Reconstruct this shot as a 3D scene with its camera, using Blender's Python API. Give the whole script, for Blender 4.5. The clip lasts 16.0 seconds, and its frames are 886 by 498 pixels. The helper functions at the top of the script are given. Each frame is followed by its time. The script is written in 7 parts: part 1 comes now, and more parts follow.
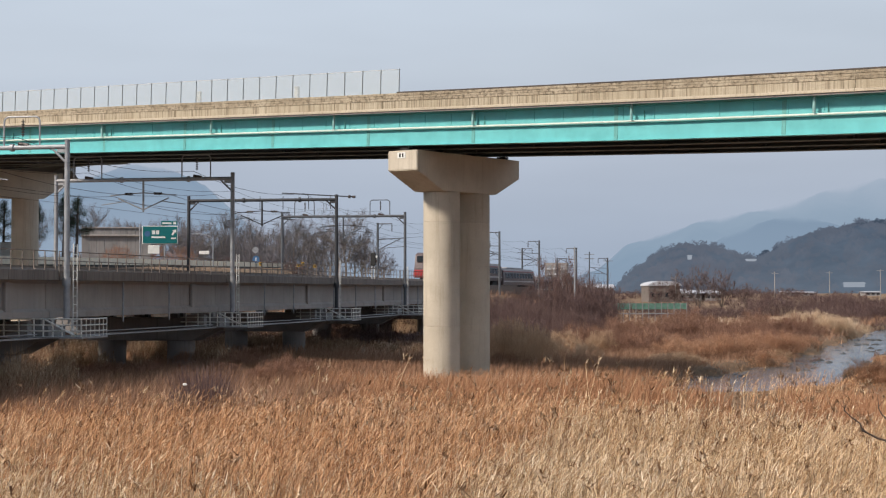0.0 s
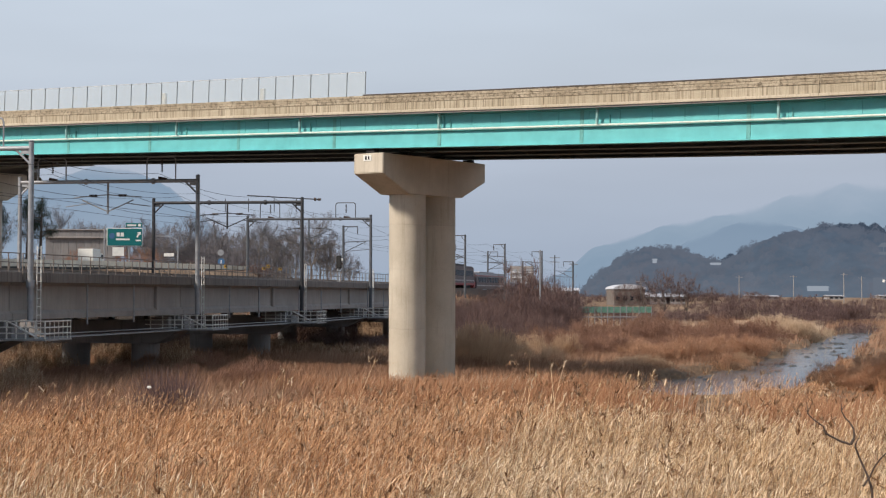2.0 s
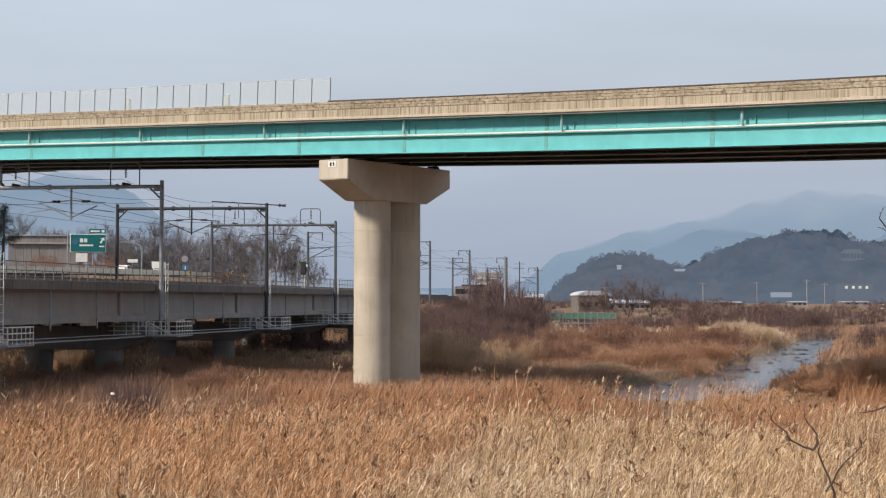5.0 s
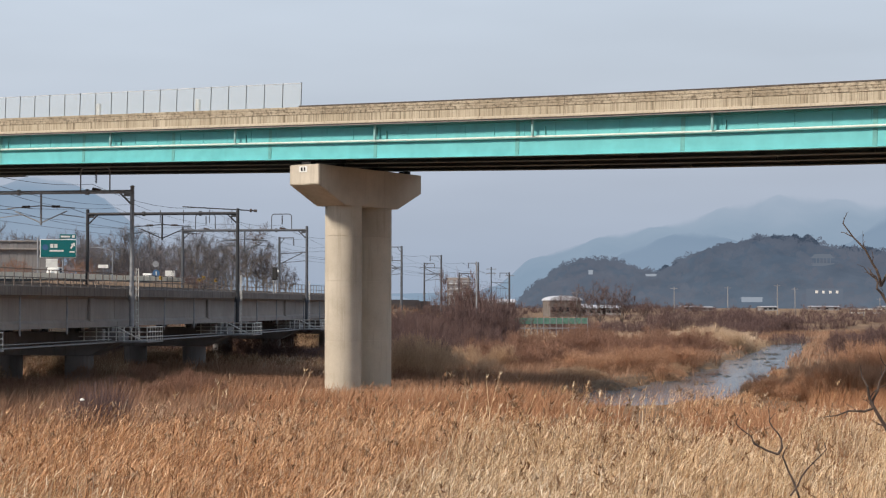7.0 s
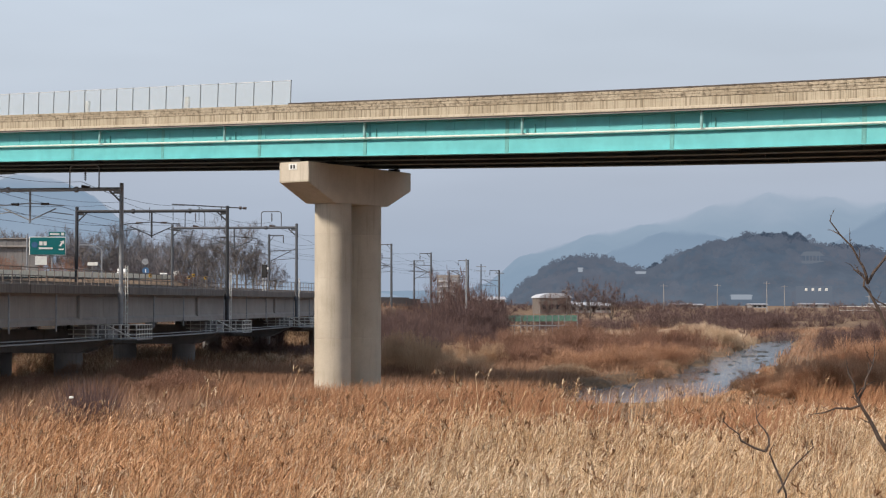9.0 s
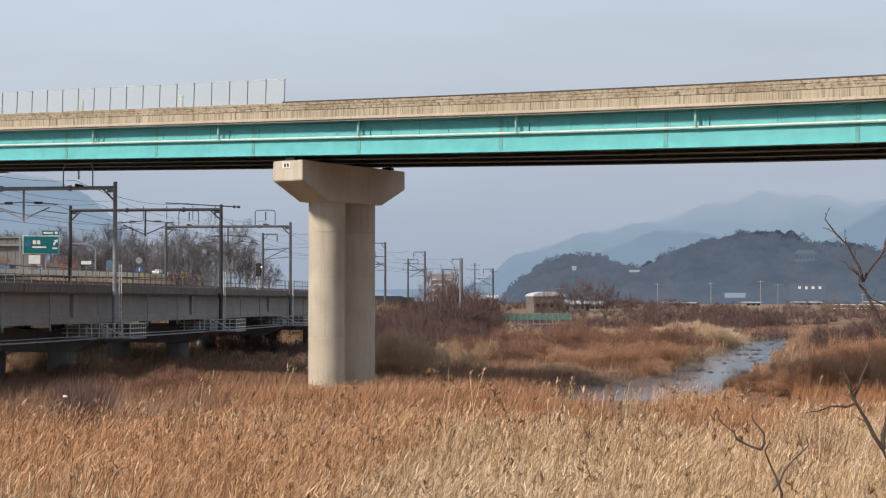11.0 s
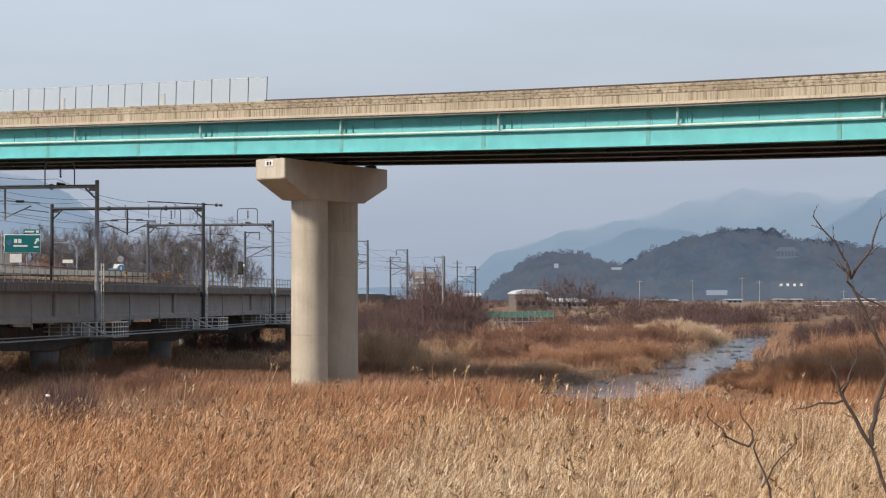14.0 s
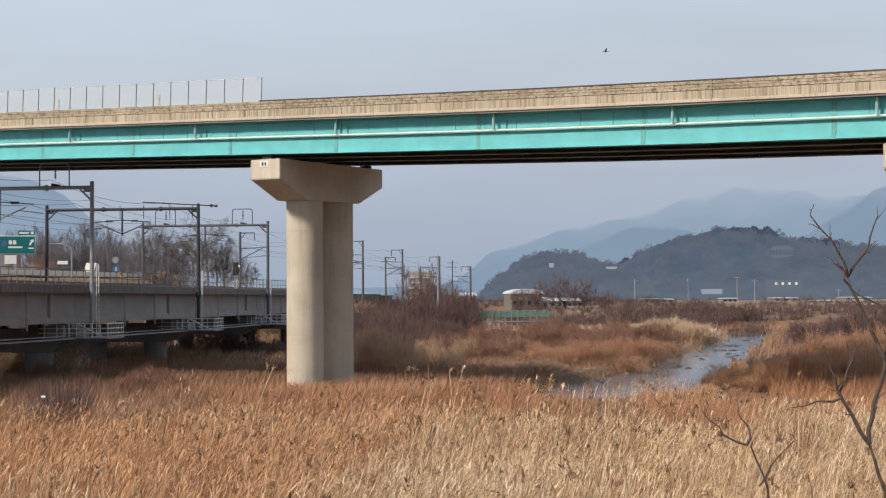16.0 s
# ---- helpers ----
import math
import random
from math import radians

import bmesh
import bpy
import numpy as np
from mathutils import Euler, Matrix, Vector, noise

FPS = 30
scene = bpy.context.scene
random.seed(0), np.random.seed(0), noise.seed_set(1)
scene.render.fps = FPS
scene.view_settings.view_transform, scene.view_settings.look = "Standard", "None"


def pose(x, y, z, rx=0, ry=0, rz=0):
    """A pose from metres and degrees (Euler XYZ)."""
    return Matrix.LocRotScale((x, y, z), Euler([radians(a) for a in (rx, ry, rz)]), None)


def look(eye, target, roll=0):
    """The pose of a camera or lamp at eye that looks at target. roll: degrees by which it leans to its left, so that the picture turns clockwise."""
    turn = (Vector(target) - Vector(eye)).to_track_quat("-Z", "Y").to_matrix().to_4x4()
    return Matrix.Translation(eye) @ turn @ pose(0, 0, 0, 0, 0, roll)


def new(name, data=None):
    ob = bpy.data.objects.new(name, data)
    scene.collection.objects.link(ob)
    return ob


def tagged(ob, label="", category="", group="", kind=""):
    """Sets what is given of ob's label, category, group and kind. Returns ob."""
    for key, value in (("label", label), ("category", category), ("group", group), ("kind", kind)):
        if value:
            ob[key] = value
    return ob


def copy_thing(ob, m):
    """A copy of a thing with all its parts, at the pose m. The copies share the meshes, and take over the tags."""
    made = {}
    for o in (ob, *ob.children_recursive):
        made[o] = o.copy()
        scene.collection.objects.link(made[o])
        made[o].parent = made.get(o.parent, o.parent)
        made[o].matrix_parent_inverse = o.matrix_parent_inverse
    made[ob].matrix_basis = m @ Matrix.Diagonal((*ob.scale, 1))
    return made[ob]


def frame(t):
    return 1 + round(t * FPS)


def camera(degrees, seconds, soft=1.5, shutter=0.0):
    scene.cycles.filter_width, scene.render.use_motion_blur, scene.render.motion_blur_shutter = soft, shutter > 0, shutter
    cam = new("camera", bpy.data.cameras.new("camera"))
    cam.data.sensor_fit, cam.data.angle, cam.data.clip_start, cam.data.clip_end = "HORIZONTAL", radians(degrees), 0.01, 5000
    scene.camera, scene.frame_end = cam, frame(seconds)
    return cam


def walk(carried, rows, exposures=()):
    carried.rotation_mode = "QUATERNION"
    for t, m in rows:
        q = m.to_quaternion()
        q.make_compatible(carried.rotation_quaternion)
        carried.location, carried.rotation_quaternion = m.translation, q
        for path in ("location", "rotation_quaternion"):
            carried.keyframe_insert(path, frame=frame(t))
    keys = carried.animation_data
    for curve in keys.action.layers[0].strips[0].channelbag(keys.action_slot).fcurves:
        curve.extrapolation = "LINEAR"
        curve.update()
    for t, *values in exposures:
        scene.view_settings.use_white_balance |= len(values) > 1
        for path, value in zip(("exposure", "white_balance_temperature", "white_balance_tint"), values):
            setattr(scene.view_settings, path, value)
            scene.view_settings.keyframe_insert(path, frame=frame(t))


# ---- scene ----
# ---- camera: one standpoint on the river bank, panning by hand ----
EYE = Vector((0.0, 0.0, 5.0))
cam = camera(29.96, 16.0, soft=1.2)
PAN = [  # seconds, yaw to the left, pitch up, roll
    (0.0, -0.000, 1.450, 0.000),
    (0.5, 0.032, 1.448, 0.042),
    (1.0, -0.262, 1.521, 0.105),
    (1.5, -0.675, 1.540, 0.079),
    (2.0, -1.187, 1.555, 0.123),
    (2.5, -1.651, 1.642, 0.095),
    (3.0, -1.633, 1.701, 0.106),
    (3.5, -1.921, 1.763, 0.061),
    (4.0, -2.043, 1.679, 0.100),
    (6.5, -3.223, 1.954, 0.059),
    (7.0, -3.398, 1.954, 0.055),
    (7.5, -3.361, 1.953, 0.063),
    (8.0, -3.499, 1.940, 0.050),
    (8.5, -3.665, 1.898, 0.049),
    (9.0, -3.756, 1.868, 0.040),
    (11.5, -3.970, 1.779, -0.012),
    (12.0, -3.933, 1.726, -0.018),
    (12.5, -4.145, 1.721, -0.092),
    (13.0, -4.022, 1.722, -0.098),
    (13.5, -4.114, 1.652, -0.164),
    (14.0, -4.561, 1.746, -0.144),
    (14.5, -4.927, 1.798, -0.252),
    (15.0, -5.080, 1.778, -0.255),
    (15.5, -4.722, 1.758, -0.290),
    (16.0, -4.725, 1.740, -0.350),
]


SWAY = {6.5: 0.002, 7.0: 0.036, 7.5: -0.030, 8.0: -0.005, 8.5: 0.050, 9.0: 0.050, 11.5: 0.030, 12.0: 0.012, 12.5: 0.015, 13.0: -0.035, 13.5: -0.040, 14.0: 0.0, 14.5: 0.005, 15.0: 0.010, 15.5: 0.010, 16.0: -0.012}  # metres to the right, hand-held


def aim(t, yaw, pitch, roll):
    a, b = radians(yaw), radians(pitch)
    way = Vector((-math.sin(a) * math.cos(b), math.cos(a) * math.cos(b), math.sin(b)))
    return look(EYE + Vector((SWAY.get(t, 0.0), 0, 0)), EYE + way * 95, roll)


walk(cam, [(t, aim(t, a, b, c)) for t, a, b, c in PAN])

# ---- light: hazy winter sky, a soft low sun behind the camera to its left ----
SUN_AZ, SUN_EL = (-0.85, -0.527), radians(37)
world = bpy.data.worlds.new("hazy_sky")
scene.world = world
world.use_nodes = True
wn, wl = world.node_tree.nodes, world.node_tree.links
wn.clear()
w_sky = wn.new("ShaderNodeTexSky")
w_sky.sky_type, w_sky.sun_disc = "NISHITA", False
w_sky.sun_elevation, w_sky.sun_rotation = SUN_EL, math.atan2(SUN_AZ[0], SUN_AZ[1])
w_sky.air_density, w_sky.dust_density, w_sky.ozone_density = 1.0, 4.0, 2.0
w_co = wn.new("ShaderNodeTexCoord")
w_sep = wn.new("ShaderNodeSeparateXYZ")
wl.new(w_co.outputs["Generated"], w_sep.inputs[0])
w_ramp = wn.new("ShaderNodeValToRGB")
w_ramp.color_ramp.elements[0].position, w_ramp.color_ramp.elements[0].color = 0.0, (0.37, 0.445, 0.57, 1)
w_ramp.color_ramp.elements[1].position, w_ramp.color_ramp.elements[1].color = 0.19, (0.60, 0.68, 0.785, 1)
e = w_ramp.color_ramp.elements.new(0.075)
e.color = (0.45, 0.51, 0.615, 1)
e = w_ramp.color_ramp.elements.new(0.13)
e.color = (0.55, 0.615, 0.705, 1)
e = w_ramp.color_ramp.elements.new(0.45)
e.color = (0.44, 0.52, 0.64, 1)
e = w_ramp.color_ramp.elements.new(1.0)
e.color = (0.33, 0.42, 0.56, 1)
wl.new(w_sep.outputs["Z"], w_ramp.inputs[0])
w_noise = wn.new("ShaderNodeTexNoise")
w_noise.inputs["Scale"].default_value, w_noise.inputs["Detail"].default_value = 3.5, 3.0
w_map = wn.new("ShaderNodeMapping")
w_map.inputs["Scale"].default_value = (1, 1, 5)
wl.new(w_co.outputs["Generated"], w_map.inputs[0])
wl.new(w_map.outputs[0], w_noise.inputs[0])
w_cl = wn.new("ShaderNodeMapRange")
w_cl.inputs["From Min"].default_value, w_cl.inputs["From Max"].default_value = 0.3, 0.7
w_cl.inputs["To Min"].default_value, w_cl.inputs["To Max"].default_value = 0.94, 1.06
wl.new(w_noise.outputs["Fac"], w_cl.inputs["Value"])
w_mul = wn.new("ShaderNodeVectorMath")
w_mul.operation = "SCALE"
wl.new(w_ramp.outputs[0], w_mul.inputs[0])
wl.new(w_cl.outputs[0], w_mul.inputs["Scale"])
w_b1 = wn.new("ShaderNodeBackground")
w_b1.inputs["Strength"].default_value = 0.05
w_b2 = wn.new("ShaderNodeBackground")
w_b2.inputs["Strength"].default_value = 1.03
w_add = wn.new("ShaderNodeMixShader")
w_add.inputs[0].default_value = 0.92
w_out = wn.new("ShaderNodeOutputWorld")
wl.new(w_sky.outputs[0], w_b1.inputs[0])
wl.new(w_mul.outputs[0], w_b2.inputs[0])
wl.new(w_b1.outputs[0], w_add.inputs[1])
wl.new(w_b2.outputs[0], w_add.inputs[2])
wl.new(w_add.outputs[0], w_out.inputs[0])

sun = new("sun", bpy.data.lights.new("sun", "SUN"))
sun.data.energy, sun.data.angle, sun.data.color = 4.55, radians(7.0), (1.0, 0.88, 0.765)
sun_way = Vector((SUN_AZ[0] * math.cos(SUN_EL), SUN_AZ[1] * math.cos(SUN_EL), math.sin(SUN_EL)))
sun.matrix_world = look(sun_way * 100, (0, 0, 0))
scene.view_settings.exposure = 0.0

# ---- materials ----
def nodes_of(name):
    m = bpy.data.materials.new(name)
    m.use_nodes = True
    n, l = m.node_tree.nodes, m.node_tree.links
    return m, n, l, n["Principled BSDF"]


def coords(n, l, scale=(1, 1, 1)):
    c = n.new("ShaderNodeNewGeometry")
    mp = n.new("ShaderNodeMapping")
    mp.inputs["Scale"].default_value = scale
    l.new(c.outputs["Position"], mp.inputs[0])
    return mp.outputs[0]


def noise_of(n, l, vec, scale, detail=4.0, rough=0.55):
    t = n.new("ShaderNodeTexNoise")
    t.inputs["Scale"].default_value, t.inputs["Detail"].default_value, t.inputs["Roughness"].default_value = scale, detail, rough
    l.new(vec, t.inputs["Vector"])
    return t.outputs["Fac"]


def ramp(n, l, fac, stops):
    r = n.new("ShaderNodeValToRGB")
    el = r.color_ramp.elements
    el[0].position, el[0].color = stops[0][0], (*stops[0][1], 1)
    el[1].position, el[1].color = stops[-1][0], (*stops[-1][1], 1)
    for p, c in stops[1:-1]:
        k = el.new(p)
        k.color = (*c, 1)
    l.new(fac, r.inputs[0])
    return r.outputs[0]


def mixed(n, l, fac, a, b, mode="MIX"):
    m = n.new("ShaderNodeMix")
    m.data_type, m.blend_type = "RGBA", mode
    for sock, v in ((m.inputs[0], fac), (m.inputs[6], a), (m.inputs[7], b)):
        if isinstance(v, (int, float)):
            sock.default_value = v
        elif isinstance(v, tuple):
            sock.default_value = (*v, 1)
        else:
            l.new(v, sock)
    return m.outputs[2]


def bumped(n, l, b, height, strength, distance):
    k = n.new("ShaderNodeBump")
    k.inputs["Strength"].default_value, k.inputs["Distance"].default_value = strength, distance
    l.new(height, k.inputs["Height"])
    l.new(k.outputs[0], b.inputs["Normal"])


def concrete(name, light, dark, stain, streak=0.35, patch=0.5, fine_run=2.2, lo=0.52, run_z=0.13, by_piece=0.0):
    """Cast concrete: cloudy tone, fine grain, water streaks that run down."""
    m, n, l, b = nodes_of(name)
    p = coords(n, l)
    big = noise_of(n, l, p, 0.6, 5)
    col = ramp(n, l, big, [(0.3, dark), (0.7, light)])
    fine = noise_of(n, l, p, 14.0, 3)
    col = mixed(n, l, 0.25, col, ramp(n, l, fine, [(0.3, dark), (0.7, light)]))
    run = noise_of(n, l, coords(n, l, (fine_run, fine_run, run_z)), 1.6, 4, 0.7)
    mask = ramp(n, l, run, [(lo, (0, 0, 0)), (lo + 0.2, (streak, streak, streak))])
    col = mixed(n, l, mask, col, stain)
    pt = ramp(n, l, noise_of(n, l, p, 0.23, 3), [(0.5, (0, 0, 0)), (0.75, (patch, patch, patch))])
    col = mixed(n, l, pt, col, dark)
    if by_piece:  # each pour set to a slightly different tone
        g = n.new("ShaderNodeObjectInfo")
        col = mixed(n, l, 1.0, col, ramp(n, l, g.outputs["Random"], [(0.0, (1 - by_piece,) * 3), (1.0, (1.0,) * 3)]), "MULTIPLY")
    l.new(col, b.inputs["Base Color"])
    b.inputs["Roughness"].default_value = 0.9
    bumped(n, l, b, fine, 0.25, 0.02)
    return m


def plain(name, color, rough=0.6, metal=0.0, vary=0.15, scale=3.0, random_tone=0.0):
    """Paint or metal with slight dirt and uneven gloss."""
    m, n, l, b = nodes_of(name)
    f = noise_of(n, l, coords(n, l), scale, 5)
    d = tuple(c * (1 - vary) for c in color)
    u = tuple(min(1, c * (1 + vary)) for c in color)
    col = ramp(n, l, f, [(0.3, d), (0.7, u)])
    if random_tone:
        g = n.new("ShaderNodeObjectInfo")
        tone = ramp(n, l, g.outputs["Random"], [(0.0, (1 - random_tone,) * 3), (1.0, (1.0,) * 3)])
        col = mixed(n, l, 1.0, col, tone, "MULTIPLY")
    l.new(col, b.inputs["Base Color"])
    b.inputs["Roughness"].default_value, b.inputs["Metallic"].default_value = rough, metal
    rr = ramp(n, l, f, [(0.3, (max(0.05, rough - 0.12),) * 3), (0.7, (min(1, rough + 0.12),) * 3)])
    l.new(rr, b.inputs["Roughness"])
    return m


def stalks(name, tones, patch_scale, patch_tones, rough=0.85, translucent=0.15):
    """Dry plants: each stalk has its own tone, and the stand varies in patches."""
    m, n, l, b = nodes_of(name)
    g = n.new("ShaderNodeNewGeometry")
    col = ramp(n, l, g.outputs["Random Per Island"], [(i / (len(tones) - 1), c) for i, c in enumerate(tones)])
    pt = ramp(n, l, noise_of(n, l, coords(n, l, (1, 1, 0)), patch_scale, 4), [(0.36, patch_tones[0]), (0.64, patch_tones[1])])
    col = mixed(n, l, 1.0, col, pt, "MULTIPLY")
    l.new(col, b.inputs["Base Color"])
    b.inputs["Roughness"].default_value = rough
    b.inputs["Specular IOR Level"].default_value = 0.2
    if translucent:
        out = n["Material Output"]
        tr = n.new("ShaderNodeBsdfTranslucent")
        l.new(col, tr.inputs[0])
        mx = n.new("ShaderNodeMixShader")
        mx.inputs[0].default_value = translucent
        l.new(b.outputs[0], mx.inputs[1])
        l.new(tr.outputs[0], mx.inputs[2])
        l.new(mx.outputs[0], out.inputs[0])
    return m


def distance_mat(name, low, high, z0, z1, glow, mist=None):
    """Far hills, a plain backdrop: haze of moist air painted into the glowing colour."""
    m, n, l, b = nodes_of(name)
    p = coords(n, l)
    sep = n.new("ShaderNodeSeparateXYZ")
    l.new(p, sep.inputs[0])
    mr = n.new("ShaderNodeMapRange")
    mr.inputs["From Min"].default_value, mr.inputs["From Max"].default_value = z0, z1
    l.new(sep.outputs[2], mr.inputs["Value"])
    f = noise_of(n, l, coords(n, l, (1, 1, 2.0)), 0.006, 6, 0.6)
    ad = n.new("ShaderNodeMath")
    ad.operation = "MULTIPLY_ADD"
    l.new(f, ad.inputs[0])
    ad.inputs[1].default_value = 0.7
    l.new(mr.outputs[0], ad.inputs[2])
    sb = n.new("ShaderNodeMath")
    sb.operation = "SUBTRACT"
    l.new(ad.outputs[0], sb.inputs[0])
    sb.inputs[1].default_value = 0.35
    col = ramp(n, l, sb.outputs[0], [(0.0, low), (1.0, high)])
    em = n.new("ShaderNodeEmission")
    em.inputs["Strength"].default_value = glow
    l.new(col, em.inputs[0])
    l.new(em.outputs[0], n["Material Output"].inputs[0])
    if mist:  # the crest is faded out to imitate drifting cloud: mist = (height of the cloud's foot, of its top, softness of the crest)
        cr = n.new("ShaderNodeAttribute")
        cr.attribute_name = "crest"
        soft = n.new("ShaderNodeMapRange")
        soft.interpolation_type = "SMOOTHSTEP"
        soft.inputs["From Min"].default_value, soft.inputs["From Max"].default_value = 1.0, 1.0 - mist[2]
        l.new(cr.outputs["Fac"], soft.inputs["Value"])
        drift = noise_of(n, l, coords(n, l, (1, 1, 1.8)), 0.0035, 5, 0.55)
        lift = n.new("ShaderNodeMath")
        lift.operation = "MULTIPLY_ADD"
        l.new(drift, lift.inputs[0])
        lift.inputs[1].default_value = 1.1 * (mist[1] - mist[0])
        l.new(sep.outputs[2], lift.inputs[2])
        cloud = n.new("ShaderNodeMapRange")
        cloud.interpolation_type = "SMOOTHSTEP"
        off = 0.55 * (mist[1] - mist[0])
        cloud.inputs["From Min"].default_value, cloud.inputs["From Max"].default_value = mist[1] + off, mist[0] + off
        l.new(lift.outputs[0], cloud.inputs["Value"])
        both = n.new("ShaderNodeMath")
        both.operation = "MULTIPLY"
        l.new(soft.outputs[0], both.inputs[0])
        l.new(cloud.outputs[0], both.inputs[1])
        clear_air = n.new("ShaderNodeBsdfTransparent")
        veil = n.new("ShaderNodeMixShader")
        l.new(both.outputs[0], veil.inputs[0])
        l.new(clear_air.outputs[0], veil.inputs[1])
        l.new(em.outputs[0], veil.inputs[2])
        l.new(veil.outputs[0], n["Material Output"].inputs[0])
    return m


M_PIER = concrete("pier_concrete", (0.62, 0.56, 0.46), (0.45, 0.395, 0.31), (0.33, 0.275, 0.20), 0.5, 0.45, by_piece=0.13)
M_PARAPET = concrete("stained_parapet_concrete", (0.52, 0.455, 0.345), (0.35, 0.295, 0.205), (0.12, 0.092, 0.056), 0.9, 0.6, 5.2, 0.47)
M_PARA_TOP = concrete("mossy_parapet_top_concrete", (0.51, 0.44, 0.33), (0.27, 0.22, 0.15), (0.08, 0.06, 0.036), 0.85, 0.55, 3.0, 0.46, 4.0)
M_LEDGE = concrete("pale_ledge_concrete", (0.58, 0.51, 0.40), (0.44, 0.375, 0.28), (0.24, 0.185, 0.125), 0.5, 0.3, 5.0, 0.5)
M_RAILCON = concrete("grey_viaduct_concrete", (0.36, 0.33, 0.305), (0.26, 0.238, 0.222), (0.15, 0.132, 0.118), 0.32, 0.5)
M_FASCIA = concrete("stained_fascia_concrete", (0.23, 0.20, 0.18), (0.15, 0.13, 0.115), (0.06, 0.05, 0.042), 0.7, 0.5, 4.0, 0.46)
# darker grey than the viaduct girders; bridge slabs get it for soffit shade
M_RAILDARK = concrete("dark_grey_concrete", (0.26, 0.248, 0.24), (0.175, 0.168, 0.167), (0.09, 0.083, 0.078), 0.5, 0.5)
M_GREEN = plain("turquoise_girder_paint", (0.125, 0.475, 0.485), 0.5, 0.0, 0.10, 1.3)
# paler than the inner webs: the light flanges catch is put into the paint
M_FLANGE = plain("flange_paint_catching_light", (0.20, 0.225, 0.22), 0.6, 0.0, 0.3, 1.0)
M_GREEN_D = plain("weathered_turquoise_paint", (0.12, 0.36, 0.34), 0.6, 0.0, 0.2, 2.0)
# shade under the deck painted into the inner girders and bracing
M_INNER = plain("inner_girder_paint_shaded", (0.075, 0.085, 0.088), 0.7, 0.0, 0.3, 1.0)
M_PIPE = plain("pale_conduit", (0.66, 0.74, 0.66), 0.5, 0.0, 0.1)
M_DRAIN = plain("dull_green_drain_paint", (0.24, 0.44, 0.43), 0.6, 0.0, 0.2)
M_POST = plain("grey_fence_post_paint", (0.15, 0.17, 0.18), 0.6, 0.2, 0.2)
M_STEEL = plain("galvanised_steel", (0.30, 0.31, 0.325), 0.5, 0.4, 0.2)
M_MAST = plain("weathered_mast_steel", (0.10, 0.108, 0.12), 0.6, 0.3, 0.2)
M_DSTEEL = plain("dark_painted_steel", (0.04, 0.042, 0.047), 0.6, 0.2, 0.2)
M_GALV = plain("bright_galvanised_rail", (0.66, 0.66, 0.63), 0.5, 0.4, 0.2)
M_RUST = plain("dull_railing_steel", (0.20, 0.165, 0.14), 0.75, 0.2, 0.3)
M_COPING = plain("dark_coping_steel", (0.085, 0.07, 0.062), 0.8, 0.1, 0.4, 2.0)
M_WIRE = plain("dark_wire", (0.05, 0.05, 0.055), 0.6, 0.3, 0.1)
M_INSUL = plain("insulator_porcelain", (0.05, 0.035, 0.03), 0.3)
M_WHITE = plain("white_paint", (0.74, 0.74, 0.70), 0.5, 0.0, 0.08)
M_CREAM = plain("cream_barrier_concrete", (0.72, 0.66, 0.54), 0.85, 0.0, 0.15, 1.0)
M_SIGN = plain("green_sign_sheet", (0.0, 0.135, 0.14), 0.45, 0.0, 0.06)
M_BLUE = plain("blue_sign_sheet", (0.05, 0.13, 0.26), 0.5)
M_YELLOW = plain("yellow_sign_sheet", (0.45, 0.27, 0.04), 0.6)
M_BLACK = plain("black_rubber", (0.02, 0.02, 0.02), 0.8)
M_GLASS_D = plain("dark_vehicle_glass", (0.02, 0.025, 0.03), 0.12)
M_RED = plain("red_locomotive_paint", (0.32, 0.03, 0.032), 0.4, 0.0, 0.12)
M_TRAIN = plain("dark_grey_coach_paint", (0.115, 0.085, 0.085), 0.4, 0.0, 0.15)
M_TRAIN_R = plain("maroon_coach_band", (0.25, 0.07, 0.08), 0.4, 0.0, 0.15)
M_TRAIN_W = plain("pale_coach_stripe", (0.45, 0.43, 0.42), 0.4, 0.0, 0.1)
M_ASPHALT = plain("asphalt", (0.055, 0.055, 0.055), 0.9, 0.0, 0.3)
M_BALLAST = plain("track_ballast", (0.16, 0.13, 0.11), 0.95, 0.0, 0.4, 9.0)
M_TRUCKBLUE = plain("slate_blue_truck_paint", (0.10, 0.14, 0.19), 0.5)
M_ROOF = plain("pale_roof_sheet", (0.34, 0.34, 0.36), 0.6, 0.0, 0.15)
M_SHEDROOF = plain("pale_shed_roof_sheet", (0.50, 0.51, 0.54), 0.6, 0.0, 0.12)
M_WALL_P = plain("pale_house_wall", (0.29, 0.28, 0.275), 0.8, 0.0, 0.15)
M_NET = plain("green_net_fence", (0.13, 0.26, 0.20), 0.8, 0.0, 0.3)
M_BARK = plain("grey_brown_bark", (0.13, 0.10, 0.08), 0.9, 0.0, 0.4, 6.0)
M_BARK_P = plain("pale_birch_grey_bark", (0.20, 0.17, 0.145), 0.9, 0.0, 0.3, 6.0)
M_BARK_D = plain("dark_brown_twig_bark", (0.075, 0.052, 0.04), 0.85, 0.0, 0.35, 30.0)
M_BIRD = plain("dark_feathers", (0.03, 0.03, 0.035), 0.8)
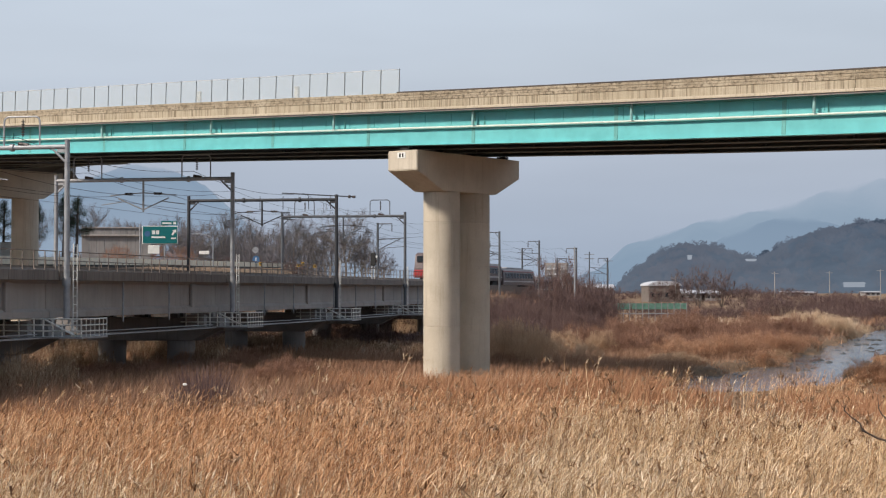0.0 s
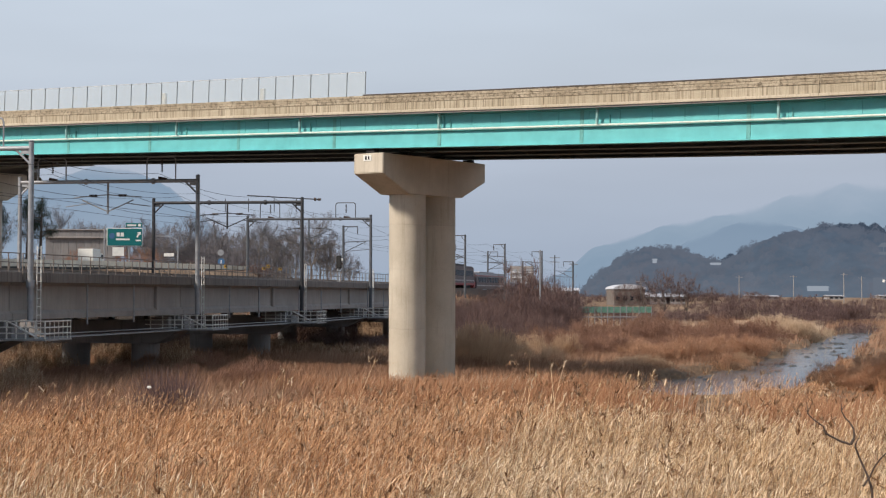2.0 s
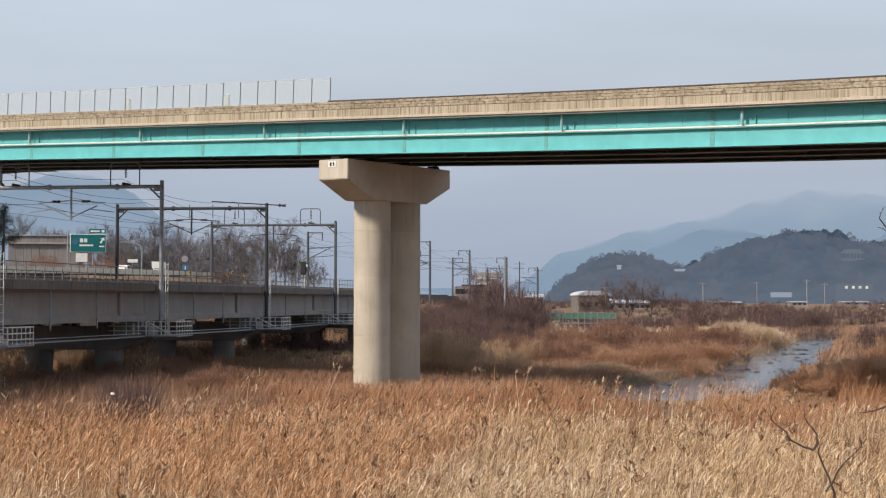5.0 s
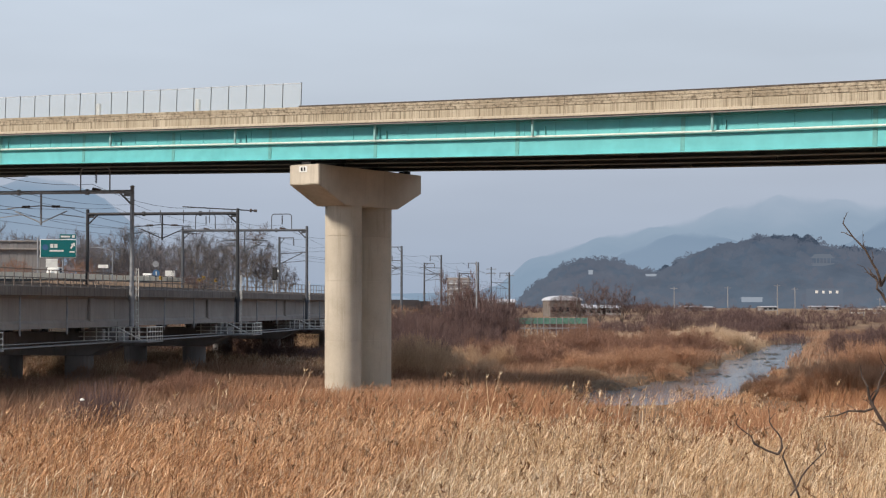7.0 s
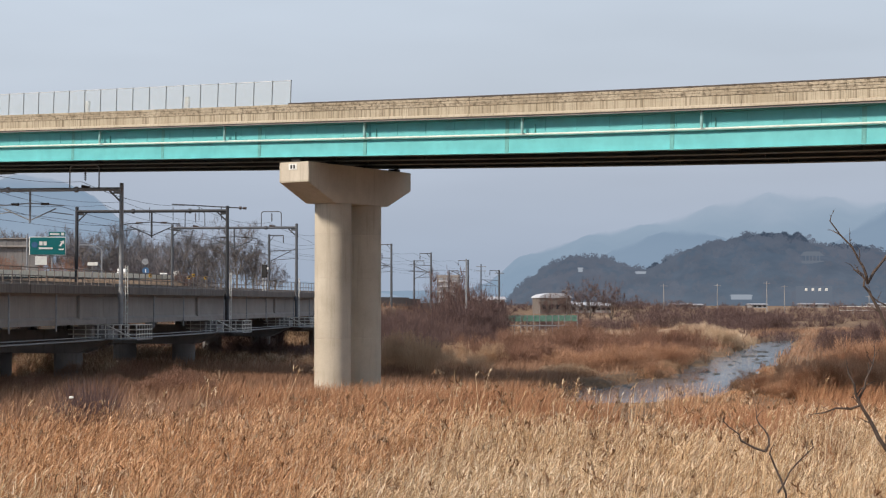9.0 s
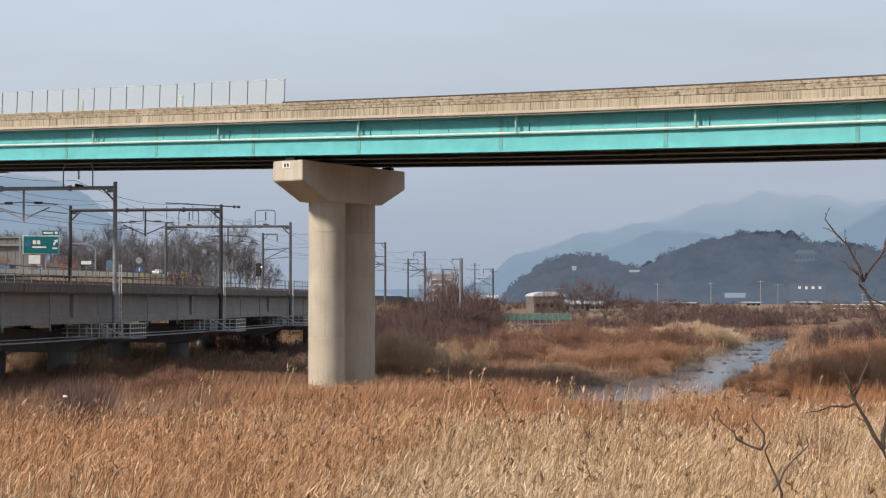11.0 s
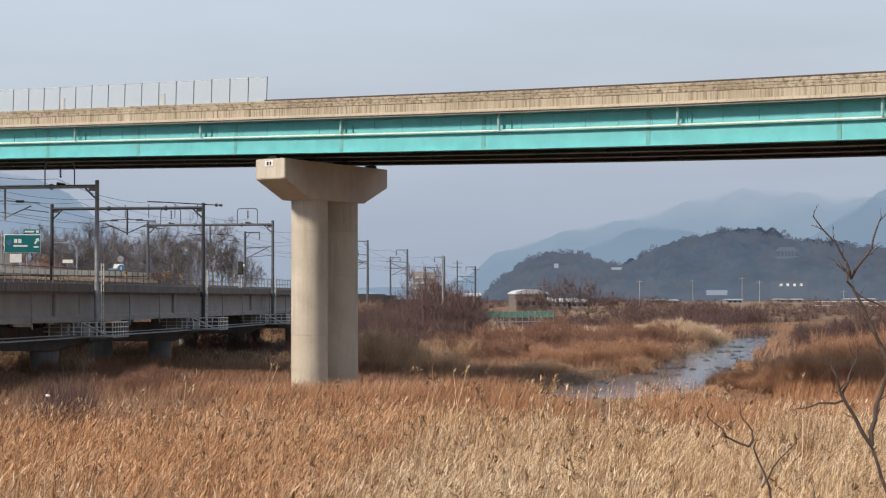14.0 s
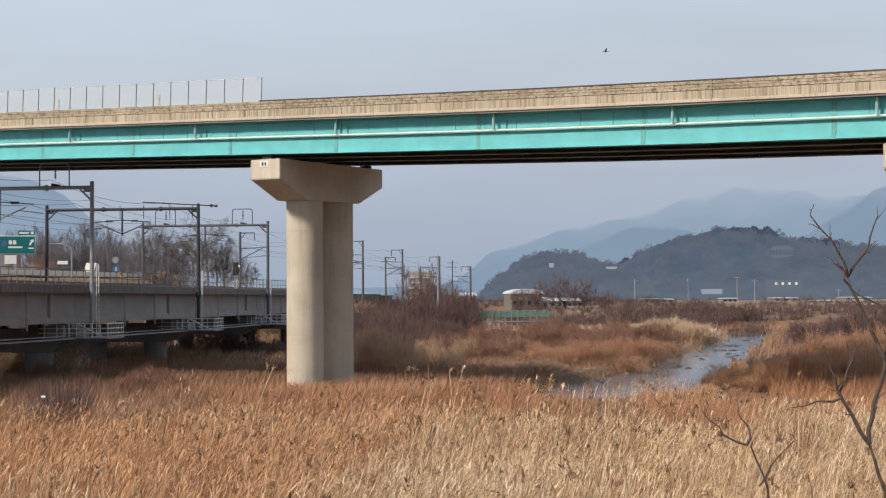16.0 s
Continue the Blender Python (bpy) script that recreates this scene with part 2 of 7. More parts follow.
M_REED = stalks("dry_reed", [(0.15, 0.09, 0.048), (0.36, 0.23, 0.125), (0.60, 0.43, 0.26), (0.83, 0.665, 0.46), (0.95, 0.85, 0.68)], 0.09, [(0.92, 0.82, 0.71), (1.0, 1.0, 1.0)], 0.85, 0.2)
M_REED_O = stalks("orange_dry_reed", [(0.14, 0.073, 0.038), (0.31, 0.175, 0.09), (0.56, 0.325, 0.172), (0.77, 0.51, 0.31), (0.92, 0.72, 0.50)], 0.07, [(0.84, 0.69, 0.57), (1.0, 1.0, 1.0)], 0.85, 0.12)
M_GRASS = stalks("brown_dry_grass", [(0.31, 0.155, 0.085), (0.48, 0.265, 0.148), (0.64, 0.405, 0.245)], 0.06, [(0.72, 0.63, 0.58), (1.0, 1.0, 1.0)], 0.85, 0.2)
M_GRASS_F = stalks("dull_brown_far_grass", [(0.24, 0.135, 0.085), (0.36, 0.215, 0.138), (0.48, 0.315, 0.21)], 0.05, [(0.72, 0.66, 0.64), (1.0, 1.0, 1.0)], 0.85, 0.2)
M_STRAW = stalks("pale_straw_grass", [(0.53, 0.395, 0.265), (0.71, 0.555, 0.40), (0.83, 0.69, 0.53)], 0.08, [(0.8, 0.75, 0.7), (1.0, 1.0, 1.0)], 0.85, 0.2)
M_TWIG_R = stalks("reddish_willow_twigs", [(0.21, 0.118, 0.082), (0.32, 0.188, 0.13), (0.43, 0.265, 0.185)], 0.05, [(0.85, 0.8, 0.8), (1.0, 1.0, 1.0)], 0.9, 0.3)
M_TWIG_B = stalks("rusty_brown_twigs", [(0.38, 0.215, 0.13), (0.56, 0.34, 0.21), (0.72, 0.47, 0.31)], 0.05, [(0.85, 0.8, 0.78), (1.0, 1.0, 1.0)], 0.9, 0.45)
M_TWIG_P = stalks("purplish_bare_twigs", [(0.118, 0.076, 0.069), (0.19, 0.125, 0.11), (0.265, 0.18, 0.155)], 0.05, [(0.8, 0.8, 0.85), (1.0, 1.0, 1.0)], 0.9, 0.3)
M_TWIG_O = stalks("olive_brown_twigs", [(0.40, 0.275, 0.18), (0.56, 0.40, 0.27), (0.70, 0.52, 0.36)], 0.05, [(0.9, 0.85, 0.8), (1.0, 1.0, 1.0)], 0.9, 0.45)
# haze over the far trees is put into this bluish grey
M_TWIG_G = stalks("haze_grey_tree_twigs", [(0.11, 0.103, 0.108), (0.17, 0.16, 0.165), (0.24, 0.222, 0.225)], 0.05, [(0.9, 0.9, 0.95), (1.0, 1.0, 1.0)], 0.9, 0.0)
M_DEADLEAF = stalks("withered_leaves", [(0.15, 0.075, 0.038), (0.28, 0.155, 0.082), (0.60, 0.47, 0.33)], 0.5, [(0.8, 0.8, 0.8), (1.0, 1.0, 1.0)])
M_LEAFY = stalks("pale_withered_leaves", [(0.17, 0.095, 0.055), (0.36, 0.235, 0.14), (0.68, 0.55, 0.40)], 0.5, [(0.8, 0.8, 0.8), (1.0, 1.0, 1.0)])
M_PINE = stalks("dark_pine_needles", [(0.015, 0.03, 0.018), (0.03, 0.055, 0.03)], 0.5, [(0.8, 0.8, 0.8), (1, 1, 1)], 0.8, 0.0)
M_ROCK = plain("wet_river_stone", (0.06, 0.057, 0.054), 0.5, 0.0, 0.4, 2.0)


def ground_material():
    m, n, l, b = nodes_of("winter_river_soil")
    p = coords(n, l)
    big = noise_of(n, l, p, 0.035, 5)
    col = ramp(n, l, big, [(0.32, (0.13, 0.075, 0.042)), (0.5, (0.20, 0.12, 0.065)), (0.68, (0.33, 0.22, 0.125))])
    fine = noise_of(n, l, p, 1.7, 6, 0.7)
    col = mixed(n, l, 0.5, col, ramp(n, l, fine, [(0.35, (0.08, 0.048, 0.03)), (0.65, (0.36, 0.235, 0.13))]))
    l.new(col, b.inputs["Base Color"])
    b.inputs["Roughness"].default_value = 0.95
    bumped(n, l, b, fine, 0.8, 0.25)
    return m


def water_material():
    m, n, l, b = nodes_of("shallow_stream_water")
    b.inputs["Base Color"].default_value = (0.05, 0.06, 0.07, 1)
    b.inputs["Roughness"].default_value = 0.14
    b.inputs["IOR"].default_value = 1.33
    b.inputs["Specular IOR Level"].default_value = 0.6
    f = noise_of(n, l, coords(n, l, (1.0, 0.45, 1)), 1.4, 6, 0.65)
    bumped(n, l, b, f, 0.22, 0.05)
    # foam flecks, with sky reflection painted into the raised grey tones
    foam_sky = ramp(n, l, noise_of(n, l, coords(n, l, (0.9, 0.25, 1)), 0.9, 6, 0.7), [(0.56, (0.12, 0.135, 0.15)), (0.72, (0.50, 0.52, 0.54))])
    l.new(foam_sky, b.inputs["Base Color"])
    return m


def net_material():
    """A pane of wire mesh: the gaps let the sky through."""
    m, n, l, b = nodes_of("wire_mesh_net")
    b.inputs["Base Color"].default_value = (0.50, 0.56, 0.57, 1)
    b.inputs["Alpha"].default_value = 0.27
    b.inputs["Roughness"].default_value = 0.7
    return m


M_SOIL, M_WATER, M_MESH = ground_material(), water_material(), net_material()
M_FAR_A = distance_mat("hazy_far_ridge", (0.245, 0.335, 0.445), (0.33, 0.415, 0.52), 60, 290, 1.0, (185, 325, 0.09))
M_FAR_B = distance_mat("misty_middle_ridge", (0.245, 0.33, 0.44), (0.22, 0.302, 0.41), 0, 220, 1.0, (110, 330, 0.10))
M_FAR_C = distance_mat("haze_blue_left_mountain", (0.32, 0.40, 0.51), (0.235, 0.325, 0.44), 0, 190, 1.0, (165, 215, 0.035))
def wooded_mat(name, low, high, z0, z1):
    """Leafless woods on a hill, haze painted into their glow: clumps lighter and darker."""
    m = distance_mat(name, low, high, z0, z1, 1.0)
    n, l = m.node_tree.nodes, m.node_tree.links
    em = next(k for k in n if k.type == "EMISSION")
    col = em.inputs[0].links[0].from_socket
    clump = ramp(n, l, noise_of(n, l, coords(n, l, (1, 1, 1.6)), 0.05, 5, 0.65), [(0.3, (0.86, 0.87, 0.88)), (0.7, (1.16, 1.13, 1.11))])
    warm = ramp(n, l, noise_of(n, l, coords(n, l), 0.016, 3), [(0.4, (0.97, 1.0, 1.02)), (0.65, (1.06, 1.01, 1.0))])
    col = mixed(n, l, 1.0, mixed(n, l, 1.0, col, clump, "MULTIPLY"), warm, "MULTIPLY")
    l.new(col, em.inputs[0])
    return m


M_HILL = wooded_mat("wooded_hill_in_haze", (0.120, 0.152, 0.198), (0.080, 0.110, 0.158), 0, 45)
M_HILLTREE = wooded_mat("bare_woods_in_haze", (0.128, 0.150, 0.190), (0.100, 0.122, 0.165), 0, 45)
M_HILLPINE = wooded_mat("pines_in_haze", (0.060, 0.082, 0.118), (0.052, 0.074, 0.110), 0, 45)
# far buildings glow too, with haze painted into their pale and dark tones
M_HAZE_W = distance_mat("pale_wall_in_haze", (0.30, 0.34, 0.40), (0.34, 0.375, 0.435), 0, 45, 1.0)
M_HAZE_D = distance_mat("dark_roof_in_haze", (0.13, 0.155, 0.20), (0.15, 0.175, 0.215), 0, 45, 1.0)

# ---- building helpers ----
def box(bm, x0, x1, y0, y1, z0, z1, bevel=0.0, m=None):
    """A box between two corners, with bevelled edges if wanted, put through the matrix m."""
    r = bmesh.ops.create_cube(bm, size=1.0)
    vs = r["verts"]
    for v in vs:
        v.co = Vector(((x0 + x1) / 2 + v.co.x * (x1 - x0), (y0 + y1) / 2 + v.co.y * (y1 - y0), (z0 + z1) / 2 + v.co.z * (z1 - z0)))
    if m is not None:
        for v in vs:
            v.co = m @ v.co
    if bevel:
        es = list({e for v in vs for e in v.link_edges})
        bmesh.ops.bevel(bm, geom=es, offset=bevel, segments=1, affect="EDGES", clamp_overlap=True)
    return bm


def rod(bm, p, q, r, r2=None, seg=8):
    """A round bar from p to q."""
    p, q = Vector(p), Vector(q)
    r2 = r if r2 is None else r2
    d = q - p
    t = d.to_track_quat("Z", "Y").to_matrix().to_4x4()
    bmesh.ops.create_cone(bm, cap_ends=True, segments=seg, radius1=r, radius2=r2, depth=d.length, matrix=Matrix.Translation((p + q) / 2) @ t)
    return bm


def prism(bm, pts, a, b, axis="y"):
    """A profile pushed along one axis from a to b; pts are the other two coordinates."""
    def place(u, w, k):
        return {"x": (k, u, w), "y": (u, k, w), "z": (u, w, k)}[axis]
    lo = [bm.verts.new(place(u, w, a)) for u, w in pts]
    hi = [bm.verts.new(place(u, w, b)) for u, w in pts]
    n = len(pts)
    bm.faces.new(lo)
    bm.faces.new(hi[::-1])
    for i in range(n):
        bm.faces.new((lo[i], hi[i], hi[(i + 1) % n], lo[(i + 1) % n]))
    bmesh.ops.recalc_face_normals(bm, faces=bm.faces)
    return bm


def mesh_of(name, bm, material, smooth=False):
    me = bpy.data.meshes.new(name)
    bm.to_mesh(me)
    bm.free()
    me.materials.append(material)
    if smooth:
        me.shade_smooth()
    return me


def part(name, bm, material, parent, label="", smooth=False):
    """One mesh object under a thing or under a part."""
    me = bm if isinstance(bm, bpy.types.Mesh) else mesh_of(name, bm, material, smooth)
    ob = new(name, me)
    ob.parent = parent
    if label:
        ob["label"] = label
    return ob


def thing(name, m, label, category, group="", kind=""):
    ob = new(name)
    ob.empty_display_size = 0.2
    ob.matrix_world = m
    return tagged(ob, label, category, group, kind)


def solo(name, bm, material, label, category, group="", kind="", m=None, smooth=False):
    me = bm if isinstance(bm, bpy.types.Mesh) else mesh_of(name, bm, material, smooth)
    ob = new(name, me)
    if m is not None:
        ob.matrix_world = m
    return tagged(ob, label, category, group, kind)


def raw_mesh(name, verts, faces, material):
    """A mesh from arrays of corners and of equal-sided faces."""
    verts, faces = np.asarray(verts, np.float32), np.asarray(faces, np.int32)
    me = bpy.data.meshes.new(name)
    k = faces.shape[1]
    me.vertices.add(len(verts))
    me.vertices.foreach_set("co", verts.ravel())
    me.loops.add(faces.size)
    me.loops.foreach_set("vertex_index", faces.ravel())
    me.polygons.add(len(faces))
    me.polygons.foreach_set("loop_start", np.arange(0, faces.size, k, dtype=np.int32))
    me.update(calc_edges=True)
    me.materials.append(material)
    return me


def drum_mesh(name, r, z0, z1, material, x=0.0, y=0.0, sides=48, chamfer=0.012):
    """A round column drum: smooth side, small chamfers, flat ends."""
    a = np.linspace(0, 2 * np.pi, sides, endpoint=False)
    ring = lambda rr, z: np.stack([x + rr * np.cos(a), y + rr * np.sin(a), np.full(sides, z)], -1)
    rows = [ring(0.02, z0), ring(r - chamfer, z0), ring(r, z0 + chamfer), ring(r, z1 - chamfer), ring(r - chamfer, z1), ring(0.02, z1)]
    i = np.arange(sides)
    j = (i + 1) % sides
    f = [np.stack([k * sides + i, k * sides + j, (k + 1) * sides + j, (k + 1) * sides + i], -1) for k in range(5)]
    me = raw_mesh(name, np.concatenate(rows), np.concatenate(f), material)
    me.polygons.foreach_set("use_smooth", np.repeat([False, False, True, False, False], sides))
    for e in me.edges:  # the rims are sharp, so that the side shades as a cylinder
        e.use_edge_sharp = e.vertices[0] // sides == e.vertices[1] // sides
    return me


def B():
    return bmesh.new()

# ---- the lie of the land ----
STREAM = np.array([(40, -60), (24, 0), (13, 40), (11.5, 62), (14.6, 84), (17.2, 92), (19.6, 101.6), (24.0, 112), (28.2, 123), (35.8, 145), (41.5, 163), (48, 183), (61, 226), (73, 256), (95, 270), (140, 282), (230, 300)], float)
WIDE = np.array([0.6, 0.6, 0.6, 0.6, 1.6, 4.2, 4.6, 3.6, 3.0, 2.9, 2.9, 2.9, 2.3, 2.0, 1.6, 1.6, 2.0], float)
NEAR = np.array([(-53, -60), (-47, -34), (-41, -11), (-35, 12.5), (-29.4, 36), (-24.1, 59.4), (-18.8, 82.7), (-13.5, 106.1), (-8.4, 130.5), (-3.65, 159.2), (1.4, 186.5),
                 (7.3, 214), (14.0, 241), (21.6, 268), (29.3, 295), (32.1, 322), (35.0, 349), (37.9, 376), (40.8, 402), (43.7, 428), (46.6, 453), (49.5, 478), (52.4, 502), (55.3, 526), (58.2, 550)], float)
SLIP = np.array([(-75, 60), (-66, 110), (-57, 155), (-50.8, 190), (-46.5, 215), (-43.0, 260), (-41.3, 315), (-43.0, 390), (-47, 480), (-58, 620)], float)


def off_line(x, y, line):
    """Distance to a bent line, and the share of the way along it."""
    best, at = np.full(np.shape(x), 1e9), np.zeros(np.shape(x))
    for i in range(len(line) - 1):
        a, d = line[i], line[i + 1] - line[i]
        k = np.clip(((x - a[0]) * d[0] + (y - a[1]) * d[1]) / (d @ d), 0, 1)
        r = np.hypot(x - a[0] - k * d[0], y - a[1] - k * d[1])
        at = np.where(r < best, i + k, at)
        best = np.minimum(best, r)
    return best, at


def stream_gap(x, y):
    """Distance from the water's edge, which wanders; negative in the stream."""
    d, at = off_line(x, y, STREAM)
    return d + 0.55 * np.sin(x * 0.9 + 0.5 * y) + 0.4 * np.sin(0.31 * y - 1.7 * x) - np.interp(at, np.arange(len(WIDE)), WIDE)


def smooth01(v):
    v = np.clip(v, 0, 1)
    return v * v * (3 - 2 * v)


def ripple(x, y):
    return (np.sin(x * 0.31 + 1.3 * np.sin(y * 0.17)) + np.sin(y * 0.23 + 2.1 * np.sin(x * 0.11 + 1))) * 0.5


def road_z(y):
    """Height of the slip road, which climbs gently as it leads away."""
    return 8.8 + 0.0125 * (np.clip(y, 120, 480) - 250)


def land(x, y):
    """Height of the ground."""
    x, y = np.asarray(x, float), np.asarray(y, float)
    z = 0.12 * ripple(x, y)
    z = z + 3.3 * smooth01((17 - y) / 13)  # the bank under the camera
    z = z - 1.5 * smooth01((1.1 - stream_gap(x, y)) / 1.5) * smooth01((y - 82) / 8)
    rd, rat = off_line(x + 6.0, y, NEAR)  # railway embankment past the viaduct
    far = smooth01((rat - 10.2) / 0.6)
    z = z + (4.6 - 0.75 * np.clip(rat - 10.8, 0, 2.2) - 2.2 * np.clip(rat - 13.0, 0, 1.3)) * far * smooth01((13.5 - rd) / 8.0)
    sd, sat = off_line(x, y, SLIP)
    z = z + (road_z(y) - 0.3) * smooth01((22 - sd) / 15.0) * smooth01((y - 95) / 30)
    z = z + 6.0 * smooth01((-52 - x) / 40) * smooth01((y - 60) / 60)
    z = z + 2.8 * smooth01((y - 270) / 260) * smooth01((x - 5) / 40) + 0.8 * smooth01((y - 330) / 300)
    return z


def ground_sheet():
    ys = np.unique(np.concatenate([np.linspace(-400, -20, 12), np.arange(-20, 130, 1.0), np.arange(130, 320, 2.0), np.arange(320, 700, 10.0), np.linspace(700, 4300, 24)]))
    side = np.unique(np.concatenate([np.arange(0, 70, 1.0), np.arange(70, 160, 3.0), np.arange(160, 400, 15.0), np.linspace(400, 4000, 22)]))
    xs = np.concatenate([-side[:0:-1], side])
    gx, gy = np.meshgrid(xs, ys)
    gz = land(gx, gy)
    nx, ny = len(xs), len(ys)
    i = (np.arange(ny - 1)[:, None] * nx + np.arange(nx - 1)).ravel()
    me = raw_mesh("ground", np.stack([gx, gy, gz], -1).reshape(-1, 3), np.stack([i, i + 1, i + nx + 1, i + nx], -1), M_SOIL)
    return solo("ground", me, M_SOIL, "brown winter river flat of soil and dry grass", "ground", kind="structure")


def water_sheet():
    pts, ws = [], []
    for i in range(4, len(STREAM) - 1):
        for k in np.linspace(0, 1, 8, endpoint=False):
            pts.append(STREAM[i] * (1 - k) + STREAM[i + 1] * k)
            ws.append(WIDE[i] * (1 - k) + WIDE[i + 1] * k)
    pts, ws = np.array(pts), np.array(ws)
    for _ in range(4):
        pts[1:-1] = (pts[:-2] + 2 * pts[1:-1] + pts[2:]) / 4
    d = np.gradient(pts, axis=0)
    nrm = np.stack([d[:, 1], -d[:, 0]], -1) / np.hypot(*d.T)[:, None]
    cross = np.linspace(-1, 1, 5)
    v = [(*(p + n * (w + 1.6) * c), -0.55) for p, n, w in zip(pts, nrm, ws) for c in cross]
    i = (np.arange(len(pts) - 1)[:, None] * 5 + np.arange(4)).ravel()
    me = raw_mesh("stream", v, np.stack([i, i + 1, i + 6, i + 5], -1), M_WATER)
    solo("water", me, M_WATER, "shallow grey rippling stream between brown banks", "stream", kind="structure")


ground_sheet()
water_sheet()

# ---- far hills ----
def ridge(name, material, dist, crest, rough, label, seed, depth=260.0, jag=0.0):
    """A mountain range: crest rows of bearing (degrees to the right) and height above the eye (degrees)."""
    rng = np.random.RandomState(seed)
    b = np.arange(crest[0][0], crest[-1][0], 0.06)
    h = np.interp(b, [c[0] for c in crest], [c[1] for c in crest])
    for f, a in ((0.9, 1.0), (2.3, 0.5), (5.1, 0.28), (11.0, 0.16), (23.0, 0.09)):
        h = h + rough * a * np.sin(b * f * 2 + rng.uniform(0, 6.3)) * np.clip(h, 0, 1)
    h = h + jag * (2.0 * np.maximum(0, np.sin(b * 5.3 + 2 * np.sin(b * 3.1))) * np.abs(np.sin(b * 17)) - 0.5 + rng.uniform(-0.6, 0.6, len(b))) * np.clip(h, 0, 1)
    top = 5 + dist * np.tan(np.radians(np.maximum(h, -0.05)))
    rows = []
    for k in np.linspace(0, 1, 9):
        r = dist + depth * (k - 1)
        wob = 1 + 0.06 * np.sin(b * 3 + k * 5 + seed)
        z = -3 + (top + 3) * np.power(k, 0.8) * (wob if k < 1 else 1)
        rows.append(np.stack([np.sin(np.radians(b)) * r, np.cos(np.radians(b)) * r, z], -1))
    for k, zz in ((1.5, 0.6), (2.2, 0.0)):
        r = dist + depth * (k - 1)
        rows.append(np.stack([np.sin(np.radians(b)) * r, np.cos(np.radians(b)) * r, -3 + (top + 3) * zz], -1))
    n = len(b)
    i = (np.arange(len(rows) - 1)[:, None] * n + np.arange(n - 1)).ravel()
    me = raw_mesh(name, np.concatenate(rows), np.stack([i, i + 1, i + n + 1, i + n], -1), material)
    me.shade_smooth()
    share = np.concatenate([np.full(n, k) for k in list(np.linspace(0, 1, 9)) + [1.0, 1.0]]).astype(np.float32)
    me.attributes.new("crest", "FLOAT", "POINT").data.foreach_set("value", share)
    solo(name, me, material, label, "mountain", kind="structure")
    return b, top


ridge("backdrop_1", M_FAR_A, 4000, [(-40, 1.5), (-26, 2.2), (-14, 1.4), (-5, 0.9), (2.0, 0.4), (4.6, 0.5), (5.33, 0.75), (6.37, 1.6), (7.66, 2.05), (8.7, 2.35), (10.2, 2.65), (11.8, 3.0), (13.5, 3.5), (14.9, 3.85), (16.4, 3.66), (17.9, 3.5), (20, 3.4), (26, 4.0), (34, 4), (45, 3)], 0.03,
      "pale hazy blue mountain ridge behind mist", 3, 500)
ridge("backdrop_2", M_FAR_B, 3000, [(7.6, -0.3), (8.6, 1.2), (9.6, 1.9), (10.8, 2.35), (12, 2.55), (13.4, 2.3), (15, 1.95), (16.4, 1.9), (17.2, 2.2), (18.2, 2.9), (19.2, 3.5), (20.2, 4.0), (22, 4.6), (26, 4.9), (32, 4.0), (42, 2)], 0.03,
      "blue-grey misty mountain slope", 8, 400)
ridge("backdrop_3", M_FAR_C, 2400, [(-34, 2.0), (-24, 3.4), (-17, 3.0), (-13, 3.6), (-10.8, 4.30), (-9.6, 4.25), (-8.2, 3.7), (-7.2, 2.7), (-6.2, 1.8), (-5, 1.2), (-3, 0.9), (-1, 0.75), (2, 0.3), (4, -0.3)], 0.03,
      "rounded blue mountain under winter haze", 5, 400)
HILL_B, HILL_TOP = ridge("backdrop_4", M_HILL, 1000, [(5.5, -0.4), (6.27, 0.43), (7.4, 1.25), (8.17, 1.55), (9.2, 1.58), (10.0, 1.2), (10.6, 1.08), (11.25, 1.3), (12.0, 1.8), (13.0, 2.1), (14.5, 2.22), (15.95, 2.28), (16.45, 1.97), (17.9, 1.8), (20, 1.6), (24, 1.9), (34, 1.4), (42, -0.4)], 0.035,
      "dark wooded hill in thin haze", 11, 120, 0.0)


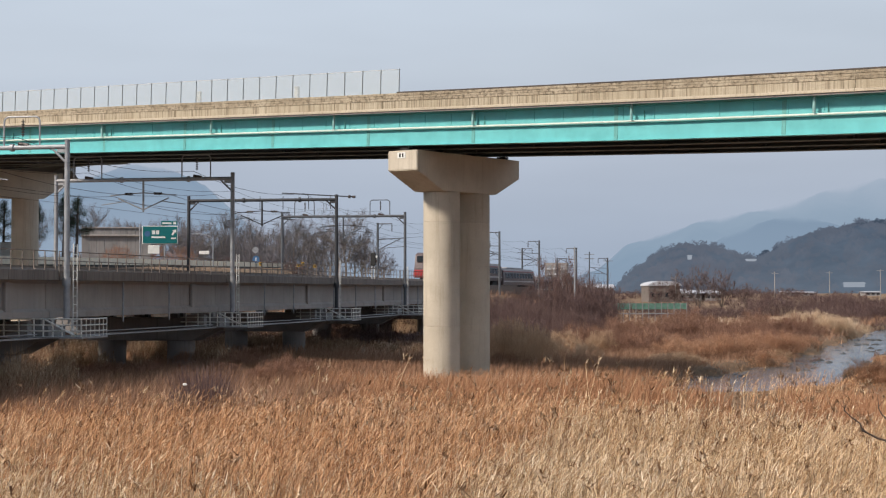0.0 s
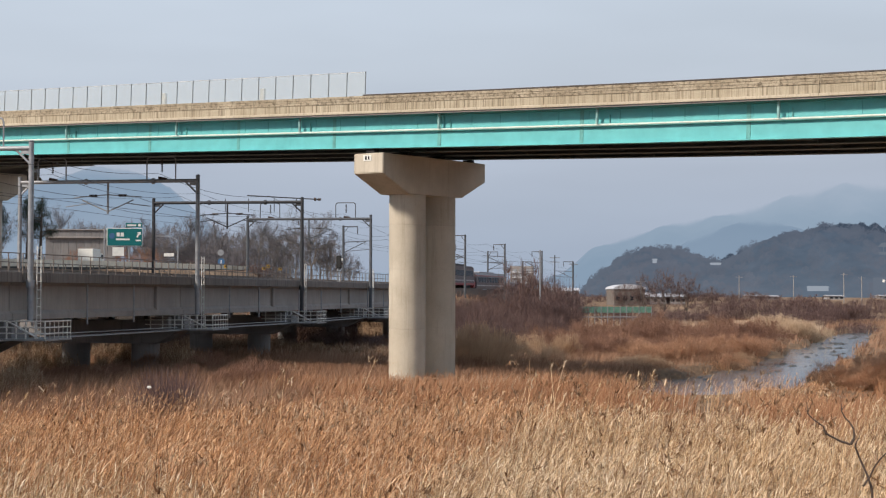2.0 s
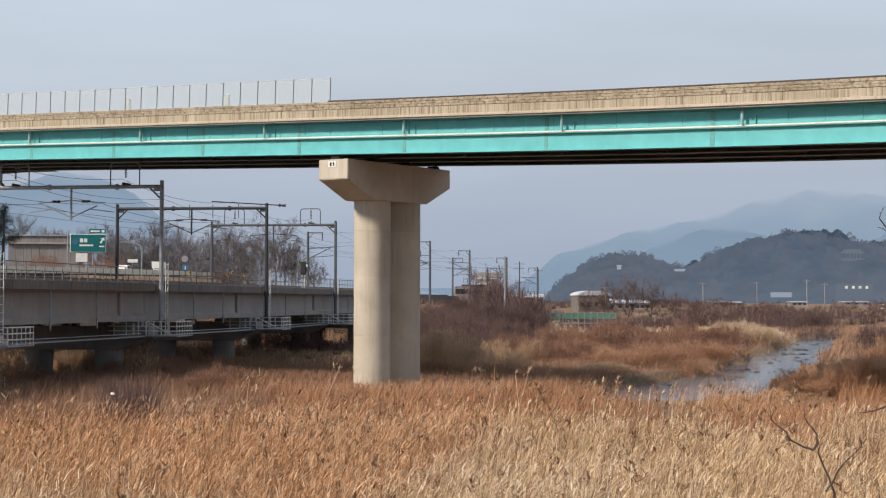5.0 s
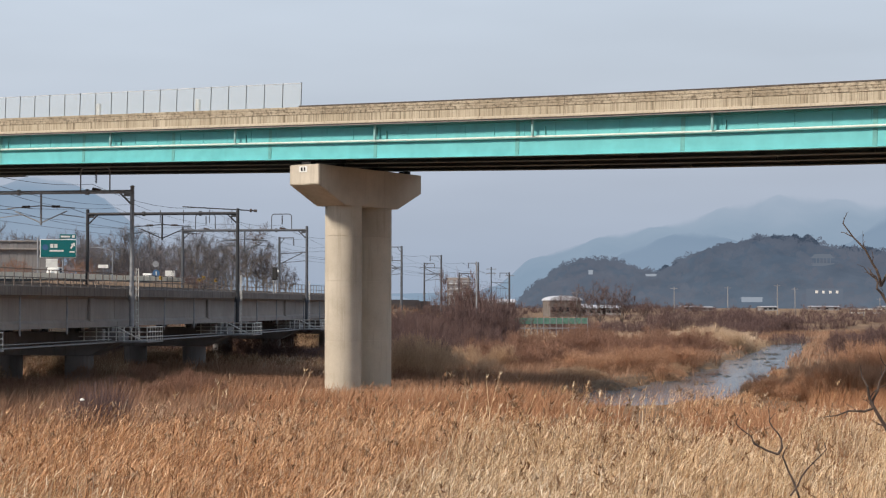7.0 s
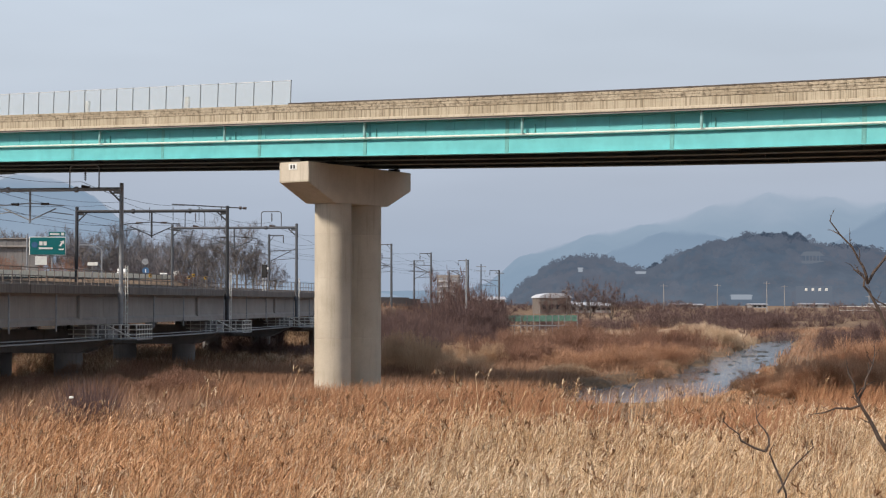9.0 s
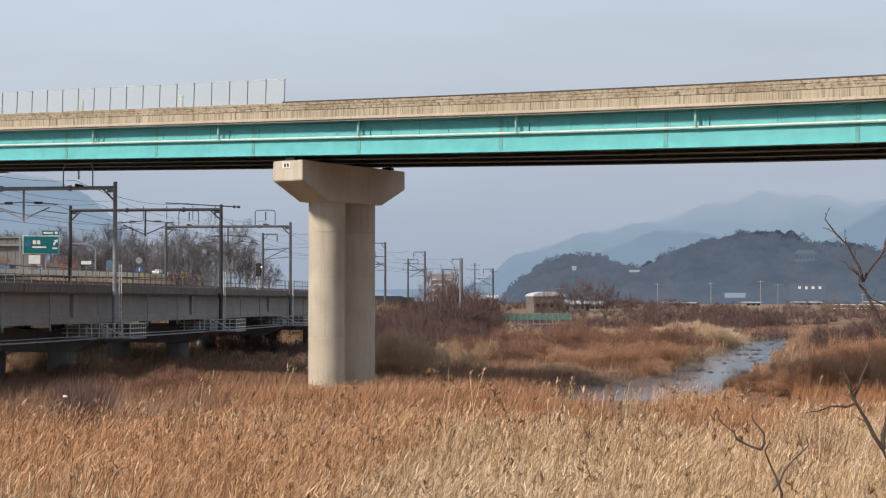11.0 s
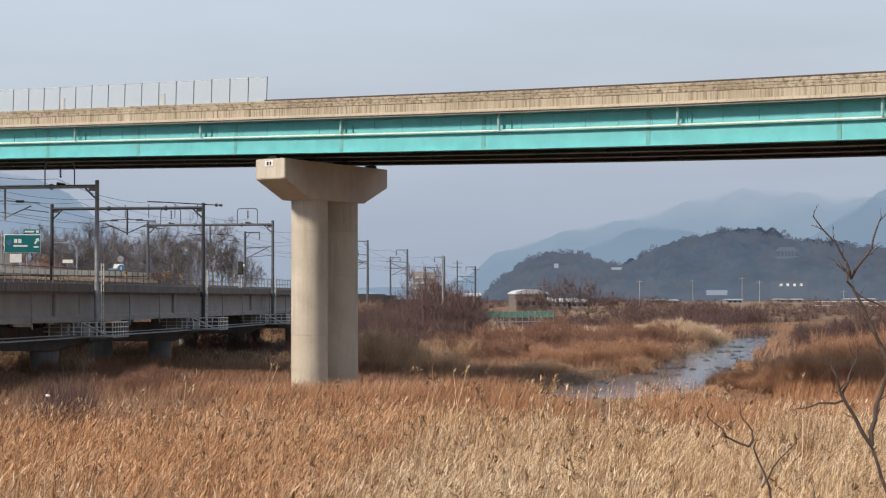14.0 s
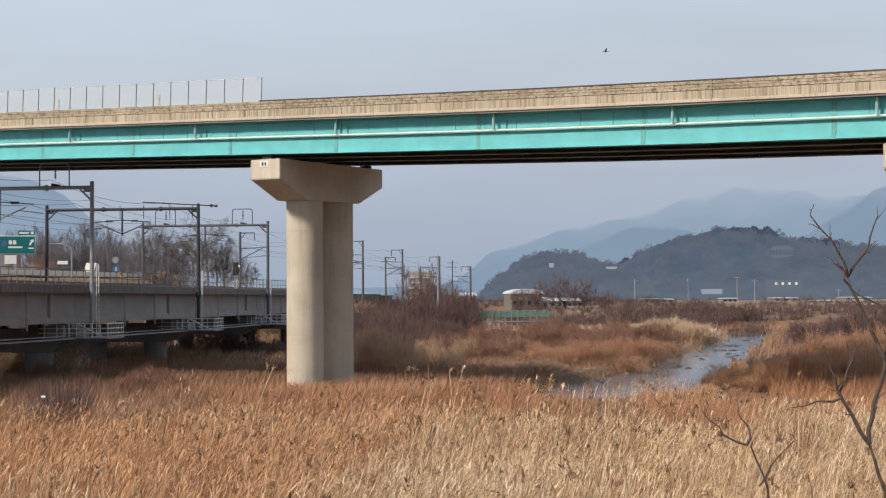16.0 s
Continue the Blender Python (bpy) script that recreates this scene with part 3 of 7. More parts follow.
def hill_wood():
    """Leafless trees and dark pines on the hill: each a loose crown of small sprays over a stem."""
    rng = np.random.RandomState(31)
    vs, fs = [], []

    def sprays(c, size, n, wide, length, up):
        k = len(c)
        d = rng.normal(0, 1, (k, n, 3))
        d /= np.linalg.norm(d, axis=2)[..., None]
        d *= np.cbrt(rng.uniform(0.08, 1, (k, n, 1)))
        p = c[:, None] + d * size[:, None]
        w = d * 0.6 + rng.normal(0, 0.5, d.shape) + np.array([0, 0, up])
        w /= np.linalg.norm(w, axis=2)[..., None]
        side = np.cross(w, np.array([0.3, 1.0, 0.1]))
        side /= np.linalg.norm(side, axis=2)[..., None]
        ln = (length * rng.uniform(0.5, 1.3, (k, n)))[..., None]
        q = np.stack([p - side * wide, p + side * wide, p + w * ln + side * wide * 0.3, p + w * ln - side * wide * 0.3], 2).reshape(-1, 3)
        o = sum(len(v) for v in vs)
        vs.append(q)
        fs.append(np.arange(o, o + len(q)).reshape(-1, 4))

    def stand(count, b0, b1, row, size, n, wide, length, up, sink):
        b = rng.uniform(b0, b1, count)
        k = 1 - row * rng.uniform(0, 1, count) ** 1.3
        r = 1000 + 120 * (k - 1)
        top = np.interp(b, HILL_B, HILL_TOP)
        z = -3 + (top + 3) * np.power(k, 0.8)
        s = size * rng.uniform(0.55, 1.25, count)
        c = np.stack([np.sin(np.radians(b)) * r, np.cos(np.radians(b)) * r - 2, z + s * sink], -1)
        sprays(c[top > 8], np.stack([s * 0.8, s * 0.8, s], -1)[top > 8], n, wide, length, up)

    stand(330, 6.0, 24.0, 0.06, 2.7, 300, 0.24, 0.6, 0.25, -0.55)
    stand(620, 6.0, 24.0, 0.9, 3.6, 120, 0.28, 0.8, 0.25, 0.0)
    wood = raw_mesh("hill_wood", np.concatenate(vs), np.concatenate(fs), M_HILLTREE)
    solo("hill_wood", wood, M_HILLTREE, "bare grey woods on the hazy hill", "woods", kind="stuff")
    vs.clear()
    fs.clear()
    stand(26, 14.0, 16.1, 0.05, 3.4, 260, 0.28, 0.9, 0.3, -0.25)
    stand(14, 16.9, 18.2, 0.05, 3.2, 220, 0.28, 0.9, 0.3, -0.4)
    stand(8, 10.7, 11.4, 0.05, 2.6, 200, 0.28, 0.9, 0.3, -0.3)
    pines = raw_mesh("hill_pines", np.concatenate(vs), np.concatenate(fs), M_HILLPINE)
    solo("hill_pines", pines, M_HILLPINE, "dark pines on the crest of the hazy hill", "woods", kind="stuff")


hill_wood()

# ---- the road bridge: turquoise plate girders on twin-column piers ----
BX = Matrix.Rotation(radians(-36.8), 4, "Z")  # along the bridge, towards the camera's right
PIER_O = Vector((-2.2, 89.55, -0.05))
GRADE = radians(2.0)
SPAN = 34.7
U0, U1 = -130.0, 88.0


def crown_of(u):
    """The road levels out past the pier: rise above the straight grade."""
    return 2.85e-4 * max(u - 8.0, 0.0) ** 2


def bridge_pier(m, top, low, long=9.8, flat=(2.35, 7.45), columns=(3.55, 6.43)):
    """Hammerhead cap on two round columns; local x along the bridge, y away from the camera."""
    p = thing("bridge_pier", m, "beige concrete hammerhead bridge pier on two round columns", "bridge pier", "piers of the road bridge")
    bm = B()
    prism(bm, [(0, top), (long, top), (long, top - 1.08), (flat[1], top - 2.1), (flat[0], top - 2.1), (0, top - 1.08)], -1.0, 1.0, "x")
    bmesh.ops.bevel(bm, geom=list(bm.edges), offset=0.035, segments=2, affect="EDGES")
    part("cap", bm, M_PIER, p)
    for s in columns:
        cuts = [top - 2.10, 8.9, 6.42, 3.08, low]
        for i in range(4):
            part("column", drum_mesh("column", 1.02, cuts[i + 1], cuts[i] - 0.003, M_PIER, 0, s, 48, 0.013), M_PIER, p)
    for s in (0.25, 3.3, 6.35, 9.4):
        part("bearing", box(B(), -0.3, 0.3, s - 0.08, s + 0.3, top, top + 0.24, 0.02), M_BLACK, p)
    pl = part("number_plate", box(B(), -0.33, 0.22, -0.03, -0.004, top - 0.42, top - 0.10, 0.005), M_WHITE, p, "small white plate with dark bars")
    part("bar", box(B(), -0.20, -0.08, -0.04, -0.031, top - 0.36, top - 0.16), M_BLACK, pl)
    part("bar", box(B(), 0.0, 0.1, -0.04, -0.031, top - 0.36, top - 0.16), M_BLACK, pl)
    return p


def road_bridge():
    m = Matrix.Translation(PIER_O) @ BX @ Matrix.Rotation(GRADE, 4, "Y")
    br = thing("road_bridge", m, "turquoise steel girder road bridge with stained concrete parapets", "bridge")
    G0, G1, PT = 12.92, 14.66, 15.72
    # girders: web, flanges
    for k, s in enumerate((0.25, 3.3, 6.35, 9.4)):
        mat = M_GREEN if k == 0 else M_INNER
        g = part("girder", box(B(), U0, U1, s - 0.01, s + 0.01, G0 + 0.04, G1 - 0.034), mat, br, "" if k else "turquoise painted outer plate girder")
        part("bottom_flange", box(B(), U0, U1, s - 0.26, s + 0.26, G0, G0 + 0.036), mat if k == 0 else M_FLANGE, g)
        part("top_flange", box(B(), U0, U1, s - 0.2, s + 0.2, G1 - 0.03, G1 + 0.10), mat, g)
        if k == 0:
            # upper strip of the web, splices and stiffeners
            for u in [-96.6 + 7.2 * i for i in range(13)] + [-3.05, 4.1, 12.8, 21.8, 31.0, 40.0, 49.0, 58.0, 67.0]:
                bm = B()
                box(bm, u - 0.11, u + 0.11, s - 0.026, s - 0.012, G0 + 0.06, G1 - 0.05, 0.004)
                for dx in (-0.075, 0.075):
                    for z in np.arange(G0 + 0.15, G1 - 0.1, 0.16):
                        box(bm, u + dx - 0.018, u + dx + 0.018, s - 0.045, s - 0.026, z - 0.018, z + 0.018)
                part("splice_plate", bm, M_GREEN_D, g)
            for u in np.arange(-66, 66, 1.76):
                part("stiffener", box(B(), u - 0.008, u + 0.008, s - 0.035, s - 0.012, G1 - 0.75, G1 - 0.03), M_GREEN, g)
            bm = B()
            box(bm, U0, U1, s - 0.13, s - 0.012, G0 + 0.845, G0 + 0.865)
            part("web_stiffener", bm, M_GREEN_D, g)
        else:
            for u in np.arange(-60, 64, 6.0):
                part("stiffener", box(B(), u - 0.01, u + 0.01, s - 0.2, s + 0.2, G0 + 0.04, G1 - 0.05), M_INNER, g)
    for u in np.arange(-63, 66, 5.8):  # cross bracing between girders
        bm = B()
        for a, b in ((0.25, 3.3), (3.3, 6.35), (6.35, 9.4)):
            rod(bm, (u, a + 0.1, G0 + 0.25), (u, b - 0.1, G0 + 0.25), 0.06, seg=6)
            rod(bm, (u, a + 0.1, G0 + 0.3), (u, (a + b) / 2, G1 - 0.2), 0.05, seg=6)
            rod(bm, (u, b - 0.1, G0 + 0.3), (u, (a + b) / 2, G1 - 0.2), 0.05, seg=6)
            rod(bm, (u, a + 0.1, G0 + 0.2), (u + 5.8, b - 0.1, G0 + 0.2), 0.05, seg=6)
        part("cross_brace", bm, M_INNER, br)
    # deck slab with sloped soffit and drip edge; soffit shade is in its dark colour
    bm = B()
    prism(bm, [(-0.42, G1 - 0.0), (-0.42, G1 + 0.22), (10.2, G1 + 0.22), (10.2, G1), (9.6, G1 + 0.06), (0.05, G1 + 0.06)], U0, U1, "x")
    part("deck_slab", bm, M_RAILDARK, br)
    part("road_surface", box(B(), U0, U1, 0.1, 9.7, G1 + 0.225, G1 + 0.29), M_ASPHALT, br)
    # the deck widens on its far side where a ramp joins
    bm = B()
    prism(bm, [(-33, 10.21), (-37, 10.7), (-41, 12.2), (-44.5, 14.4), (-47.5, 17.4), (-58, 27), (U0, 80), (U0, 9.7), (-33, 9.7)], G1 - 0.02, G1 + 0.2, "z")
    part("ramp_slab", bm, M_RAILDARK, br)
    for a, b in (((-33, 9.9), (-37, 10.3)), ((-37, 10.3), (-41, 11.8)), ((-41, 11.8), (-44.5, 14.0)), ((-44.5, 14.0), (-47.5, 17.0)), ((-47.5, 17.0), (-58, 26.6)), ((-58, 26.6), (-120, 72)), ((-40, 10.0), (-120, 40)), ((-40, 10.0), (-120, 20))):
        n = math.hypot(b[0] - a[0], b[1] - a[1])
        mm = Matrix.Translation((a[0], a[1], 0)) @ Matrix.Rotation(math.atan2(b[1] - a[1], b[0] - a[0]), 4, "Z")
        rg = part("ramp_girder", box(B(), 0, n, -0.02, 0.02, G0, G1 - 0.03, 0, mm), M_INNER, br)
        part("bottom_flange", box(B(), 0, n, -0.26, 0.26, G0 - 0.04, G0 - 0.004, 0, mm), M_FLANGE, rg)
    # parapets: cast lengths with a ledge, a recessed band and joints
    for side, s0, s1 in ((0, -0.42, -0.02), (1, 9.8, 10.2)):
        u = U0
        k = 0
        while u < U1:
            w = 4.86
            bm = B()
            f = s0 if side == 0 else s1
            box(bm, u + 0.004, u + w - 0.004, s0, s1, G1 + 0.236, PT - 0.42, 0.008)
            pa = part("parapet", bm, M_PARAPET, br)
            part("ledge", box(B(), u + 0.004, u + w - 0.004, (f - 0.07) if side == 0 else f - 0.2, f + 0.2 if side == 0 else f + 0.07, G1 + 0.09, G1 + 0.234, 0.015), M_LEDGE, pa, "pale drip ledge")
            for c, (z0, z1, out) in enumerate(((0.418, 0.285, 0.030), (0.280, 0.150, 0.018), (0.145, 0.0, 0.034))):
                part("parapet_top", box(B(), u + 0.003, u + w - 0.003, (f - out) if side == 0 else s0, s1 if side == 0 else f + out, PT - z0, PT - z1, 0.012), M_PARA_TOP, pa, "dark mossy parapet top")
            u += w
            k += 1
    bm = B()
    box(bm, -0.6, U1, -0.46, -0.14, PT + 0.004, PT + 0.075, 0.01)
    part("coping_strip", bm, M_COPING, br, "dark rusty steel coping strip")
    # conduit along the web and its droppers
    bm = B()
    rod(bm, (U0, 0.06, G0 + 0.93), (U1, 0.06, G0 + 0.93), 0.055, seg=10)
    part("conduit", bm, M_PIPE, br, "pale conduit along the girder")
    for i in range(-11, 9):
        u = 4.26 + 9.58 * i
        dr = B()
        rod(dr, (u, -0.08, G1 + 0.02), (u, -0.08, G0 + 0.98), 0.075, seg=10)
        part("drain_pipe", dr, M_DRAIN, br, "dull green drain pipe")
        part("bracket", box(B(), u + 0.55, u + 0.585, 0.16, 0.23, G0 + 0.88, G1 - 0.30, 0.008), M_GREEN_D, br)
    # wire mesh safety fence on the parapet
    net = B()
    for i in range(52):
        u = -0.65 - 1.29 * i
        po = B()
        box(po, u - 0.022, u + 0.022, -0.20, -0.156, PT - 0.02, PT + 1.36, 0.006)
        part("fence_post", po, M_POST, br)
    box(net, -0.65 - 1.29 * 51, -0.65, -0.172, -0.168, PT + 0.02, PT + 1.33)
    part("fence_net", net, M_MESH, br, "fine wire mesh fence net")
    for zz in (PT + 0.02, PT + 1.33):
        rl = B()
        rod(rl, (-0.65 - 1.29 * 51, -0.17, zz), (-0.65, -0.17, zz), 0.014, seg=6)
        part("fence_rail", rl, M_GALV, br)
    for u in (-8.8, -16.7):
        ps = B()
        box(ps, u - 0.17, u + 0.17, 0.55, 0.72, G1 + 0.295, PT + 0.80, 0.03)
        part("marker_post", ps, M_WHITE, br, "white marker post behind the fence")
    done = set()
    for ob in br.children_recursive:  # bend everything to the vertical curve of the road
        if ob.type != "MESH" or ob.data.name in done:
            continue
        done.add(ob.data.name)
        xs = [v.co.x for v in ob.data.vertices]
        if max(xs) < 8:
            continue
        bm = B()
        bm.from_mesh(ob.data)
        if max(xs) - min(xs) > 8:
            for u in range(8, 88, 8):
                bmesh.ops.bisect_plane(bm, geom=bm.verts[:] + bm.edges[:] + bm.faces[:], plane_co=(u, 0, 0), plane_no=(1, 0, 0))
        for v in bm.verts:
            v.co.z += crown_of(v.co.x)
        bm.to_mesh(ob.data)
        bm.free()
    return br


road_bridge()
for k in range(-3, 4):
    u = SPAN * k if k >= 0 else -47.0 + 42.0 * (k + 1)
    at = PIER_O + BX @ Vector((u, 0, 0))
    dz = -math.tan(GRADE) * u + crown_of(u)
    base = min(float(land(at.x + 3.0, at.y + 4.0)), 0.0)
    if k >= 0:
        bridge_pier(Matrix.Translation(at) @ BX, 12.66 + dz, base - 0.8)
    else:
        bridge_pier(Matrix.Translation(at) @ BX, 12.62 + dz, base - 0.8, 15.5, (2.35, 13.6), (3.55, 12.6))

# ---- the railway viaduct with its overhead line ----
DECK, SOFFIT, EYEZ = 6.02, 3.66, 5.0
WIDTH = 12.2
DROP = -0.75 * np.clip(np.arange(len(NEAR)) - 10.8, 0, 2.2) - 2.4 * np.clip(np.arange(len(NEAR)) - 13.0, 0, 1.55)  # the line falls past the viaduct


def bay_frame(i):
    """At the near pole i: local x along the line (away), y to the far side (left), z up."""
    a, b = NEAR[max(i - 1, 0)], NEAR[min(i + 1, len(NEAR) - 1)]
    d = (b - a) / np.hypot(*(b - a))
    return Matrix.Translation((NEAR[i][0], NEAR[i][1], DROP[i])) @ Matrix(((d[0], -d[1], 0, 0), (d[1], d[0], 0, 0), (0, 0, 1, 0), (0, 0, 0, 1)))


def span_frame(i):
    a, b = NEAR[i], NEAR[i + 1]
    length = float(np.hypot(*(b - a)))
    d = (b - a) / length
    return Matrix.Translation((a[0], a[1], (DROP[i] + DROP[i + 1]) / 2)) @ Matrix(((d[0], -d[1], 0, 0), (d[1], d[0], 0, 0), (0, 0, 1, 0), (0, 0, 0, 1))), length


def viaduct_span(i):
    m, n = span_frame(i)
    v = thing("viaduct_span", m, "grey weathered concrete railway viaduct span with steel railing", "railway viaduct", "spans of the railway viaduct")
    e0, e1 = 0.45, WIDTH - 0.45
    part("deck", box(B(), 0.02, n - 0.02, e0, e1, DECK - 0.42, DECK - 0.12), M_RAILCON, v)
    part("ballast", box(B(), 0.02, n - 0.02, e0 + 1.2, e1 - 1.2, DECK - 0.115, DECK + 0.15, 0.1), M_BALLAST, v)
    k = 9
    for side in (0, 1):
        y0 = e0 if side == 0 else e1 - 0.25
        for j in range(k):
            a, b = 0.03 + (n - 0.06) * j / k, 0.03 + (n - 0.06) * (j + 1) / k
            part("fascia_panel", box(B(), a + 0.012, b - 0.012, y0 - 0.06, y0 + 0.2, DECK - 0.50, DECK + 0.02, 0.02), M_FASCIA, v)
    for g, y in enumerate((1.25, 3.7, 6.1, 8.5, 10.95)):  # girders with a bottom bulb
        bm = B()
        prism(bm, [(y - 0.35, DECK - 0.44), (y + 0.35, DECK - 0.44), (y + 0.13, DECK - 0.66), (y + 0.13, SOFFIT + 0.46), (y + 0.33, SOFFIT + 0.30), (y + 0.33, SOFFIT), (y - 0.33, SOFFIT), (y - 0.33, SOFFIT + 0.30), (y - 0.13, SOFFIT + 0.46), (y - 0.13, DECK - 0.66)], 0.03, n - 0.03, "x")
        gi = part("girder", bm, M_RAILCON, v)
        if g == 0:
            for x in (n * 0.82,):
                part("diaphragm", box(B(), x - 0.28, x + 0.28, y - 0.34, y - 0.135, SOFFIT + 0.32, DECK - 0.6, 0.03), M_RAILCON, gi)
    for x in (n * 0.357, n * 0.634, n * 0.074):
        bm = B()
        rod(bm, (x, 0.72, DECK - 0.55), (x, 0.72, SOFFIT - 0.35), 0.055, seg=8)
        part("drain_pipe", bm, M_STEEL, v)
    # railing
    posts = 21
    for side, y in ((0, e0 + 0.05), (1, e1 - 0.05)):
        for j in range(posts):
            x = 0.2 + (n - 0.4) * j / (posts - 1)
            part("railing_post", box(B(), x - 0.026, x + 0.026, y - 0.022, y + 0.022, DECK + 0.01, DECK + 0.98, 0.005), M_RUST, v)
        for z in (0.50, 0.96):
            bm = B()
            box(bm, 0.2, n - 0.2, y - 0.022, y + 0.022, DECK + z - 0.022, DECK + z + 0.022)
            part("railing_rail", bm, M_RUST, v)
    # rails
    for c in (4.0, 8.2):
        for s in (-0.72, 0.72):
            bm = B()
            prism(bm, [(c + s - 0.07, DECK + 0.15), (c + s + 0.07, DECK + 0.15), (c + s + 0.02, DECK + 0.19), (c + s + 0.035, DECK + 0.30), (c + s - 0.035, DECK + 0.30), (c + s - 0.02, DECK + 0.19)], 0.0, n, "x")
            part("rail", bm, M_RUST, v)
    # inspection walkway rail and cable tray under the girders, between the piers
    bm = B()
    rod(bm, (2.2, 0.5, SOFFIT - 0.78), (n - 2.2, 0.5, SOFFIT - 0.78), 0.03, seg=6)
    box(bm, 0, n, 0.35, 0.95, SOFFIT - 1.0, SOFFIT - 0.93)
    part("cable_tray", bm, M_STEEL, v)


def viaduct_pier(i):
    m = bay_frame(i)
    z = min(float(land(*(m @ Vector((0, y, 0))).xy)) for y in (3.4, 8.2)) - 0.7
    p = thing("viaduct_pier", m, "grey concrete railway pier with wide tapered cap on two columns", "viaduct pier", "piers of the railway viaduct")
    bm = B()
    prism(bm, [(0.5, SOFFIT - 0.36), (11.7, SOFFIT - 0.36), (11.7, SOFFIT - 0.95), (9.4, SOFFIT - 1.85), (2.4, SOFFIT - 1.85), (0.5, SOFFIT - 0.95)], -0.95, 0.95, "x")
    bmesh.ops.bevel(bm, geom=list(bm.edges), offset=0.03, segments=1, affect="EDGES")
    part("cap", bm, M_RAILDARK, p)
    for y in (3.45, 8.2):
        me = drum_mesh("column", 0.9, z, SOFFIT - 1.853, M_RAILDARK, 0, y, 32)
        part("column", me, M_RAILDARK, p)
    for y in (1.25, 3.7, 6.1, 8.5, 10.95):
        for x in (-0.55, 0.55):
            part("bearing", box(B(), x - 0.25, x + 0.25, y - 0.25, y + 0.25, SOFFIT - 0.355, SOFFIT - 0.005), M_RAILDARK, p)
    # inspection platform with a pipe railing beside the pole
    S = SOFFIT
    pf = part("platform", box(B(), -1.95, -0.98, -1.75, 2.75, S - 0.98, S - 0.90), M_STEEL, p)
    for y in (-1.7, -1.2, -0.7, -0.2, 0.3, 0.8, 1.6, 2.4):
        part("platform_post", box(B(), -1.94, -1.88, y - 0.03, y + 0.03, S - 0.895, S - 0.02), M_GALV, pf)
    for zz in (S - 0.62, S - 0.33, S - 0.03):
        part("platform_rail", rod(B(), (-1.91, -1.75, zz), (-1.91, 2.75, zz), 0.034, seg=6), M_GALV, pf)
        part("end_rail", rod(B(), (-1.91, -1.72, zz), (1.0, -1.72, zz), 0.034, seg=6), M_GALV, pf)
    for x in (-1.4, -0.9, -0.4, 0.1, 0.6, 1.0):
        part("platform_bar", rod(B(), (x, -1.72, S - 0.9), (x, -1.72, S), 0.026, seg=6), M_GALV, pf)
    part("platform_brace", rod(B(), (-1.96, 0.2, S - 0.05), (-1.96, -1.4, S - 0.85), 0.045, seg=6), M_GALV, pf)
    part("side_floor", box(B(), -0.976, 1.05, -1.75, 0.48, S - 0.98, S - 0.90), M_STEEL, pf)
    part("cabinet", box(B(), -1.6, -1.1, 1.3, 2.5, S - 0.895, S - 0.15, 0.03), M_RAILCON, pf)
    # ladder from the platform to the deck
    ld = part("ladder", rod(rod(B(), (0.55, -0.1, SOFFIT - 0.9), (0.55, -0.1, DECK + 1.35), 0.03, seg=6), (1.0, -0.1, SOFFIT - 0.9), (1.0, -0.1, DECK + 1.35), 0.03, seg=6), M_GALV, p, "pale steel ladder")
    for zz in np.arange(SOFFIT - 0.6, DECK + 1.3, 0.42):
        bm = B()
        rod(bm, (0.55, -0.1, zz), (1.0, -0.1, zz), 0.02, seg=6)
        part("rung", bm, M_GALV, ld)
    return p


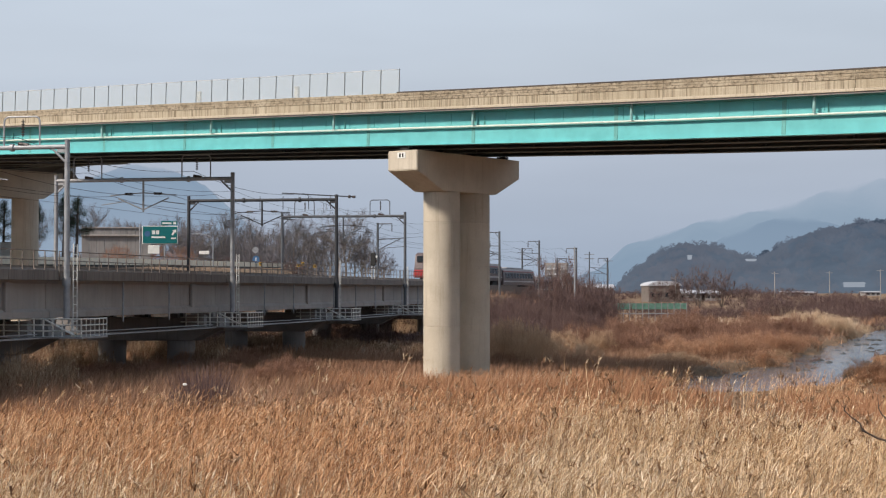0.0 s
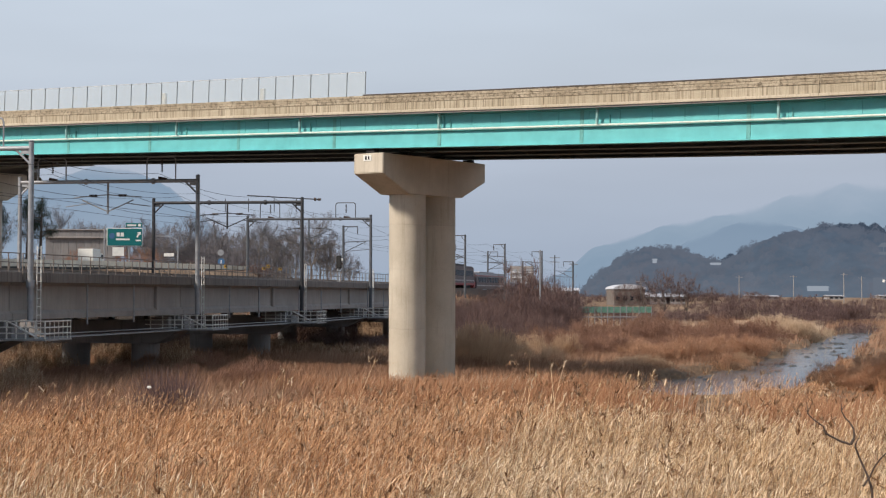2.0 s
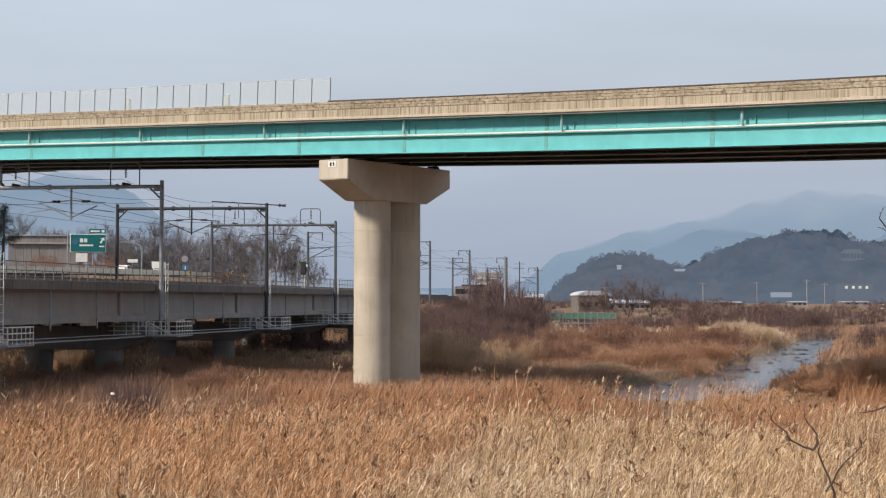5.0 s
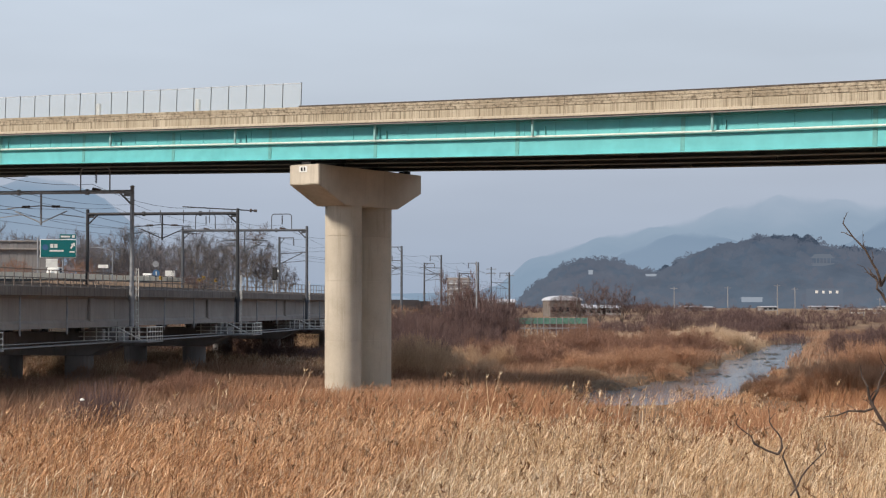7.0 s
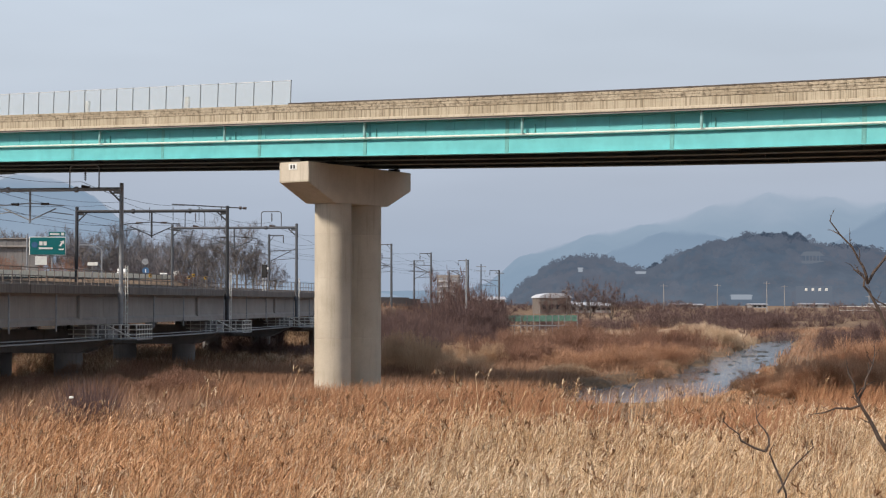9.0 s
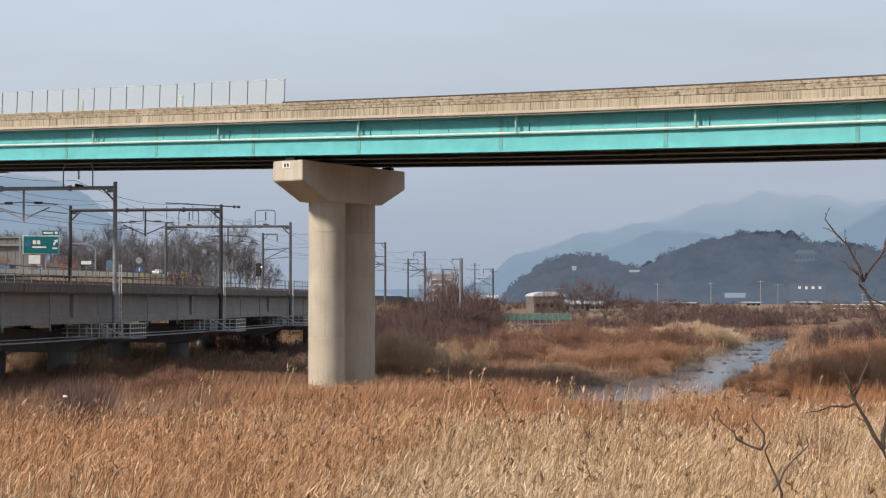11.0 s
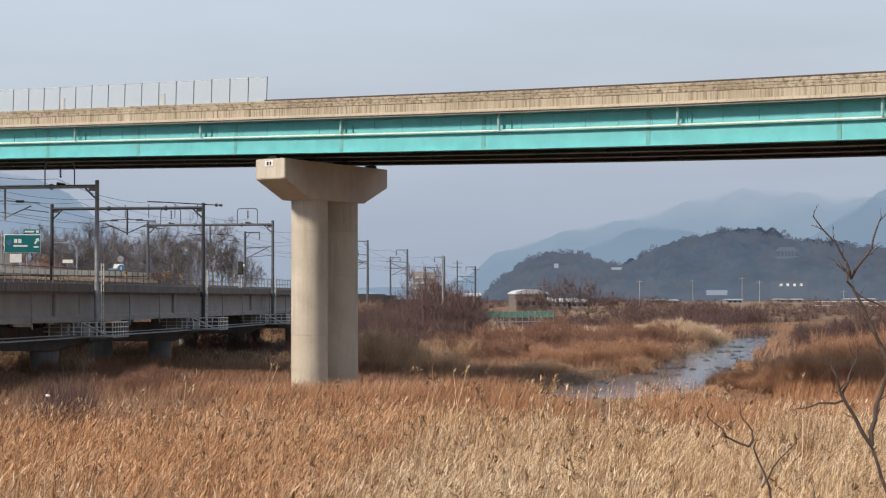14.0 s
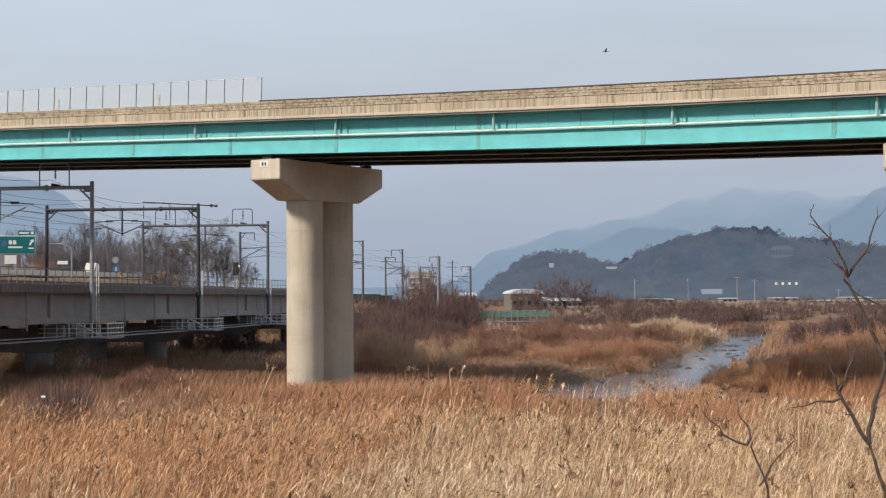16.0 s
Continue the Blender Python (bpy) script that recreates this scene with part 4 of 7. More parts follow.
def gantry(i, dark=False):
    """Portal over both tracks, with feeder hoops, a drop arm and insulators."""
    m = Matrix.Translation((0, 0, -0.55 * DROP[i])) @ bay_frame(i)
    mat = M_DSTEEL if dark else M_MAST if i >= 9 else M_STEEL
    g = thing("catenary_gantry", m, ("dark" if dark else "grey") + " steel tube portal carrying the railway overhead line", "catenary gantry", "gantries of the railway")
    foot = SOFFIT - 0.05 if i < 11 else DECK - 1.2 + 0.6 * DROP[i]
    top, beam = 12.55, 12.22
    for y in (0.0, WIDTH):
        bm = B()
        rod(bm, (0, y, foot), (0, y, top), 0.15, 0.13, 14)
        po = part("pole", bm, mat, g)
        part("pole_band", rod(B(), (0, y, DECK - 0.75), (0, y, DECK - 0.35), 0.21, seg=14), mat, po)
        part("pole_cap", rod(B(), (0, y, top), (0, y, top + 0.06), 0.16, 0.08, 14), mat, po)
        s = 1 if y == 0 else -1
        bm = B()
        rod(bm, (0, y + 0.12 * s, beam - 0.75), (0, y + 0.85 * s, beam - 0.05), 0.06, seg=8)
        box(bm, -0.04, 0.04, min(y, y + 0.55 * s), max(y, y + 0.55 * s), beam - 0.3, beam + 0.1, 0.01)
        part("knee_brace", bm, mat, g)
    bm = B()
    rod(bm, (0, 0, beam), (0, WIDTH, beam), 0.12, seg=14)
    bmn = part("beam", bm, mat, g)
    for y in (3.0, 7.6):
        part("beam_flange", rod(B(), (0, y - 0.09, beam), (0, y + 0.09, beam), 0.19, seg=14), mat, bmn)
    for y in () if dark else (1.5, 9.0):  # feeder hoops above the beam, with rounded shoulders
        bm = B()
        bend = [(y, beam)] + [(y + 0.25 - 0.25 * math.cos(a), beam + 1.30 + 0.25 * math.sin(a)) for a in np.linspace(0, math.pi / 2, 4)]
        bend += [(y + 1.70 + 0.25 * math.sin(a), beam + 1.30 + 0.25 * math.cos(a)) for a in np.linspace(0, math.pi / 2, 4)] + [(y + 1.95, beam)]
        for a, b in zip(bend, bend[1:]):
            rod(bm, (0, *a), (0, *b), 0.045, seg=8)
        h = part("feeder_hoop", bm, mat, g)
        ins = B()
        rod(ins, (0, y + 0.92, beam + 1.42), (0, y + 0.92, beam + 0.55), 0.03, seg=6)
        for z in np.arange(beam + 0.62, beam + 1.3, 0.13):
            rod(ins, (0, y + 0.92, z), (0, y + 0.92, z + 0.05), 0.085, seg=10)
        part("insulator", ins, M_INSUL, h)
        part("post_insulator", rod(B(), (0, y + 0.6, beam + 0.1), (0, y + 1.15, beam + 0.2), 0.1, seg=8), M_INSUL, h)
    if dark:  # feeder arm that reaches past the pole, with its end insulator
        arm = part("feeder_arm", rod(B(), (0.1, 4.5, beam + 0.55), (0.1, -1.3, beam + 0.2), 0.045, seg=8), mat, g)
        ends = rod(B(), (0.1, -1.25, beam + 0.2), (0.1, -1.5, beam + 0.19), 0.10, seg=8)
        rod(ends, (0.1, -0.95, beam + 0.22), (0.1, -1.1, beam + 0.21), 0.13, seg=8)
        part("insulator", ends, M_INSUL, arm)
        for y in (6.3, 4.4, 2.3, 0.5):
            part("hanger", rod(B(), (0.1, y, beam + 0.3), (0.1, y, beam - 0.75), 0.03, seg=6), mat, g)
    # one drop arm between the tracks, with bracket struts to both sides
    c = 6.1
    d = part("drop_arm", rod(B(), (0, c, beam), (0, c, beam - 2.1), 0.075, seg=8), mat, g)
    for o in (1, -1):
        bm = B()
        rod(bm, (0, c, beam - 1.95), (0, c + 1.75 * o, beam - 1.2), 0.042, seg=6)
        rod(bm, (0, c, beam - 0.85), (0, c + 2.3 * o, beam - 1.02), 0.036, seg=6)
        rod(bm, (0, c + 1.2 * o, beam - 1.4), (0, c + 2.9 * o, beam - 1.62), 0.03, seg=6)
        part("bracket", bm, mat, d)
        ins = B()
        for k in range(6):
            rod(ins, (0, c + (0.75 + 0.09 * k) * o, beam - 0.91), (0, c + (0.80 + 0.09 * k) * o, beam - 0.915), 0.085, seg=8)
        part("insulator", ins, M_INSUL, d)
    return g


def mast(i, far):
    """Single mast with an inward arm for the feeder and a hinged cantilever."""
    m = Matrix.Translation((0, 0, -0.55 * DROP[i])) @ bay_frame(i)
    s = -1 if far else 1
    y0 = 9.0 if far else 0.0
    g = thing("catenary_mast", m, "grey steel mast with an inward arm for the railway overhead line", "catenary mast", "masts of the railway")
    foot, top = (SOFFIT - 0.05 if i < 11 else DECK - 1.4 + 0.6 * DROP[i]), 12.75
    part("pole", rod(B(), (0, y0, foot), (0, y0, top), 0.17, 0.13, 10), M_MAST, g)
    part("arm", rod(rod(B(), (0, y0, top - 0.12), (0, y0 + 1.7 * s, top - 0.12), 0.06, seg=8), (0, y0, top - 0.9), (0, y0 + 0.6 * s, top - 0.14), 0.04, seg=6), M_MAST, g)
    ins = rod(B(), (0, y0 + 1.65 * s, top - 0.12), (0, y0 + 1.65 * s, top - 1.0), 0.03, seg=6)
    for k in range(5):
        rod(ins, (0, y0 + 1.65 * s, top - 0.35 - 0.12 * k), (0, y0 + 1.65 * s, top - 0.40 - 0.12 * k), 0.09, seg=8)
    part("insulator", ins, M_INSUL, g)
    ca = B()
    rod(ca, (0, y0, top - 1.9), (0, y0 + 3.2 * s, top - 1.75), 0.05, seg=6)
    rod(ca, (0, y0, top - 3.1), (0, y0 + 2.6 * s, top - 1.85), 0.05, seg=6)
    rod(ca, (0, y0 + 0.6 * s, top - 2.9), (0, y0 + 3.4 * s, top - 2.7), 0.035, seg=6)
    part("cantilever", ca, M_MAST, g)


def wires():
    """Contact, messenger and feeder wires sagging from portal to portal."""
    def along(y, z, sag, r, name, label):
        pts = []
        for i in range(2, 15):
            a, b = bay_frame(i) @ Vector((0, y, z - 0.55 * DROP[i])), bay_frame(i + 1) @ Vector((0, y, z - 0.55 * DROP[i + 1]))
            for k in np.linspace(0, 1, 8, endpoint=False):
                q = a.lerp(b, k)
                q.z -= sag * 4 * k * (1 - k)
                pts.append(q)
        cu = bpy.data.curves.new(name, "CURVE")
        cu.dimensions, cu.bevel_depth, cu.bevel_resolution = "3D", r, 1
        sp = cu.splines.new("POLY")
        sp.points.add(len(pts) - 1)
        for p, q in zip(sp.points, pts):
            p.co = (*q, 1)
        cu.materials.append(M_WIRE)
        tagged(new(name, cu), label, "wire", "wires of the railway")
    for c in (4.0, 8.2):
        along(c, 11.15, 0.45, 0.014, "messenger_wire", "dark sagging messenger wire over the railway")
        along(c, 10.35, 0.03, 0.012, "contact_wire", "dark contact wire over the railway track")
    for y in (2.67, 9.92):
        along(y, 12.72, 0.6, 0.014, "feeder_wire", "dark feeder wire on hanging insulators")
    along(-0.15, 11.4, 0.5, 0.010, "return_wire", "thin dark return wire on the poles")


for i in range(1, 10):
    viaduct_span(i)
for i in range(1, 11):
    viaduct_pier(i)
for i in range(3, 10):
    gantry(i, dark=(i == 8))
for i in range(11, 15):
    mast(i, False)
    mast(i, True)
mast(10, False)
mast(10, True)
wires()


def track_bed():
    """Rails on the bank past the viaduct."""
    bm = B()
    for i in range(10, len(NEAR) - 1):
        m, n = span_frame(i)
        box(bm, 0.0, n, 1.6, 10.6, DECK - 1.0, DECK + 0.12, 0.0, m)
        for c in (4.0, 8.2):
            for s in (-0.72, 0.72):
                box(bm, 0.0, n, c + s - 0.04, c + s + 0.04, DECK + 0.13, DECK + 0.30, 0.0, m)
    solo("track_bed", bm, M_BALLAST, "brown ballast railway track on a low bank", "railway track", kind="structure")


track_bed()


def signal_post():
    """Colour-light signal at the edge of the viaduct."""
    m, n = span_frame(8)
    g = thing("railway_signal", m @ Matrix.Translation((n * 0.6, 0.75, DECK - 0.12)), "slim railway signal post with a lit white lamp", "railway signal")
    part("post", rod(B(), (0, 0, 0), (0, 0, 2.6), 0.06, 0.05, 8), M_STEEL, g)
    hd = part("head", box(B(), -0.14, 0.14, -0.30, 0.14, 1.35, 2.5, 0.05), M_BLACK, g, "black signal head")
    part("lamp", rod(B(), (0, -0.30, 2.15), (0, -0.42, 2.15), 0.11, seg=12), M_WHITE, hd)
    part("lamp", rod(B(), (0, -0.30, 1.75), (0, -0.42, 1.75), 0.11, seg=12), M_INSUL, hd)
    part("ladder", rod(rod(B(), (0.3, -0.1, 0), (0.3, -0.1, 2.2), 0.02, seg=6), (0.3, 0.15, 0), (0.3, 0.15, 2.2), 0.02, seg=6), M_GALV, g)


signal_post()

# ---- slip road, signs, lamps, vehicles ----
def slip_at(k):
    """Place and heading on the slip road; k counts its corners."""
    k = min(max(k, 0.0), len(SLIP) - 1.001)
    i = int(k)
    f = k - i
    a, b = SLIP[i], SLIP[i + 1]
    p = a * (1 - f) + b * f
    t0 = SLIP[min(i + 1, len(SLIP) - 1)] - SLIP[max(i - 1, 0)] if i else b - a
    t1 = SLIP[min(i + 2, len(SLIP) - 1)] - a
    d = t0 / np.hypot(*t0) * (1 - f) + t1 / np.hypot(*t1) * f
    return p, d / np.hypot(*d)




def slip_road():
    rows = []
    for k in np.arange(0, len(SLIP) - 1, 0.125):
        p, d = slip_at(k)
        n = np.array((d[1], -d[0]))
        rows.append((p, n))
    def strip(o0, o1, z0, z1, name, mat, label, cat):
        bm = B()
        prev = None
        for p, n in rows:
            ring = [bm.verts.new((*(p + n * o), float(road_z(p[1])) + z)) for o, z in ((o0, z0), (o0, z1), (o1, z1), (o1, z0))]
            if prev:
                for j in range(4):
                    bm.faces.new((prev[j], prev[(j + 1) % 4], ring[(j + 1) % 4], ring[j]))
            else:
                bm.faces.new(ring)
            prev = ring
        bm.faces.new(prev[::-1])
        bmesh.ops.recalc_face_normals(bm, faces=bm.faces)
        return solo(name, bm, mat, label, cat, kind="structure")
    strip(-4.5, 4.5, -0.6, 0.0, "road", M_ASPHALT, "grey asphalt slip road on an embankment", "road")
    strip(4.3, 4.62, 0.004, 0.85, "barrier", M_CREAM, "cream concrete roadside barrier", "barrier")


slip_road()


def bars(parent, items, y, mat):
    for x0, x1, z0, z1 in items:
        part("bar", box(B(), x0, x1, y - 0.02, y, z0, z1), mat, parent)


def direction_sign():
    z = 240.0
    s = z / 2930.0
    m = pose((283 - 784) * s, z, 0, 0, 0, 8)
    g = thing("direction_sign", m, "green road direction sign with white lettering on steel posts", "road sign")
    X = lambda px: (px - 283) * s
    Z = lambda py: 5 + (515 - py) * s
    for px in (248, 291):
        part("post", rod(B(), (X(px), 0.25, 6.0), (X(px), 0.25, Z(397)), 0.12, seg=10), M_STEEL, g)
    bm = B()
    box(bm, X(252), X(314), -0.06, 0.06, Z(432), Z(400), 0.05)
    part("border", bm, M_WHITE, g)
    pan = part("panel", box(B(), X(253), X(313), -0.09, -0.062, Z(431), Z(401), 0.02), M_SIGN, g)
    top = part("upper_panel", box(B(), X(285), X(313), -0.09, 0.05, Z(398.5), Z(391), 0.02), M_SIGN, g)
    bars(pan, [(X(269), X(274.5), Z(415), Z(408)), (X(276), X(281.5), Z(415), Z(408)), (X(268), X(292), Z(421.5), Z(418.5)), (X(302), X(311), Z(423), Z(420.5))], -0.091, M_WHITE)
    bars(top, [(X(287), X(303), Z(396.5), Z(393.5)), (X(306), X(311), Z(397), Z(392.5))], -0.091, M_WHITE)
    ring = B()
    rod(ring, (X(261), -0.092, Z(414)), (X(261), -0.112, Z(414)), 0.42, seg=24)
    part("route_badge", ring, M_BLUE, pan, "blue route badge")
    ar = B()
    prism(ar, [(X(303), Z(415)), (X(305.5), Z(417)), (X(309), Z(411)), (X(311.5), Z(412)), (X(311), Z(406)), (X(304), Z(408)), (X(306.5), Z(409.5))], -0.112, -0.092, "y")
    part("arrow", ar, M_WHITE, pan)
    part("lower_plate", box(B(), X(262), X(282), -0.06, 0.02, Z(449), Z(434), 0.02), M_WHITE, g)


direction_sign()


def street_lamp(px, py, h, reach, z):
    s = z / 2930.0
    x, zt = (px - 784) * s, 5 + (515 - py) * s
    g = thing("street_lamp", pose(x, z, zt - h), "grey steel street lamp with a curved arm", "street lamp")
    bm = B()
    rod(bm, (0, 0, 0), (0, 0, h - 1.0), 0.11, 0.08, 10)
    part("pole", bm, M_STEEL, g)
    bm = B()
    pr = Vector((0, 0, h - 1.0))
    for k in range(1, 9):
        a = k / 8 * math.pi / 2
        q = Vector((-reach * (1 - math.cos(a)), 0, h - 1.0 + math.sin(a)))
        rod(bm, pr, q, 0.07, seg=8)
        pr = q
    part("arm", bm, M_STEEL, g)
    part("lamp_head", box(B(), -reach - 0.9, -reach + 0.05, -0.16, 0.16, h - 0.1, h + 0.08, 0.04), M_STEEL, g)


street_lamp(377, 414, 6.5, 2.4, 255)


def small_signs():
    def at(px, py, z):
        s = z / 2930.0
        return (px - 784) * s, 5 + (515 - py) * s, s
    x, zz, s = at(453, 459, 290)
    g = thing("round_sign", pose(x, 290, zz), "round blue road sign on a thin post", "road sign")
    part("post", rod(B(), (0, 0.05, -5), (0, 0.05, 0.5), 0.05, seg=8), M_STEEL, g)
    part("disc", rod(B(), (0, 0.0, 0), (0, -0.04, 0), 0.62, seg=28), M_BLUE, g)
    part("upper_disc", rod(B(), (-0.1, 0.0, 1.6), (-0.1, -0.04, 1.6), 0.55, seg=28), M_STEEL, g)
    bars(g, [(-0.07, 0.07, -0.3, 0.3)], -0.045, M_WHITE)
    x, zz, s = at(361, 447, 250)
    g = thing("white_sign_board", pose(x, 250, zz), "small white sign board on a post", "road sign")
    part("board", box(B(), -0.75, 0.75, -0.03, 0.03, -0.25, 0.25, 0.01), M_WHITE, g)
    part("post", rod(B(), (0, 0.08, -3.2), (0, 0.08, 0.2), 0.05, seg=8), M_STEEL, g)
    for px, py, z in ((344, 465, 262), (461, 467, 300), (528, 470, 330), (536, 467, 335), (557, 471, 340)):
        x, zz, s = at(px, py, z)
        g = thing("chevron_sign", pose(x, z, zz), "yellow and black chevron curve marker on a post", "road sign", "chevron markers")
        bd = part("board", box(B(), -0.3, 0.3, -0.03, 0.03, -0.33, 0.33, 0.01), M_YELLOW, g)
        ch = B()
        prism(ch, [(0.22, 0.28), (-0.2, 0.0), (0.22, -0.28), (0.22, -0.02), (0.1, 0.0), (0.22, 0.02)], -0.045, -0.032, "y")
        part("chevron", ch, M_BLACK, bd)
        part("post", rod(B(), (0, 0.08, -2.6), (0, 0.08, 0.4), 0.05, seg=8), M_STEEL, g)


small_signs()


def sound_wall():
    """Grey road structure on the slope behind the railway."""
    z = 275.0
    s = z / 2930.0
    m = pose((150 - 784) * s, z, 5, 0, 0, 6)
    g = thing("retaining_wall", m, "grey concrete retaining wall with a pale coping", "wall", kind="structure")
    n = 9
    for k in range(n):
        a = (-6 + 121 * k / n) * s
        b = (-6 + 121 * (k + 1) / n) * s
        part("panel", box(B(), a + 0.02, b - 0.02, 0, 0.4, (515 - 470) * s, (515 - 404) * s, 0.03), M_RAILDARK, g)
    part("coping", box(B(), -6 * s, 115 * s, -0.25, 0.6, (515 - 404) * s + 0.004, (515 - 402) * s, 0.03), M_RAILCON, g)
    part("ledge", box(B(), -6 * s, 115 * s, -0.5, -0.004, (515 - 418) * s, (515 - 415) * s, 0.02), M_RAILCON, g)


sound_wall()


def vehicle(name, label, category, paint, length, height, boxy):
    """A road vehicle along local x (forwards), standing on z = 0."""
    v = thing(name, Matrix(), label, category)
    w = 0.85 if length < 5 else 1.05
    if boxy:
        part("cargo_box", box(B(), -length / 2, length * 0.18, -w, w, 0.75, height, 0.05), paint, v)
        bm = B()
        prism(bm, [(length * 0.20, 0.45), (length / 2, 0.45), (length / 2, 1.2), (length / 2 - 0.35, height * 0.8), (length * 0.20, height * 0.8)], -w + 0.05, w - 0.05, "y")
        bmesh.ops.bevel(bm, geom=list(bm.edges), offset=0.06, segments=2, affect="EDGES")
        cab = part("cab", bm, M_WHITE if paint is not M_WHITE else paint, v)
        part("side_window", box(B(), length * 0.27, length * 0.44, -w + 0.02, w - 0.02, 1.25, height * 0.72, 0.02), M_GLASS_D, cab)
        part("chassis", box(B(), -length / 2 + 0.1, length / 2 - 0.1, -0.5, 0.5, 0.45, 0.72), M_BLACK, v)
    else:
        bm = B()
        prism(bm, [(-length / 2, 0.3), (length / 2, 0.3), (length / 2, 0.72), (length * 0.28, 0.88), (length * 0.12, height), (-length * 0.34, height), (-length / 2 + 0.05, 0.92)], -w, w, "y")
        bmesh.ops.bevel(bm, geom=list(bm.edges), offset=0.07, segments=2, affect="EDGES")
        body = part("body", bm, paint, v)
        part("window", box(B(), -length * 0.30, length * 0.13, -w - 0.01, w + 0.01, 0.95, height - 0.12, 0.02), M_GLASS_D, body)
    for x in (-length * 0.32, length * 0.33):
        for y in (-w, w):
            bm = B()
            rod(bm, (x, y - 0.11, 0.34), (x, y + 0.11, 0.34), 0.34, seg=18)
            wh = part("wheel", bm, M_BLACK, v)
            part("rim", rod(B(), (x, y - 0.13, 0.34), (x, y + 0.13, 0.34), 0.19, seg=12), M_STEEL, wh)
    return v


VAN = vehicle("box_truck", "white box truck driving on the slip road", "truck", M_WHITE, 5.4, 2.5, True)
CAR_A = vehicle("car", "white car driving on the slip road", "car", M_WHITE, 4.4, 1.5, False)
CAR_B = vehicle("car", "white sport utility car driving on the slip road", "car", M_WHITE, 4.6, 1.75, False)
TRUCK_B = vehicle("box_truck", "slate blue box truck driving on the slip road", "truck", M_TRUCKBLUE, 6.5, 3.0, True)
TRUCK_C = vehicle("box_truck", "white box truck coming along the slip road", "truck", M_WHITE, 6.2, 2.9, True)
CAR_C = vehicle("car", "dark car driving on the slip road", "car", M_TRUCKBLUE, 4.4, 1.5, False)


# ---- the passenger train ----
def loco():
    v = thing("locomotive", Matrix(), "red electric locomotive at the rear of a passenger train", "locomotive")
    bm = B()
    prism(bm, [(-9.0, 0.9), (9.0, 0.9), (9.2, 1.6), (8.6, 3.5), (8.0, 3.75), (-8.0, 3.75), (-8.6, 3.5), (-9.2, 1.6)], -1.45, 1.45, "y")
    bmesh.ops.bevel(bm, geom=list(bm.edges), offset=0.12, segments=2, affect="EDGES")
    part("body", bm, M_TRAIN, v)
    part("side_band", box(B(), -8.0, 8.0, -1.47, 1.47, 2.3, 3.1, 0.02), M_GLASS_D, v, "black side band")
    for x in (-8.95, 8.95):
        part("nose", box(B(), x - 0.55, x + 0.55, -1.48, 1.48, 0.55, 1.55, 0.15), M_RED, v, "red nose")
    part("red_skirt", box(B(), -8.3, 8.3, -1.468, 1.468, 0.9, 1.25, 0.02), M_RED, v)
    part("side_stripe", box(B(), -8.6, 8.6, -1.475, 1.475, 1.55, 1.7), M_TRAIN_W, v)
    for x in (-8.75, 8.75):
        part("windscreen", box(B(), x - 0.3, x + 0.3, -1.1, 1.1, 2.5, 3.3, 0.05), M_GLASS_D, v)
    for x in (-5.6, 5.6):
        part("bogie", box(B(), x - 1.9, x + 1.9, -1.15, 1.15, 0.25, 0.88, 0.05), M_BLACK, v)
    part("roof_gear", box(B(), -5.5, 5.5, -0.9, 0.9, 3.755, 4.05, 0.08), M_DSTEEL, v)
    bm = B()
    rod(bm, (-4.2, 0, 4.05), (-5.2, 0, 4.6), 0.04, seg=6)
    rod(bm, (-5.2, 0, 4.6), (-4.2, 0, 5.0), 0.04, seg=6)
    rod(bm, (-4.2, -0.8, 5.0), (-4.2, 0.8, 5.0), 0.04, seg=6)
    part("pantograph", bm, M_DSTEEL, v)
    return v


def coach():
    v = thing("passenger_coach", Matrix(), "dark grey passenger coach with a maroon roof band", "train coach", "coaches of the train")
    bm = B()
    prism(bm, [(-1.45, 0.9), (1.45, 0.9), (1.5, 2.0), (1.42, 3.0), (1.0, 3.45), (-1.0, 3.45), (-1.42, 3.0), (-1.5, 2.0)], -10.6, 10.6, "x")
    bmesh.ops.bevel(bm, geom=list(bm.edges), offset=0.08, segments=2, affect="EDGES")
    part("body", bm, M_TRAIN, v)
    part("upper_band", box(B(), -10.4, 10.4, -1.47, 1.47, 2.9, 3.06, 0.02), M_TRAIN_R, v, "maroon band under the roof")
    part("stripe", box(B(), -10.5, 10.5, -1.515, 1.515, 1.38, 1.55, 0.01), M_TRAIN_W, v, "pale stripe")
    for k in range(10):
        x = -8.6 + k * 1.9
        part("window", box(B(), x - 0.7, x + 0.7, -1.52, 1.52, 1.95, 2.75, 0.03), M_GLASS_D, v)
    part("roof_unit", box(B(), -5, 5, -0.7, 0.7, 3.455, 3.65, 0.06), M_ROOF, v)
    for x in (-7.2, 7.2):
        part("bogie", box(B(), x - 1.5, x + 1.5, -1.15, 1.15, 0.2, 0.88, 0.05), M_BLACK, v)
    return v


LOCO = loco()
COACH = [coach()]
for k in range(4):
    COACH.append(copy_thing(COACH[0], Matrix()))


